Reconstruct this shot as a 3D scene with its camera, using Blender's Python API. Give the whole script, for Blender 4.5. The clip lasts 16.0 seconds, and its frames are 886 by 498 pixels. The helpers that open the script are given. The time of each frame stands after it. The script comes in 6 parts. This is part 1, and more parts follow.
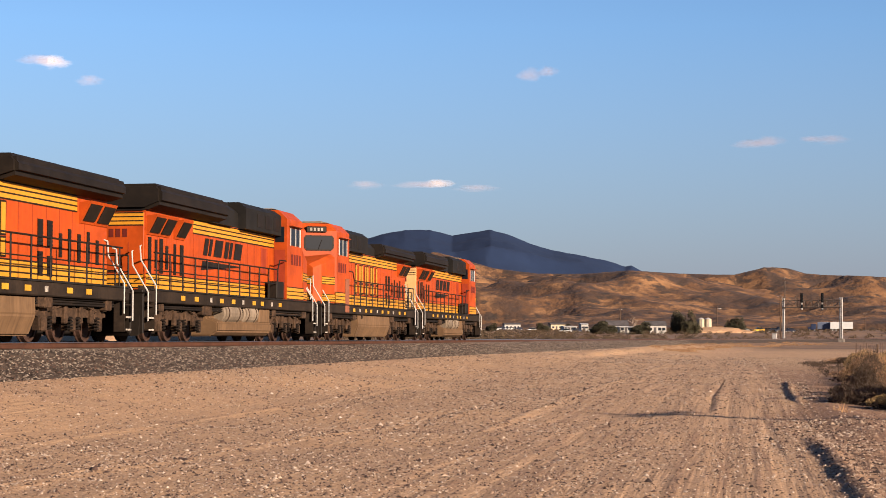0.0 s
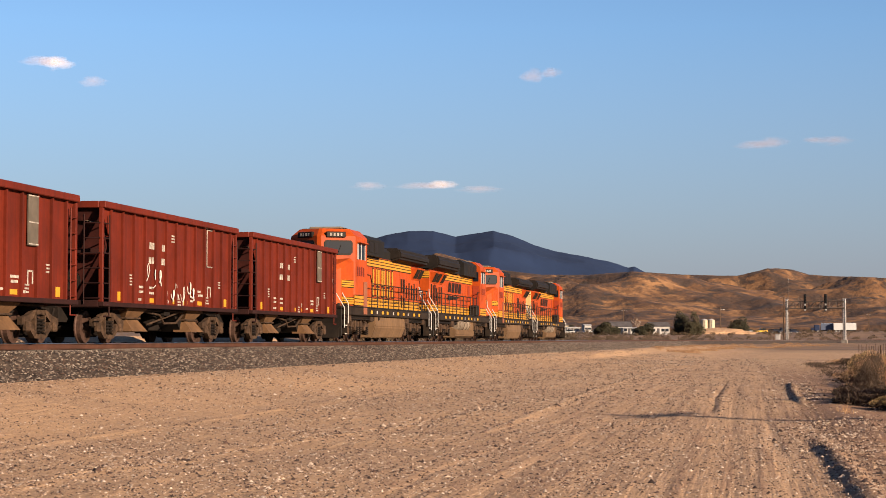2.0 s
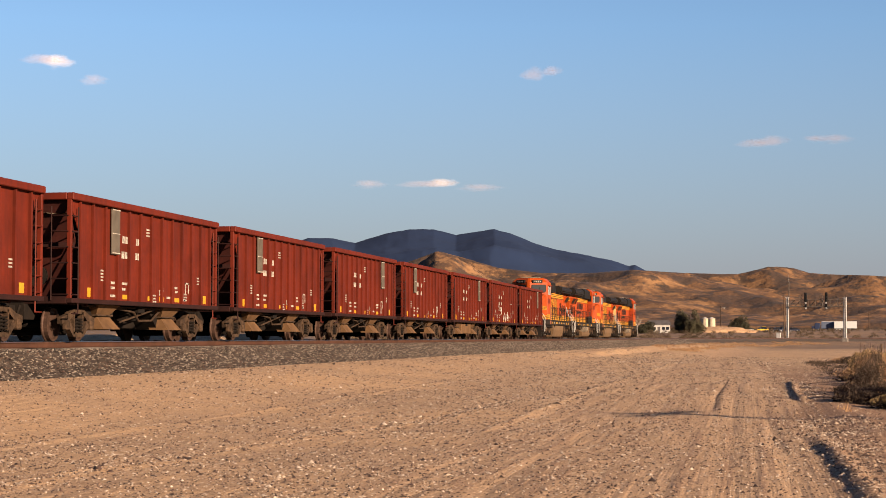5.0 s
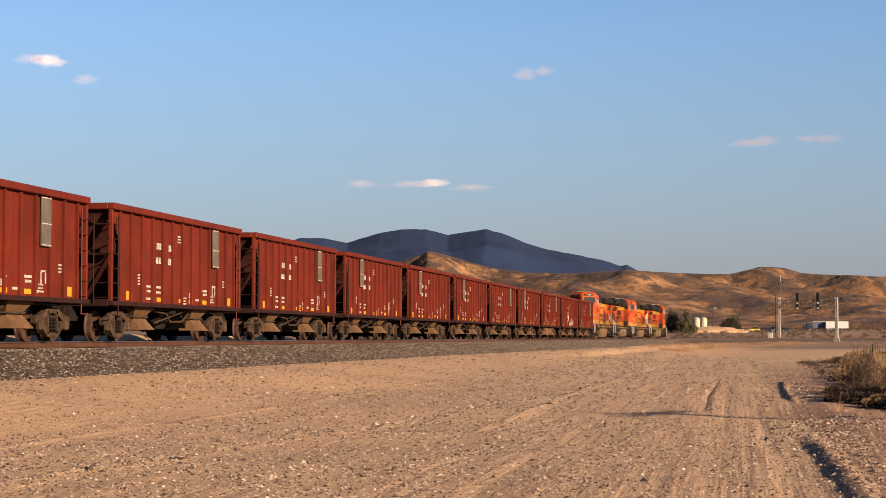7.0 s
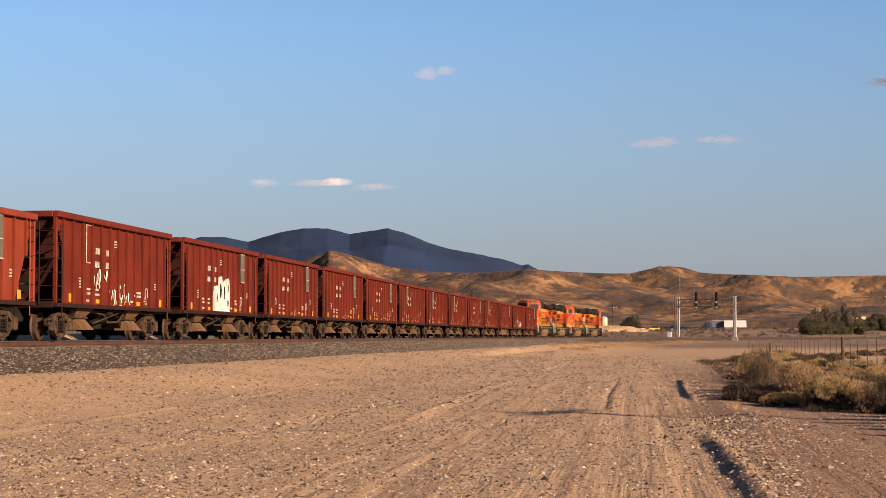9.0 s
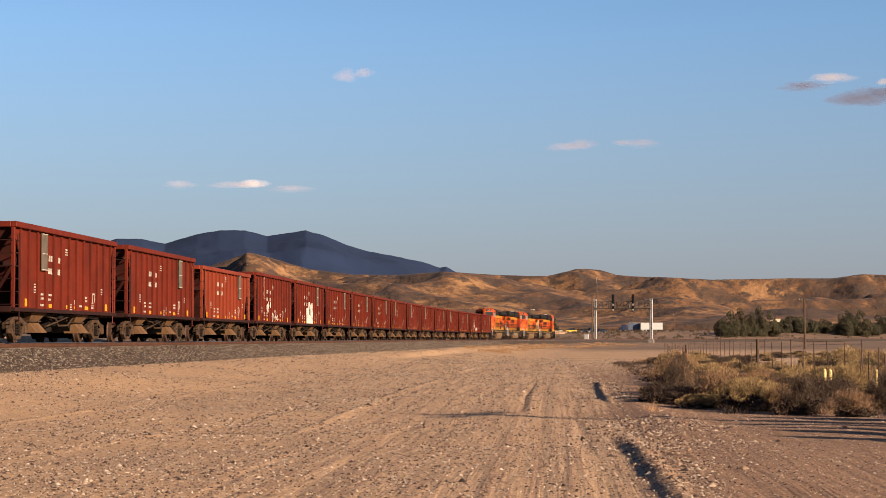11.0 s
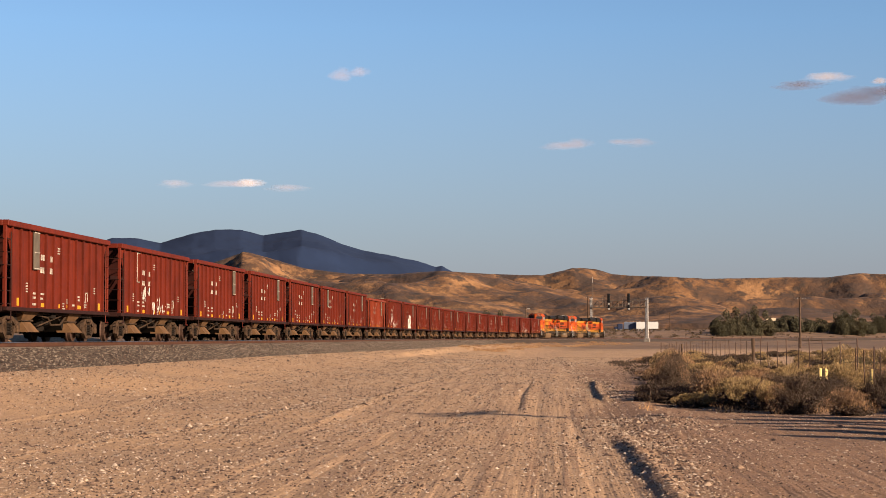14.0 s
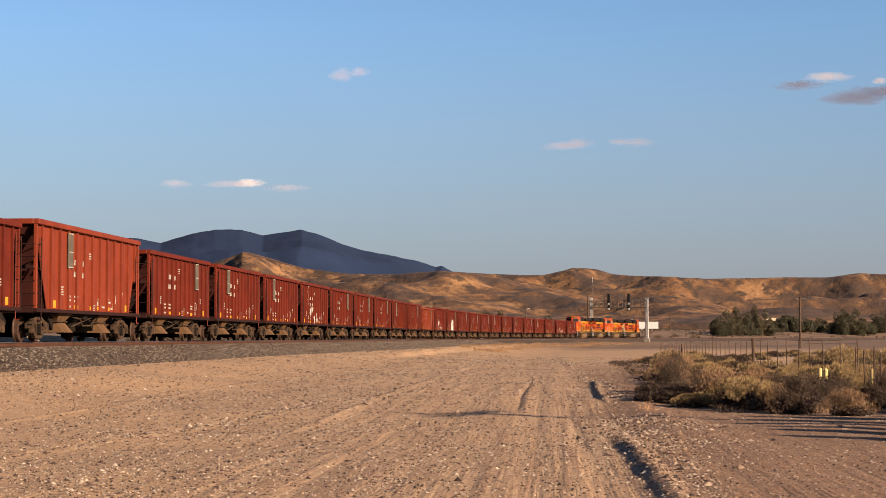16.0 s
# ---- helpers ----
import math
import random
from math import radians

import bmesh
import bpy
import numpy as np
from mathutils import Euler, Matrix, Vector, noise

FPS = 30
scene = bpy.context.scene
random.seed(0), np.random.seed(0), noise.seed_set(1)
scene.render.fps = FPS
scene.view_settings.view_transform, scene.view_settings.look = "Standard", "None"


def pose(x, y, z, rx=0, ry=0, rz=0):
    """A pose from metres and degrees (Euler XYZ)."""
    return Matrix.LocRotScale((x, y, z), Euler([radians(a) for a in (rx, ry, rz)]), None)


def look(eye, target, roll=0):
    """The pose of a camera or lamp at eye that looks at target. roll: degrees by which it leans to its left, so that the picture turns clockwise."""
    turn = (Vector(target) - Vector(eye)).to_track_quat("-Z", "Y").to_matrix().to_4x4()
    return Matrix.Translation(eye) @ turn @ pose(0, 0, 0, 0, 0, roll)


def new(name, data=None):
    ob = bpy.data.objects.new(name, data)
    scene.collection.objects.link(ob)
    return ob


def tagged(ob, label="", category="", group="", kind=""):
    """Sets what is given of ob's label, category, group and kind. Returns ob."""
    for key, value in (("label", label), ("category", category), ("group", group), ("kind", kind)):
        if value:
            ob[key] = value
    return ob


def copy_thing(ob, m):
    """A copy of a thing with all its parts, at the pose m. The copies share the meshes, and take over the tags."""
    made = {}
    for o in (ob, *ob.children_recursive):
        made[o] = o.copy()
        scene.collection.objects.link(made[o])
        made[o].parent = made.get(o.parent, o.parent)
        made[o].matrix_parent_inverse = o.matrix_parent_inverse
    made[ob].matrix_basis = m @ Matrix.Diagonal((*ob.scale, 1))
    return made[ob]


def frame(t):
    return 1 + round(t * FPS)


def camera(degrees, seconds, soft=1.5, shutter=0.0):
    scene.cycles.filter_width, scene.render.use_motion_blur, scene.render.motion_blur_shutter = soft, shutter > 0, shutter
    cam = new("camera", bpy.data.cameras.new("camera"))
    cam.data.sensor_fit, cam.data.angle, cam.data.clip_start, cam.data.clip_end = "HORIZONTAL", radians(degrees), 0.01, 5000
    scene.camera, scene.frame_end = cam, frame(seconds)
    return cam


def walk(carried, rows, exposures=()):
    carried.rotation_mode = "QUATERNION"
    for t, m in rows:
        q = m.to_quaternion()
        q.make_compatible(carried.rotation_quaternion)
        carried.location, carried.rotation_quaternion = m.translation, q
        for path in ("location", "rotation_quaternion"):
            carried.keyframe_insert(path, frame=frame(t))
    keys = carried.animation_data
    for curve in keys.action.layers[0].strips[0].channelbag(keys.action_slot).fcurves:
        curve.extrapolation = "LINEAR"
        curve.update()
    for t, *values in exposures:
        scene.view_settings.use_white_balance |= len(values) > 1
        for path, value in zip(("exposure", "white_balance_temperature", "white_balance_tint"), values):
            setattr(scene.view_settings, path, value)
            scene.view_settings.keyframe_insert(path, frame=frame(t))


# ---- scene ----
# ---------------------------------------------------------------- camera
cam = camera(27.5, 16.0, soft=0.6)
# seconds, degrees turned to the right, pitch, lean
PAN = [(0, 0, 2.82, 0), (0.5, -0.026, 2.845, 0.01), (1, 0.015, 2.862, 0.01), (1.5, 0.006, 2.858, 0.01), (2, -0.1, 2.853, 0),
       (2.5, -0.18, 2.832, -0.02), (3, -0.213, 2.81, -0.03), (3.5, -0.144, 2.805, -0.02), (4, -0.125, 2.8, -0.01), (4.5, -0.121, 2.8, -0.01),
       (5, -0.118, 2.8, -0.01), (6.2, -0.05, 2.8, -0.01), (7.3, 0.2, 2.8, 0), (7.5, 0.3, 2.797, 0.01), (8, 1.521, 2.77, 0.02),
       (8.5, 2.362, 2.772, 0.045), (9, 3.245, 2.775, 0.05), (9.5, 4.23, 2.79, 0.05), (10, 4.981, 2.81, 0.055), (10.2, 5.246, 2.825, 0.06),
       (11.2, 5.9, 2.845, 0.08), (12.5, 6.01, 2.845, 0.09), (13, 5.996, 2.84, 0.09), (13.5, 5.99, 2.822, 0.1), (14, 5.975, 2.82, 0.1),
       (14.5, 5.975, 2.82, 0.1), (15, 5.985, 2.82, 0.1), (15.5, 5.976, 2.82, 0.1), (16, 5.973, 2.82, 0.1)]
EYE = 1.45
walk(cam, [(t, pose(0, 0, EYE, 90 + p, r, -y)) for t, y, p, r in PAN], [(0, 1.12, 5520, 15), (2.2, 1.12, 5700, 14), (5, 1.12, 5950, 15), (8, 1.12, 5900, 15), (12.5, 1.12, 5820, 14), (16, 1.12, 5820, 14)])

# ---------------------------------------------------------------- light
SUN_AZ, SUN_EL = radians(133), radians(18)   # clockwise from +y
world = bpy.data.worlds.new("sky")
scene.world = world
world.use_nodes = True
wn = world.node_tree.nodes
sky = wn.new("ShaderNodeTexSky")
sky.sky_type, sky.sun_disc = "NISHITA", False
sky.sun_elevation, sky.sun_rotation = SUN_EL, SUN_AZ
sky.air_density, sky.dust_density, sky.ozone_density = 1.0, 0.2, 3.0
# a pale layer of dust lies along the whole horizon
wl = world.node_tree.links
up = wn.new("ShaderNodeSeparateXYZ")
wl.new(wn.new("ShaderNodeTexCoord").outputs["Generated"], up.inputs[0])
dusty = wn.new("ShaderNodeMapRange")
for key, v in zip(("From Min", "From Max", "To Min", "To Max"), (0.0, 0.17, 0.9, 0.0)):
    dusty.inputs[key].default_value = v
wl.new(up.outputs["Z"], dusty.inputs["Value"])
dust = wn.new("ShaderNodeMix")
dust.data_type = "RGBA"
dust.inputs["B"].default_value = (2.2, 2.1, 2.38, 1)
wl.new(dusty.outputs[0], dust.inputs["Factor"])
wl.new(sky.outputs[0], dust.inputs["A"])
wl.new(dust.outputs["Result"], wn["Background"].inputs[0])
wn["Background"].inputs[1].default_value = 0.0555
sun = new("sun", bpy.data.lights.new("sun", "SUN"))
sun.data.energy, sun.data.angle, sun.data.color = 8.8, radians(0.5), (1.0, 0.74, 0.465)
toward_sun = Vector((math.sin(SUN_AZ) * math.cos(SUN_EL), math.cos(SUN_AZ) * math.cos(SUN_EL), math.sin(SUN_EL)))
sun.matrix_world = look(toward_sun * 50, (0, 0, 0))


# ---------------------------------------------------------------- materials
TONE = 0.46   # one scale for all the paints and stones below


def material(name, color, rough=0.8, metal=0.0, spread=0.25, scale=2.0, fine=30.0, bump=0.3, second=None, streaks=0.0, space="Object"):
    """A painted or natural surface: two scales of tone and a fine relief."""
    m = bpy.data.materials.new(name)
    m.use_nodes = True
    n, l = m.node_tree.nodes, m.node_tree.links
    b = n["Principled BSDF"]
    b.inputs["Roughness"].default_value, b.inputs["Metallic"].default_value = rough, metal
    b.inputs["Specular IOR Level"].default_value = 0.5 if rough < 0.3 else 0.12
    co = n.new("ShaderNodeTexCoord")
    big, small = n.new("ShaderNodeTexNoise"), n.new("ShaderNodeTexNoise")
    big.inputs["Scale"].default_value, small.inputs["Scale"].default_value = scale, fine
    big.inputs["Detail"].default_value, small.inputs["Detail"].default_value = 5, 3
    for t in (big, small):
        l.new(co.outputs[space], t.inputs["Vector"])
    mix = n.new("ShaderNodeMix")
    mix.data_type = "RGBA"
    color = tuple(c * TONE for c in color)
    second = second and tuple(c * TONE for c in second)
    c2 = second or tuple(c * (1 - spread) for c in color)
    c1 = color if second else tuple(min(c * (1 + spread * 0.6), 0.95) for c in color)
    mix.inputs["A"].default_value, mix.inputs["B"].default_value = (*c1, 1), (*c2, 1)
    ramp = n.new("ShaderNodeMapRange")
    ramp.inputs["From Min"].default_value, ramp.inputs["From Max"].default_value = 0.35, 0.65
    l.new(big.outputs["Fac"], ramp.inputs["Value"])
    l.new(ramp.outputs[0], mix.inputs["Factor"])
    tone = n.new("ShaderNodeMix")
    tone.data_type, tone.blend_type = "RGBA", "MULTIPLY"
    tone.inputs["Factor"].default_value = min(1.0, spread * 2)
    l.new(mix.outputs["Result"], tone.inputs["A"])
    l.new(small.outputs["Fac"], tone.inputs["B"])
    bright = n.new("ShaderNodeMix")
    bright.data_type, bright.blend_type = "RGBA", "MULTIPLY"
    bright.inputs["Factor"].default_value = 1.0
    k = 1 + min(1.0, spread * 2) * 0.75
    bright.inputs["B"].default_value = (k, k, k, 1)
    l.new(tone.outputs["Result"], bright.inputs["A"])
    out = bright.outputs["Result"]
    if streaks:      # dirt washed down the side
        fall = n.new("ShaderNodeMapping")
        fall.inputs["Scale"].default_value = (1.0, 5.0, 0.35)
        l.new(co.outputs[space], fall.inputs["Vector"])
        run = n.new("ShaderNodeTexNoise")
        run.inputs["Scale"].default_value, run.inputs["Detail"].default_value = 1.6, 4
        l.new(fall.outputs[0], run.inputs["Vector"])
        amount = n.new("ShaderNodeMapRange")
        for key, v in zip(("From Min", "From Max", "To Min", "To Max"), (0.42, 0.68, 0.0, streaks)):
            amount.inputs[key].default_value = v
        l.new(run.outputs["Fac"], amount.inputs["Value"])
        dirt = n.new("ShaderNodeMix")
        dirt.data_type = "RGBA"
        dirt.inputs["B"].default_value = tuple(c * 0.3 + k * TONE for c, k in zip(color, (0.012, 0.006, 0.004))) + (1,)
        l.new(amount.outputs[0], dirt.inputs["Factor"])
        l.new(out, dirt.inputs["A"])
        out = dirt.outputs["Result"]
    l.new(out, b.inputs["Base Color"])
    if bump:
        bp = n.new("ShaderNodeBump")
        bp.inputs["Strength"].default_value, bp.inputs["Distance"].default_value = bump, 0.02
        l.new(small.outputs["Fac"], bp.inputs["Height"])
        l.new(bp.outputs[0], b.inputs["Normal"])
    return m


M = {}


def nodes_of(name, rough=0.95):
    m = bpy.data.materials.new(name)
    m.use_nodes = True
    n, l = m.node_tree.nodes, m.node_tree.links
    n["Principled BSDF"].inputs["Roughness"].default_value = rough
    n["Principled BSDF"].inputs["Specular IOR Level"].default_value = 0.2
    return m, n, l, n["Principled BSDF"]


def noise_node(n, l, vector, scale, detail=4, rough=0.55):
    t = n.new("ShaderNodeTexNoise")
    t.inputs["Scale"].default_value, t.inputs["Detail"].default_value, t.inputs["Roughness"].default_value = scale, detail, rough
    l.new(vector, t.inputs["Vector"])
    return t.outputs["Fac"]


def steps(n, l, value, lo, hi, a=0.0, b=1.0):
    r = n.new("ShaderNodeMapRange")
    for key, v in zip(("From Min", "From Max", "To Min", "To Max"), (lo, hi, a, b)):
        r.inputs[key].default_value = v
    l.new(value, r.inputs["Value"])
    return r.outputs[0]


EARTH = 0.61   # the same for soils


def blend(n, l, fac, a, b, kind="MIX"):
    x = n.new("ShaderNodeMix")
    x.data_type, x.blend_type = "RGBA", kind
    for key, v in (("Factor", fac), ("A", a), ("B", b)):
        if isinstance(v, (tuple, list)):
            x.inputs[key].default_value = (*(c * EARTH for c in v), 1)
        elif isinstance(v, (int, float)):
            x.inputs[key].default_value = v
        else:
            l.new(v, x.inputs[key])
    return x.outputs["Result"]


ROAD = 9.3   # heading of the wheel tracks, degrees


def sand_material():
    """Pale dirt: compacted wheel tracks along the yard, patches of pinkish gravel, grit."""
    m, n, l, b = nodes_of("desert_dirt")
    co = n.new("ShaderNodeTexCoord").outputs["Object"]
    turn = n.new("ShaderNodeMapping")
    turn.vector_type = "TEXTURE"
    turn.inputs["Rotation"].default_value = (0, 0, -radians(ROAD))
    turn.inputs["Scale"].default_value = (1, 50, 1)
    l.new(co, turn.inputs["Vector"])
    patch = noise_node(n, l, co, 0.16, 4)
    streak, tread = noise_node(n, l, turn.outputs[0], 1.3, 4, 0.6), noise_node(n, l, turn.outputs[0], 6.5, 3, 0.6)
    clod, grit, grain = noise_node(n, l, co, 2.3, 5, 0.7), noise_node(n, l, co, 7.0, 4, 0.7), noise_node(n, l, co, 26.0, 3, 0.75)
    across = n.new("ShaderNodeSeparateXYZ")
    l.new(turn.outputs[0], across.inputs[0])

    def mul(a, c, op="MULTIPLY"):
        x = n.new("ShaderNodeMath")
        x.operation = op
        for k, v in enumerate((a, c)):
            if isinstance(v, (int, float)):
                x.inputs[k].default_value = v
            else:
                l.new(v, x.inputs[k])
        return x.outputs[0]

    ragged = mul(across.outputs["X"], mul(patch, 1.6), "ADD")
    # the driven road is finer and flatter than the gravel beside it
    road = mul(steps(n, l, ragged, -3.6, -2.4), steps(n, l, ragged, 2.3, 1.5))
    rough_part = steps(n, l, road, 0, 1, 1.0, 0.45)
    col = blend(n, l, steps(n, l, patch, 0.38, 0.62), (0.45, 0.282, 0.135), (0.345, 0.22, 0.114))
    col = blend(n, l, mul(steps(n, l, streak, 0.46, 0.68, 0, 0.45), steps(n, l, road, 0, 1, 0.3, 1)), col, (0.29, 0.172, 0.094))
    col = blend(n, l, mul(road, 0.6), col, (0.385, 0.242, 0.122))
    # darker packed soil beyond the graded ridge; shadows near the scrub are painted in too
    soil_shade = mul(steps(n, l, ragged, 1.35, 2.3, 0, 0.85), steps(n, l, across.outputs["Y"], 1.5, 2.2, 1, 0))
    col = blend(n, l, soil_shade, col, (0.18, 0.094, 0.046))
    col = blend(n, l, mul(steps(n, l, tread, 0.5, 0.62, 0, 0.75), steps(n, l, road, 0, 1, 0.04, 0.9)), col, (0.25, 0.142, 0.074))
    col = blend(n, l, mul(steps(n, l, tread, 0.47, 0.34, 0, 0.7), steps(n, l, road, 0, 1, 0.04, 0.9)), col, (0.53, 0.335, 0.17))
    col = blend(n, l, mul(steps(n, l, clod, 0.52, 0.72, 0, 0.45), rough_part), col, (0.20, 0.11, 0.06))
    col = blend(n, l, mul(steps(n, l, clod, 0.46, 0.3, 0, 0.45), steps(n, l, soil_shade, 0, 1, 1, 0.3)), col, (0.50, 0.31, 0.15))
    col = blend(n, l, mul(steps(n, l, grit, 0.53, 0.7, 0, 0.7), rough_part), col, (0.135, 0.074, 0.042))
    col = blend(n, l, mul(steps(n, l, grain, 0.54, 0.7, 0, 0.9), steps(n, l, soil_shade, 0, 1, 1, 0.45)), col, (0.56, 0.375, 0.21))
    col = blend(n, l, steps(n, l, grain, 0.45, 0.32, 0, 0.85), col, (0.125, 0.068, 0.04))
    # brown scrubby soil out on the plain
    far = n.new("ShaderNodeVectorMath")
    far.operation = "LENGTH"
    l.new(co, far.inputs[0])
    plain = blend(n, l, steps(n, l, noise_node(n, l, co, 0.05, 4, 0.65), 0.4, 0.6), (0.175, 0.102, 0.052), (0.08, 0.05, 0.031))
    beyond = mul(steps(n, l, far.outputs["Value"], 265, 345, 0, 0.85), steps(n, l, ragged, -29, -34, 0, 0.85), "MAXIMUM")
    col = blend(n, l, beyond, col, plain)
    pink = n.new("ShaderNodeMix")
    pink.data_type, pink.blend_type = "RGBA", "MULTIPLY"
    pink.inputs["Factor"].default_value = 1.0
    pink.inputs["B"].default_value = (1.0, 1.0, 1.09, 1)
    l.new(col, pink.inputs["A"])
    l.new(pink.outputs["Result"], b.inputs["Base Color"])
    last = None
    for src, strength, dist in ((streak, 0.4, 0.08), (tread, 0.6, 0.05), (clod, 0.4, 0.04), (grit, 0.7, 0.035), (grain, 0.7, 0.012)):
        bp = n.new("ShaderNodeBump")
        bp.inputs["Strength"].default_value, bp.inputs["Distance"].default_value = strength, dist
        l.new(src, bp.inputs["Height"])
        if last:
            l.new(last, bp.inputs["Normal"])
        last = bp.outputs[0]
    l.new(last, b.inputs["Normal"])
    return m


def hill_material():
    """Dry slopes: ochre grass in broad patches, bare brown earth, dark scrub in specks."""
    m, n, l, b = nodes_of("dry_hill")
    co = n.new("ShaderNodeTexCoord").outputs["Object"]
    big, mid, small = noise_node(n, l, co, 0.006, 4, 0.6), noise_node(n, l, co, 0.018, 5, 0.62), noise_node(n, l, co, 0.055, 5, 0.65)
    fine = noise_node(n, l, co, 0.11, 4, 0.7)
    col = blend(n, l, steps(n, l, big, 0.42, 0.58), (0.150, 0.074, 0.031), (0.085, 0.044, 0.023))
    col = blend(n, l, steps(n, l, mid, 0.46, 0.38, 0, 0.8), col, (0.28, 0.147, 0.062))
    col = blend(n, l, steps(n, l, small, 0.46, 0.38, 0, 0.6), col, (0.265, 0.14, 0.06))
    col = blend(n, l, steps(n, l, mid, 0.51, 0.57, 0, 0.8), col, (0.052, 0.031, 0.021))
    col = blend(n, l, steps(n, l, small, 0.53, 0.59, 0, 0.8), col, (0.042, 0.027, 0.02))
    for scale, reach, much in ((0.085, 0.36, 0.85), (0.035, 0.30, 0.75)):
        dots = n.new("ShaderNodeTexVoronoi")
        dots.inputs["Scale"].default_value = scale
        l.new(co, dots.inputs["Vector"])
        bush = n.new("ShaderNodeMath")
        bush.operation = "MULTIPLY"
        l.new(steps(n, l, dots.outputs["Distance"], reach, reach * 0.55, 0, much), bush.inputs[0])
        l.new(steps(n, l, fine, 0.40, 0.52), bush.inputs[1])
        col = blend(n, l, bush.outputs[0], col, (0.035, 0.026, 0.02))
    col = blend(n, l, steps(n, l, fine, 0.5, 0.66, 0, 0.6), col, (0.06, 0.037, 0.027))
    l.new(col, b.inputs["Base Color"])
    last = None
    for src, dist in ((mid, 6.0), (fine, 1.6)):
        bp = n.new("ShaderNodeBump")
        bp.inputs["Strength"].default_value, bp.inputs["Distance"].default_value = 0.9, dist
        l.new(src, bp.inputs["Height"])
        if last:
            l.new(last, bp.inputs["Normal"])
        last = bp.outputs[0]
    l.new(last, b.inputs["Normal"])
    return m


def speckle_material(name, colors, rough=0.9):
    """Each loose piece takes one of several tones."""
    m, n, l, b = nodes_of(name, rough)
    geo = n.new("ShaderNodeNewGeometry")
    ramp = n.new("ShaderNodeValToRGB")
    ramp.color_ramp.interpolation = "CONSTANT"
    for i, c in enumerate(colors):
        e = ramp.color_ramp.elements[i] if i < 2 else ramp.color_ramp.elements.new(i / len(colors))
        e.position, e.color = i / len(colors), (*(v * TONE for v in c), 1)
    l.new(geo.outputs["Random Per Island"], ramp.inputs[0])
    co = n.new("ShaderNodeTexCoord").outputs["Object"]
    l.new(blend(n, l, steps(n, l, noise_node(n, l, co, 60, 2), 0.3, 0.7, 0, 0.4), ramp.outputs[0], (0.08, 0.05, 0.035)), b.inputs["Base Color"])
    return m


M["sand"] = sand_material()
M["hill"] = hill_material()
# the haze before the mountain is put into its blue base colour
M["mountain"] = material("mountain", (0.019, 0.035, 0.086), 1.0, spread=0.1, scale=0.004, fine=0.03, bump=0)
M["pebble"] = speckle_material("desert_pebbles", [(0.66, 0.48, 0.33), (0.32, 0.20, 0.13), (0.06, 0.038, 0.029), (0.50, 0.335, 0.215), (0.84, 0.66, 0.49), (0.12, 0.07, 0.05)])
M["stone"] = speckle_material("ballast_stones", [(0.20, 0.155, 0.115), (0.07, 0.05, 0.038), (0.31, 0.245, 0.19), (0.035, 0.025, 0.02), (0.46, 0.385, 0.30), (0.14, 0.082, 0.054)])


# ---------------------------------------------------------------- mesh helpers
def mesh_object(name, bm, mat, parent=None, label="", smooth=False):
    me = bpy.data.meshes.new(name)
    bm.normal_update()
    bm.to_mesh(me)
    bm.free()
    if smooth:
        me.polygons.foreach_set("use_smooth", [True] * len(me.polygons))
    me.materials.append(mat)
    ob = new(name, me)
    ob.parent = parent
    if label:
        ob["label"] = label
    return ob


def box(bm, cx, cy, cz, sx, sy, sz, bevel=0.0, m=None):
    """A box about a centre, its edges broken by bevel."""
    r = bmesh.ops.create_cube(bm, size=1.0, matrix=(m or Matrix()) @ Matrix.Translation((cx, cy, cz)) @ Matrix.Diagonal((sx, sy, sz, 1)))
    if bevel:
        vs = set(r["verts"])
        bmesh.ops.bevel(bm, geom=[e for e in bm.edges if e.verts[0] in vs and e.verts[1] in vs], offset=bevel, segments=1, affect="EDGES")


def grid_mesh(name, xs, ys, height, mat, smooth=True, parent=None):
    """A sheet over the crossing lines xs, ys with z = height(x, y)."""
    nx, ny = len(xs), len(ys)
    gx, gy = np.meshgrid(np.array(xs), np.array(ys))
    gz = height(gx, gy)
    verts = np.stack([gx.ravel(), gy.ravel(), gz.ravel()], 1)
    i = (np.arange(ny - 1)[:, None] * nx + np.arange(nx - 1)).ravel()
    faces = np.stack([i, i + 1, i + nx + 1, i + nx], 1)
    me = bpy.data.meshes.new(name)
    me.from_pydata(verts.tolist(), [], faces.tolist())
    me.polygons.foreach_set("use_smooth", [smooth] * len(me.polygons))
    me.materials.append(mat)
    ob = new(name, me)
    ob.parent = parent
    return ob


# ---------------------------------------------------------------- smooth noise for large forms
def value_noise(x, y, seed):
    """Lattice noise on arrays, 0 to 1."""
    xi, yi = np.floor(x).astype(np.int64), np.floor(y).astype(np.int64)
    fx, fy = x - xi, y - yi
    fx, fy = fx * fx * (3 - 2 * fx), fy * fy * (3 - 2 * fy)

    def h(a, b):
        v = (a * 374761393 + b * 668265263 + seed * 1442695041) & 0xFFFFFFFF
        v = ((v ^ (v >> 13)) * 1274126177) & 0xFFFFFFFF
        return ((v ^ (v >> 16)) & 0xFFFF) / 65535.0
    return (h(xi, yi) * (1 - fx) + h(xi + 1, yi) * fx) * (1 - fy) + (h(xi, yi + 1) * (1 - fx) + h(xi + 1, yi + 1) * fx) * fy


def fractal(x, y, seed, octaves=4, gain=0.5):
    total, amp, norm = 0, 1.0, 0
    for o in range(octaves):
        total = total + amp * value_noise(x * 2 ** o, y * 2 ** o, seed + o)
        norm += amp
        amp *= gain
    return total / norm


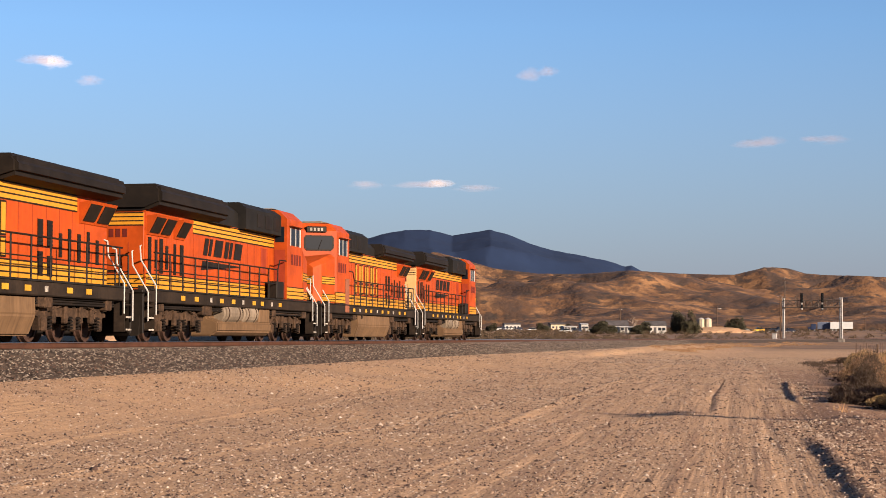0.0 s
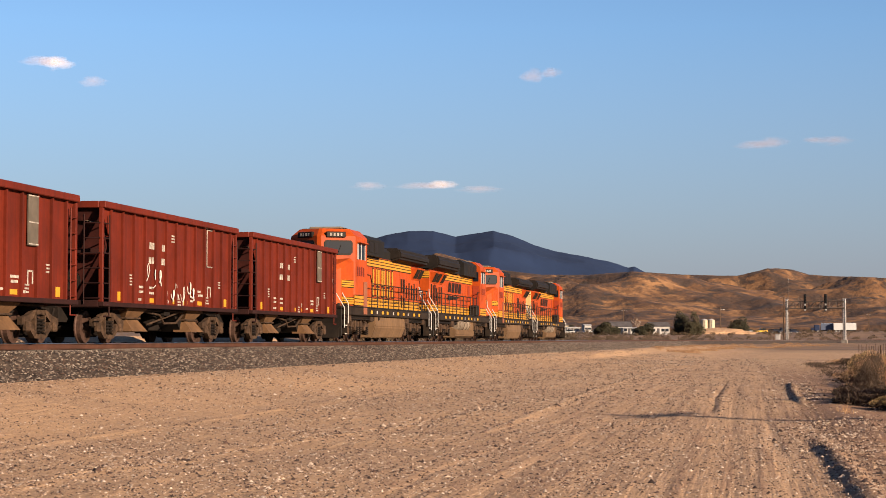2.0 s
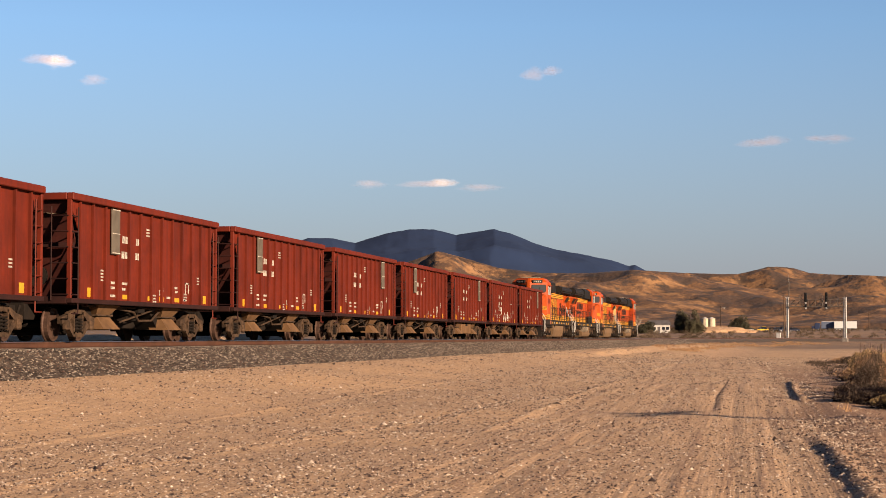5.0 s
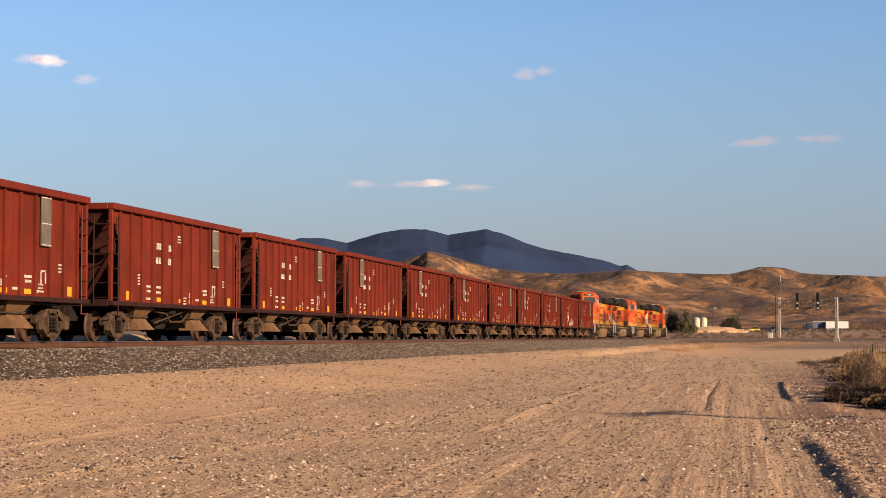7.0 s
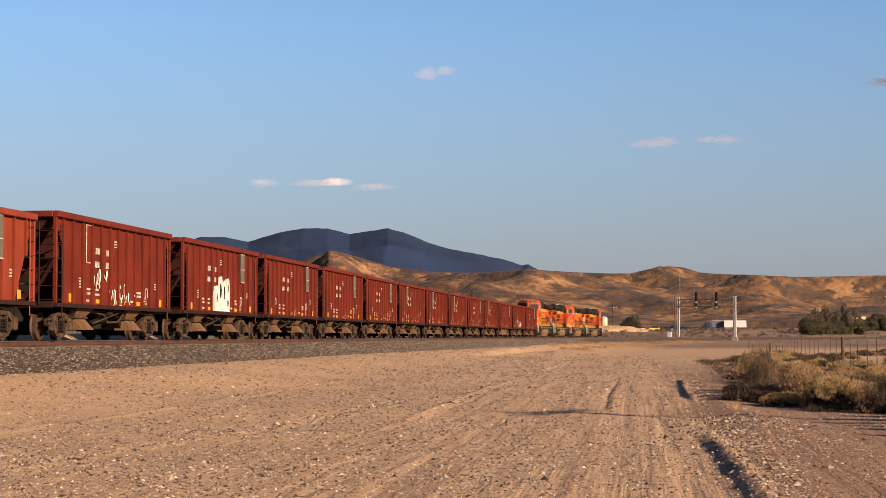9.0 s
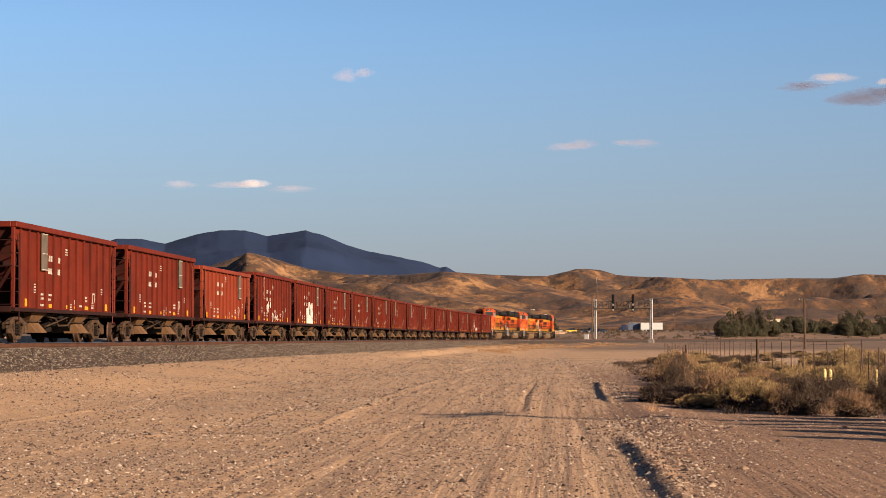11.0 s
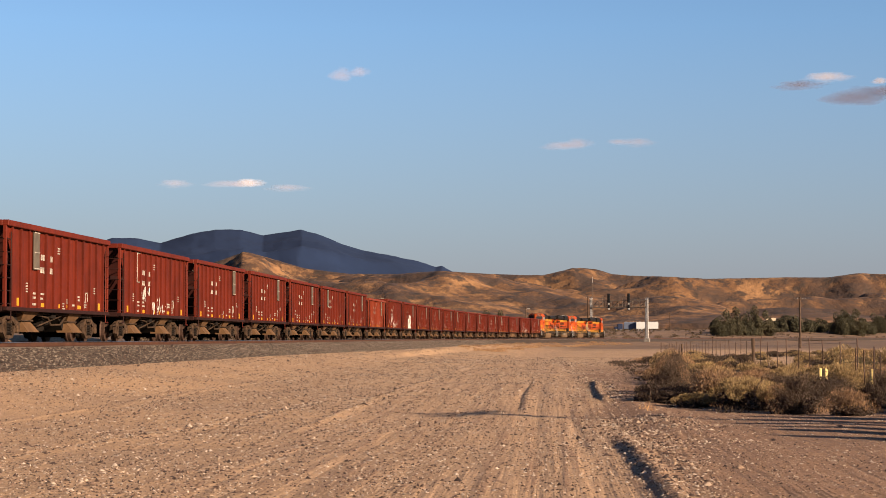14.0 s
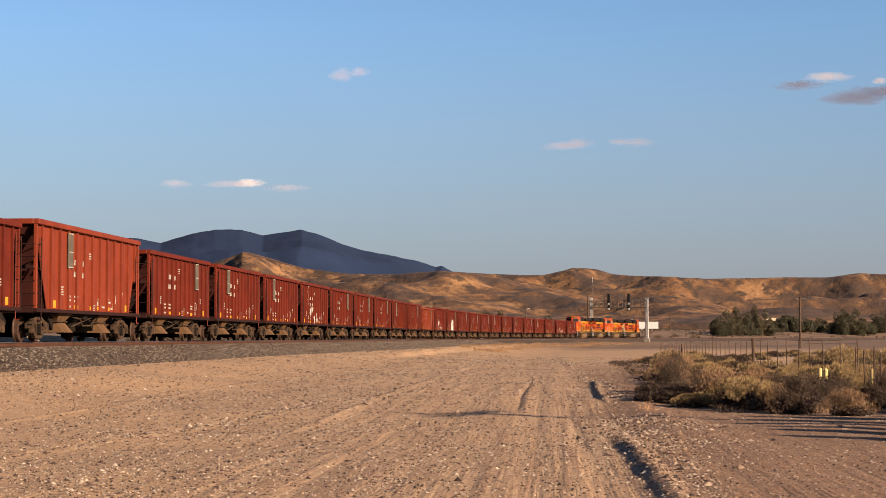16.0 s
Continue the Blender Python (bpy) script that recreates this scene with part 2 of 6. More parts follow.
# ---------------------------------------------------------------- the line of the railway
RAIL_TOP = 1.34
HEAD, OFFSET = 0.17447, 19.70          # first heading (clockwise from +y) and distance of the near track's centre
TS = np.arange(-400, 1300, 0.5)
_curv = np.clip((TS - 100.78) * 3.86e-6, 0, 0.00078) * (TS < 1000)
_th = np.cumsum(_curv) * 0.5
_th -= np.interp(0, TS, _th)
_u, _v = np.cumsum(np.cos(_th)) * 0.5, np.cumsum(np.sin(_th)) * 0.5
_u, _v = _u - np.interp(0, TS, _u), _v - np.interp(0, TS, _v) - OFFSET
TX, TY = _u * math.sin(HEAD) + _v * math.cos(HEAD), _u * math.cos(HEAD) - _v * math.sin(HEAD)
TH = _th + HEAD


def on_track(s, side=0.0):
    """Place and heading at s metres along the line, side metres to its right."""
    x, y, h = np.interp(s, TS, TX), np.interp(s, TS, TY), np.interp(s, TS, TH)
    return x + side * np.cos(h), y - side * np.sin(h), h


def track_side(x, y):
    """Distance to the right of the line for arrays of points (nearest of coarse samples)."""
    sx, sy, sh = TX[::4], TY[::4], TH[::4]
    flat = np.stack([x.ravel(), y.ravel()], 1)
    out = np.empty(len(flat))
    for a in range(0, len(flat), 20000):
        p = flat[a:a + 20000]
        d2 = (p[:, :1] - sx) ** 2 + (p[:, 1:] - sy) ** 2
        i = d2.argmin(1)
        out[a:a + 20000] = (p[:, 0] - sx[i]) * np.cos(sh[i]) - (p[:, 1] - sy[i]) * np.sin(sh[i])
        far = d2[np.arange(len(p)), i] > (out[a:a + 20000] ** 2 + 60)
        out[a:a + 20000][far] = np.sign(out[a:a + 20000][far]) * np.sqrt(d2[np.arange(len(p)), i][far])
    return out.reshape(x.shape)


def smoothstep(a, b, x):
    t = np.clip((x - a) / (b - a), 0, 1)
    return t * t * (3 - 2 * t)


# across the yard (metres right of the road line), half width, height, from, to (metres along)
WINDROWS = [(1.05, 0.11, 0.065, 8, 24), (1.4, 0.4, 0.035, 8, 25), (2.3, 0.7, 0.03, 10, 34), (1.3, 0.08, 0.07, 42, 55), (1.9, 0.5, 0.05, 28, 60), (-0.62, 0.055, -0.035, 38, 66), (-0.5, 0.07, 0.015, 38, 66),
            (-5.6, 0.1, -0.012, 10, 90), (-4.1, 0.09, 0.038, 30, 100), (-3.8, 0.14, -0.012, 30, 100), (-2.4, 0.07, -0.014, 8, 110), (-1.7, 0.07, -0.014, 30, 110),
            (-0.2, 0.07, -0.014, 8, 110), (0.45, 0.07, -0.014, 8, 60), (-3.3, 0.07, -0.012, 8, 90), (-9.5, 0.12, 0.03, 10, 60)]


def along_road(x, y):
    k = radians(ROAD)
    return x * math.sin(k) + y * math.cos(k), x * math.cos(k) - y * math.sin(k)


def ground_height(x, y, side=None):
    w = track_side(x, y) if side is None else side
    near = 0.52 * (1 - smoothstep(4.0, 10.0, w))          # the bank on which the line lies
    r = np.sqrt(x * x + y * y)
    edge = w + 1.6 * (fractal(x / 5, y / 5, 61, 3) - 0.5)
    cut = 0.42 * (1 - smoothstep(6.6, 7.6, edge)) - 0.5 * smoothstep(6.5, 16, w)   # further on it breaks off in a low sandy cut
    near = near + (cut - near) * smoothstep(95, 170, r) * (w > 0)
    # past the far track an added, unseen bank keeps the view under cars dark
    near = np.where(w < -5.5, 0.75 + (0.52 - 0.75) * smoothstep(-9.5, -5.5, w) + 0.85 * np.exp(-((w + 10.2) / 1.3) ** 2) * (1 - smoothstep(105, 150, y)), near)
    rise = 0.0075 * np.clip(r - 300, 0, 1200) * smoothstep(8, 60, -w)    # the plain climbs to the hills
    soft = 0.10 * (fractal(x / 3.1, y / 3.1, 11, 3) - 0.5) + 0.25 * (fractal(x / 17, y / 17, 5, 2) - 0.5)
    soft *= smoothstep(3.0, 7.0, np.abs(w))
    # the cut bank is gullied
    soft = soft + 0.55 * (fractal(x / 7, y / 9, 91, 3) - 0.5) * smoothstep(6, 7.5, w) * (1 - smoothstep(11, 17, w)) * smoothstep(110, 190, r)
    # wheel ruts and low windrows of graded dirt along the yard
    a, c = along_road(x, y)
    wander = 0.2 * (fractal(a / 9 + 3, a * 0, 21, 2) - 0.5)
    for at, width, high, a0, a1 in WINDROWS:
        soft = soft + high * np.exp(-((c - at - wander) / width) ** 2) * smoothstep(a0 - 3, a0, a) * (1 - smoothstep(a1, a1 + 4, a)) * (0.65 + 0.7 * fractal(x / 0.7, y / 0.7, 8, 3))
    ridge = np.interp(a, [8, 16, 25, 33, 60, 90], [-7.3, -6.9, -6.45, -5.64, -4.6, -3.5])
    soft = soft + (0.03 * np.exp(-((c - ridge - wander - 0.1) / 0.1) ** 2) - 0.05 * np.exp(-((c - ridge - wander + 0.12) / 0.07) ** 2)) * (1 - smoothstep(24, 40, a)) * (0.2 + 1.6 * fractal(x / 0.5, y / 0.5, 18, 3))
    return near + rise + soft


def stretch(a, b, first, growth):
    """Steps from a to b that grow by a factor."""
    out, step = [a], first
    while abs(out[-1] - a) < abs(b - a):
        out.append(out[-1] + step * (1 if b > a else -1))
        step *= growth
    return out


xs = sorted(set(stretch(-14, -4600, 0.4, 1.09)[1:] + list(np.arange(-14, -7, 0.15)) + list(np.arange(-7, 16, 0.07)) + list(np.arange(16, 20, 0.15)) + list(np.arange(20, 115, 0.8)) + stretch(115, 4600, 1.0, 1.13)))
ys = sorted(set(stretch(9, -600, 0.6, 1.15)[1:] + list(np.arange(9, 60, 0.25)) + stretch(60, 450, 0.3, 1.012)[:-1] + stretch(450, 4700, 5.0, 1.09)))
ground = tagged(grid_mesh("ground", xs, ys, ground_height, M["sand"]), "pale desert dirt yard with gravel and wheel tracks", "ground", kind="structure")
# ---------------------------------------------------------------- hills and mountain
RIDGE = [(-40, 1.6), (-14, 1.9), (-6, 1.9), (-3.2, 2.0), (-1.6, 2.25), (-0.3, 2.72), (0.7, 2.45), (1.6, 2.2), (3, 2.03), (4.5, 2.02), (5.9, 2.12),
         (7.4, 2.02), (8.6, 1.98), (9.3, 1.97), (9.8, 2.08), (10.3, 2.2), (10.8, 2.16), (11.3, 2.0), (11.9, 1.95), (13, 1.9), (14.2, 1.83), (16.6, 1.86), (18, 1.85), (18.9, 1.97), (20, 1.9), (30, 1.6), (50, 1.4)]
PEAKS = [(-40, 0.5), (-16, 1.6), (-9, 2.4), (-5, 2.9), (-4.4, 3.12), (-3.6, 3.13), (-2.9, 2.99), (-1.9, 3.3), (-1.2, 3.44), (-0.4, 3.45), (0.3, 3.28), (0.9, 3.37), (1.5, 3.46),
         (2.0, 3.3), (2.8, 2.98), (3.5, 2.76), (4.6, 2.55), (5.4, 2.37), (5.75, 2.25), (5.95, 2.28), (6.3, 2.1), (7.2, 1.95), (12, 0.8)]


def range_mesh(name, table, r0, r1, crest, rough, mat, na, nr, seed, power=1.0, relief=1.0, grain=9, layers=0.0, gullies=()):
    """Hills in rings about the yard: the sky line is given by angle, lower folds by noise."""
    az = np.radians(np.concatenate([np.linspace(table[0][0], -15, na // 12)[:-1], np.linspace(-15, min(22, table[-1][0] - 1), na), np.linspace(min(22, table[-1][0] - 1), table[-1][0], na // 12)[1:]]))
    na = len(az)
    rr = np.linspace(r0, r1, nr)
    A, R = np.meshgrid(az, rr)
    X, Y = R * np.sin(A), R * np.cos(A)
    shift = 1.6 * (fractal(X / 160, Y / 160, seed + 50, 3) - 0.5) * np.clip((crest - R) / (crest - r0), 0, 1)
    el = np.interp(np.degrees(A) + shift, [a for a, _ in table], [e for _, e in table])
    top = np.tan(np.radians(el)) * crest + EYE
    base = ground_height(X, Y, np.full(X.shape, -50.0))
    t = np.clip((R - r0) / (crest - r0), 0, 1)
    shape = np.where(R <= crest, t ** power, 1 - 0.5 * (R - crest) / (r1 - crest))
    folds = fractal(X / rough, Y / rough, seed, 5, 0.56) - 0.5
    ridged = 1 - np.abs(2 * fractal(X / (rough * 1.7) + 7.3, Y / (rough * 1.7), seed + 31, 4, 0.5) - 1)
    swell = (folds * 0.9 + (ridged - 0.75) * 1.1) * top * 0.95 * relief
    # foothills one behind another, longer across than deep
    swell = swell + (fractal(A * 1800 / 190 + 3, R / 120, seed + 70, 4, 0.5) - 0.5) * top * layers
    Z = base * (1 - shape) - 2 * (t == 0) + top * shape + swell * np.sin(np.pi * np.clip(t, 0, 1)) ** 0.8 * (R <= crest)
    # steep gullies and spurs
    bend_x, bend_y = 60 * (fractal(X / 210, Y / 210, seed + 90, 3) - 0.5), 60 * (fractal(X / 210, Y / 210, seed + 95, 3) - 0.5)
    for size, high in gullies:
        spur = np.abs(2 * value_noise((X + bend_x) / (1.5 * size), (Y + bend_y) / size, seed + int(size)) - 1)
        Z += (0.45 - spur) * high * np.sin(np.pi * np.clip(t, 0, 1)) ** 0.5 * (R <= crest)
    Z += (fractal(X / 45, Y / 45, seed + 13, 3) - 0.5) * top * 0.2 * relief * np.sin(np.pi * np.clip(t, 0, 1)) ** 0.6 * (R <= crest)
    # no fold stands over the sky line
    Z = np.minimum(Z, EYE + (top - EYE) * R / crest * 1.0)
    Z += (fractal(X / grain, Y / grain, seed + 3, 3) - 0.5) * 0.12 * grain * (t > 0.05)
    me = bpy.data.meshes.new(name)
    i = (np.arange(nr - 1)[:, None] * na + np.arange(na - 1)).ravel()
    me.from_pydata(np.stack([X.ravel(), Y.ravel(), Z.ravel()], 1).tolist(), [], np.stack([i, i + 1, i + na + 1, i + na], 1)[:, ::-1].tolist())
    me.polygons.foreach_set("use_smooth", [True] * len(me.polygons))
    me.materials.append(mat)
    return new(name, me)


hills = tagged(range_mesh("hills", RIDGE, 1000, 2900, 2500, 190, M["hill"], 860, 260, 3, 1.25, 0.55, 9, 0.85, ((270, 28), (130, 21), (62, 11), (31, 4.5))), "dry brown desert hills with scattered scrub", "hill", kind="structure")
mountain = tagged(range_mesh("mountain", PEAKS, 3300, 4700, 4300, 330, M["mountain"], 640, 70, 9, 1.0, 0.11, 42, 0.0, ((420, 30), (170, 16), (80, 7))), "far mountain with blue grey haze put into its colour", "mountain", kind="structure")
# ---------------------------------------------------------------- more mesh helpers
def part(name, bm, mat, parent, label="", smooth=False):
    return mesh_object(name, bm, mat, parent, label, smooth)


def bx(name, mat, parent, c, size, bevel=0.0, label="", m=None):
    bm = bmesh.new()
    box(bm, *c, *size, bevel=bevel, m=m)
    return part(name, bm, mat, parent, label)


def prism(bm, pts, a0, a1, axis):
    """A closed outline drawn out along an axis: 'x' takes (y, z) points, 'y' takes (x, z), 'z' takes (x, y)."""
    def at(p, a):
        return {"x": (a, p[0], p[1]), "y": (p[0], a, p[1]), "z": (p[0], p[1], a)}[axis]
    lo, hi = [bm.verts.new(at(p, a0)) for p in pts], [bm.verts.new(at(p, a1)) for p in pts]
    faces = [bm.faces.new(lo), bm.faces.new(hi[::-1])]
    for i in range(len(pts)):
        j = (i + 1) % len(pts)
        faces.append(bm.faces.new((lo[i], hi[i], hi[j], lo[j])))
    bmesh.ops.recalc_face_normals(bm, faces=faces)


def rod(bm, a, b, r, seg=6):
    a, b = Vector(a), Vector(b)
    q = (b - a).to_track_quat("Z", "Y").to_matrix().to_4x4()
    bmesh.ops.create_cone(bm, cap_ends=True, segments=seg, radius1=r, radius2=r, depth=(b - a).length, matrix=Matrix.Translation((a + b) / 2) @ q)


def pipe(bm, pts, r, seg=6):
    for a, b in zip(pts, pts[1:]):
        rod(bm, a, b, r, seg)


def wheel_mesh(r, w=0.14):
    """A flanged wheel with a dished web and hub, its axle along x, flange towards -x."""
    bm = bmesh.new()
    prof = [(-w / 2 - 0.03, r + 0.028), (-w / 2, r + 0.028), (-w / 2 + 0.03, r), (w / 2, r - 0.006), (w / 2, r - 0.07), (w / 2 - 0.05, r - 0.09),
            (w / 2 - 0.06, 0.16), (w / 2 + 0.02, 0.13), (w / 2 + 0.02, 0.0)]
    seg = 28
    rings = [[bm.verts.new((x, q * math.cos(2 * math.pi * i / seg), q * math.sin(2 * math.pi * i / seg))) for i in range(seg)] for x, q in prof[:-1]]
    for a, b in zip(rings, rings[1:]):
        for i in range(seg):
            bm.faces.new((a[i], a[(i + 1) % seg], b[(i + 1) % seg], b[i]))
    bm.faces.new(rings[-1])
    bm.faces.new(rings[0][::-1])
    bmesh.ops.recalc_face_normals(bm, faces=bm.faces)
    me = bpy.data.meshes.new("wheel")
    bm.to_mesh(me)
    bm.free()
    me.materials.append(M["wheel_steel"])
    return me


def shared(name, me, parent, m):
    ob = new(name, me)
    ob.parent = parent
    ob.matrix_basis = m
    return ob


def spring(bm, x, y, z0, z1, r, coils=4, wire=0.028):
    """A coil of wire, one unbroken tube."""
    n, last = coils * 8, None
    for i in range(n + 1):
        a, z = i * math.pi / 4, z0 + (z1 - z0) * i / n
        ring = [bm.verts.new((x + (r + u) * math.cos(a), y + (r + u) * math.sin(a), z + v)) for u, v in ((wire, 0), (0, wire), (-wire, 0), (0, -wire))]
        if last:
            for k in range(4):
                bm.faces.new((last[k], last[(k + 1) % 4], ring[(k + 1) % 4], ring[k]))
        else:
            bm.faces.new(ring[::-1])
        last = ring
    bm.faces.new(last)


def side_bars(name, mat, parent, rects, x, label="", thick=0.006):
    """Flat painted marks on a side at x: each (y0, z0, y1, z1[, lean])."""
    bm = bmesh.new()
    for r in rects:
        y0, z0, y1, z1 = r[:4]
        k = r[4] if len(r) > 4 else 0
        prism(bm, [(y0, z0), (y1, z0), (y1 + k, z1), (y0 + k, z1)], x, x + thick * (1 if x > 0 else -1), "x")
    return part(name, bm, mat, parent, label)


# ---------------------------------------------------------------- paints
M["orange"] = material("orange_paint", (0.46, 0.067, 0.002), 0.5, streaks=0.25, spread=0.2, scale=0.7, fine=5, bump=0.015)
M["yellow"] = material("yellow_paint", (0.62, 0.27, 0.012), 0.45, spread=0.12, scale=1.2, fine=6, bump=0.015)
# brightness of a hood end in full sun, put into a pale yellow
M["cream"] = material("sunlit_pale_yellow", (0.80, 0.48, 0.18), 0.5, spread=0.08, scale=1.2, fine=6, bump=0.015)
M["black"] = material("black_paint", (0.015, 0.0105, 0.007), 0.6, spread=0.3, scale=1.5, fine=8, bump=0.03)
M["roof_grey"] = material("sooty_grey_paint", (0.014, 0.012, 0.010), 0.7, spread=0.35, scale=1.0, fine=6, bump=0.04)
M["dust"] = material("dusty_steel", (0.078, 0.045, 0.025), 0.9, spread=0.5, scale=2.5, fine=16, bump=0.2)
# dusty steel darkened for the deep shade under the train
M["dust_dark"] = material("shaded_dust", (0.014, 0.009, 0.006), 0.9, spread=0.4, scale=2.5, fine=14, bump=0.2)
M["tank"] = material("tan_tank", (0.19, 0.112, 0.055), 0.75, streaks=0.5, spread=0.2, scale=0.8, fine=5, bump=0.05)
M["door_brown"] = material("faded_red_brown_panel", (0.28, 0.10, 0.05), 0.7, spread=0.15, bump=0.03)
M["tank_grey"] = material("pale_grey_tank", (0.26, 0.20, 0.14), 0.7, streaks=0.5, spread=0.3, scale=1.0, fine=6, bump=0.05)
M["silver"] = material("white_handrail_paint", (0.55, 0.52, 0.48), 0.5, spread=0.1, bump=0.02)
M["wheel_steel"] = material("rusty_wheel_steel", (0.09, 0.05, 0.035), 0.65, metal=0.3, spread=0.35, scale=4, fine=20, bump=0.1)
# oxide red of the slope sheets, darkened for the shade between cars
M["car_end"] = material("shaded_dark_red_paint", (0.055, 0.012, 0.008), 0.85, spread=0.3, scale=1.5, fine=8, bump=0.05)
M["glass"] = material("dark_cab_glass", (0.010, 0.013, 0.02), 0.3, spread=0.1, bump=0.0)
M["white_mark"] = material("white_stencil_paint", (0.50, 0.44, 0.37), 0.7, spread=0.45, scale=6, fine=30, bump=0.02)
M["spray_white"] = material("white_spray_paint", (0.66, 0.61, 0.54), 0.7, spread=0.25, scale=3, fine=12, bump=0.0)
M["yellow_mark"] = material("yellow_reflector", (0.6, 0.3, 0.015), 0.45, spread=0.12, bump=0.0)
M["sill"] = material("dusty_dark_sill", (0.028, 0.018, 0.011), 0.8, spread=0.4, scale=1.2, fine=8, bump=0.05)
M["number_red"] = material("dark_red_numerals", (0.13, 0.018, 0.01), 0.6, spread=0.15, bump=0.0)
M["red_mark"] = material("dull_red_paint", (0.30, 0.042, 0.012), 0.55, spread=0.15, bump=0.02)


# ---------------------------------------------------------------- locomotive
def truck(parent, wheelbase, cy, r, heavy):
    """A bogie: two side frames, axles with wheels, bolster and springs."""
    n = 3 if heavy else 2
    ys = [cy + wheelbase * (i / (n - 1) - 0.5) for i in range(n)]
    bm = bmesh.new()
    box(bm, 0, cy, r + 0.12, 1.9, 0.45, 0.3, 0.03)
    for sy in (-1, 1):
        box(bm, 0, cy + 0.36 * sy, r - 0.1, 1.5, 0.12, 0.3, 0.02)
    # solid dark core added so that no light shows between the wheels
    box(bm, 0, cy, r + 0.02, 1.15, wheelbase * (1.1 if heavy else 0.75), 0.62, 0.03)
    t = part("truck", bm, M["dust_dark"], parent, "dusty cast steel bogie")
    ends = 0.55 if heavy else 0.42
    for sx in (-1, 1):
        x = 1.12 * sx
        bm = bmesh.new()
        if heavy:
            lo, hi = r - 0.05, r + 0.4
            pts = [(ys[0] - ends, hi - 0.12), (ys[0] - ends, lo + 0.22)]
            for y in ys:
                pts += [(y - 0.32, lo + 0.2), (y - 0.26, lo - 0.16), (y + 0.26, lo - 0.16), (y + 0.32, lo + 0.2)]
            pts += [(ys[-1] + ends, lo + 0.22), (ys[-1] + ends, hi - 0.12), (ys[-1] + 0.2, hi), (ys[0] - 0.2, hi)]
            prism(bm, pts, x - 0.09, x + 0.09, "x")
            for y in ys:
                box(bm, x + 0.1 * sx, y, r - 0.06, 0.12, 0.34, 0.36, 0.04)
            for y in (ys[0] + 0.62, ys[1] - 0.55, ys[1] + 0.55, ys[2] - 0.62):
                box(bm, x + 0.1 * sx, y, r + 0.22, 0.14, 0.24, 0.5, 0.03)
            pipe(bm, [(x + 0.2 * sx, ys[0] - 0.4, r + 0.52), (x + 0.2 * sx, ys[2] + 0.4, r + 0.5)], 0.03)
            pipe(bm, [(x + 0.16 * sx, ys[0] + 0.3, r + 0.3), (x + 0.18 * sx, ys[1], r + 0.62), (x + 0.16 * sx, ys[2] - 0.3, r + 0.3)], 0.022)
        else:
            y0, y1 = ys
            for q0, q1, sg in ((y0, cy, 1), (y1, cy, -1)):
                # arched top member, sloping foot and the jaw over the axle box
                prism(bm, [(q0 - 0.3 * sg, r + 0.02), (q0 - 0.3 * sg, r + 0.2), (q0 + 0.1 * sg, r + 0.27), (q1 - 0.3 * sg, r + 0.44), (q1, r + 0.44), (q1, r + 0.3), (q1 - 0.32 * sg, r + 0.28), (q0 + 0.22 * sg, r + 0.1), (q0 + 0.2 * sg, r + 0.02)], x - 0.07, x + 0.07, "x")
                prism(bm, [(q0 + 0.16 * sg, r + 0.1), (q0 + 0.3 * sg, r + 0.1), (q1 - 0.3 * sg, r - 0.2), (q1, r - 0.22), (q1, r - 0.34), (q1 - 0.38 * sg, r - 0.32), (q0 + 0.14 * sg, r - 0.05)], x - 0.07, x + 0.07, "x")
                box(bm, x, q1 - 0.31 * sg, r + 0.05, 0.14, 0.09, 0.6)
            for y in ys:
                box(bm, x + 0.06 * sx, y, r - 0.02, 0.14, 0.26, 0.26, 0.03)
        part("side_frame", bm, M["dust"], t)
        for y in ((ys[0] + 0.28, ys[1] - 0.28, ys[1] + 0.28, ys[2] - 0.28) if heavy else (cy - 0.15, cy + 0.15)):
            bm = bmesh.new()
            spring(bm, x + (0.12 if heavy else 0.02) * sx, y, r - 0.2, r + 0.16, 0.1 if heavy else 0.085)
            part("spring", bm, M["dust_dark"], t)
        for y in ys:
            shared("wheel", WHEEL_BIG if heavy else WHEEL, t, Matrix.Translation((0.76 * sx, y, r)) @ Matrix.Rotation(math.pi if sx < 0 else 0, 4, "Z"))
    for y in ys:
        bm = bmesh.new()
        rod(bm, (-0.8, y, r), (0.8, y, r), 0.09, 8)
        part("axle", bm, M["dust_dark"], t)
    return t


WHEEL_BIG, WHEEL = wheel_mesh(0.53), wheel_mesh(0.457)


def coupler(parent, y, sy):
    bm = bmesh.new()
    box(bm, 0, y - 0.3 * sy, 0.87, 0.2, 0.75, 0.2, 0.02)
    box(bm, 0.05, y + 0.02 * sy, 0.87, 0.28, 0.24, 0.3, 0.05)
    box(bm, -0.12, y + 0.1 * sy, 0.87, 0.1, 0.2, 0.26, 0.03)
    pipe(bm, [(0.35, y - 0.35 * sy, 0.95), (0.36, y - 0.1 * sy, 0.6), (0.25, y + 0.1 * sy, 0.55)], 0.035)
    return part("coupler", bm, M["dust_dark"], parent)


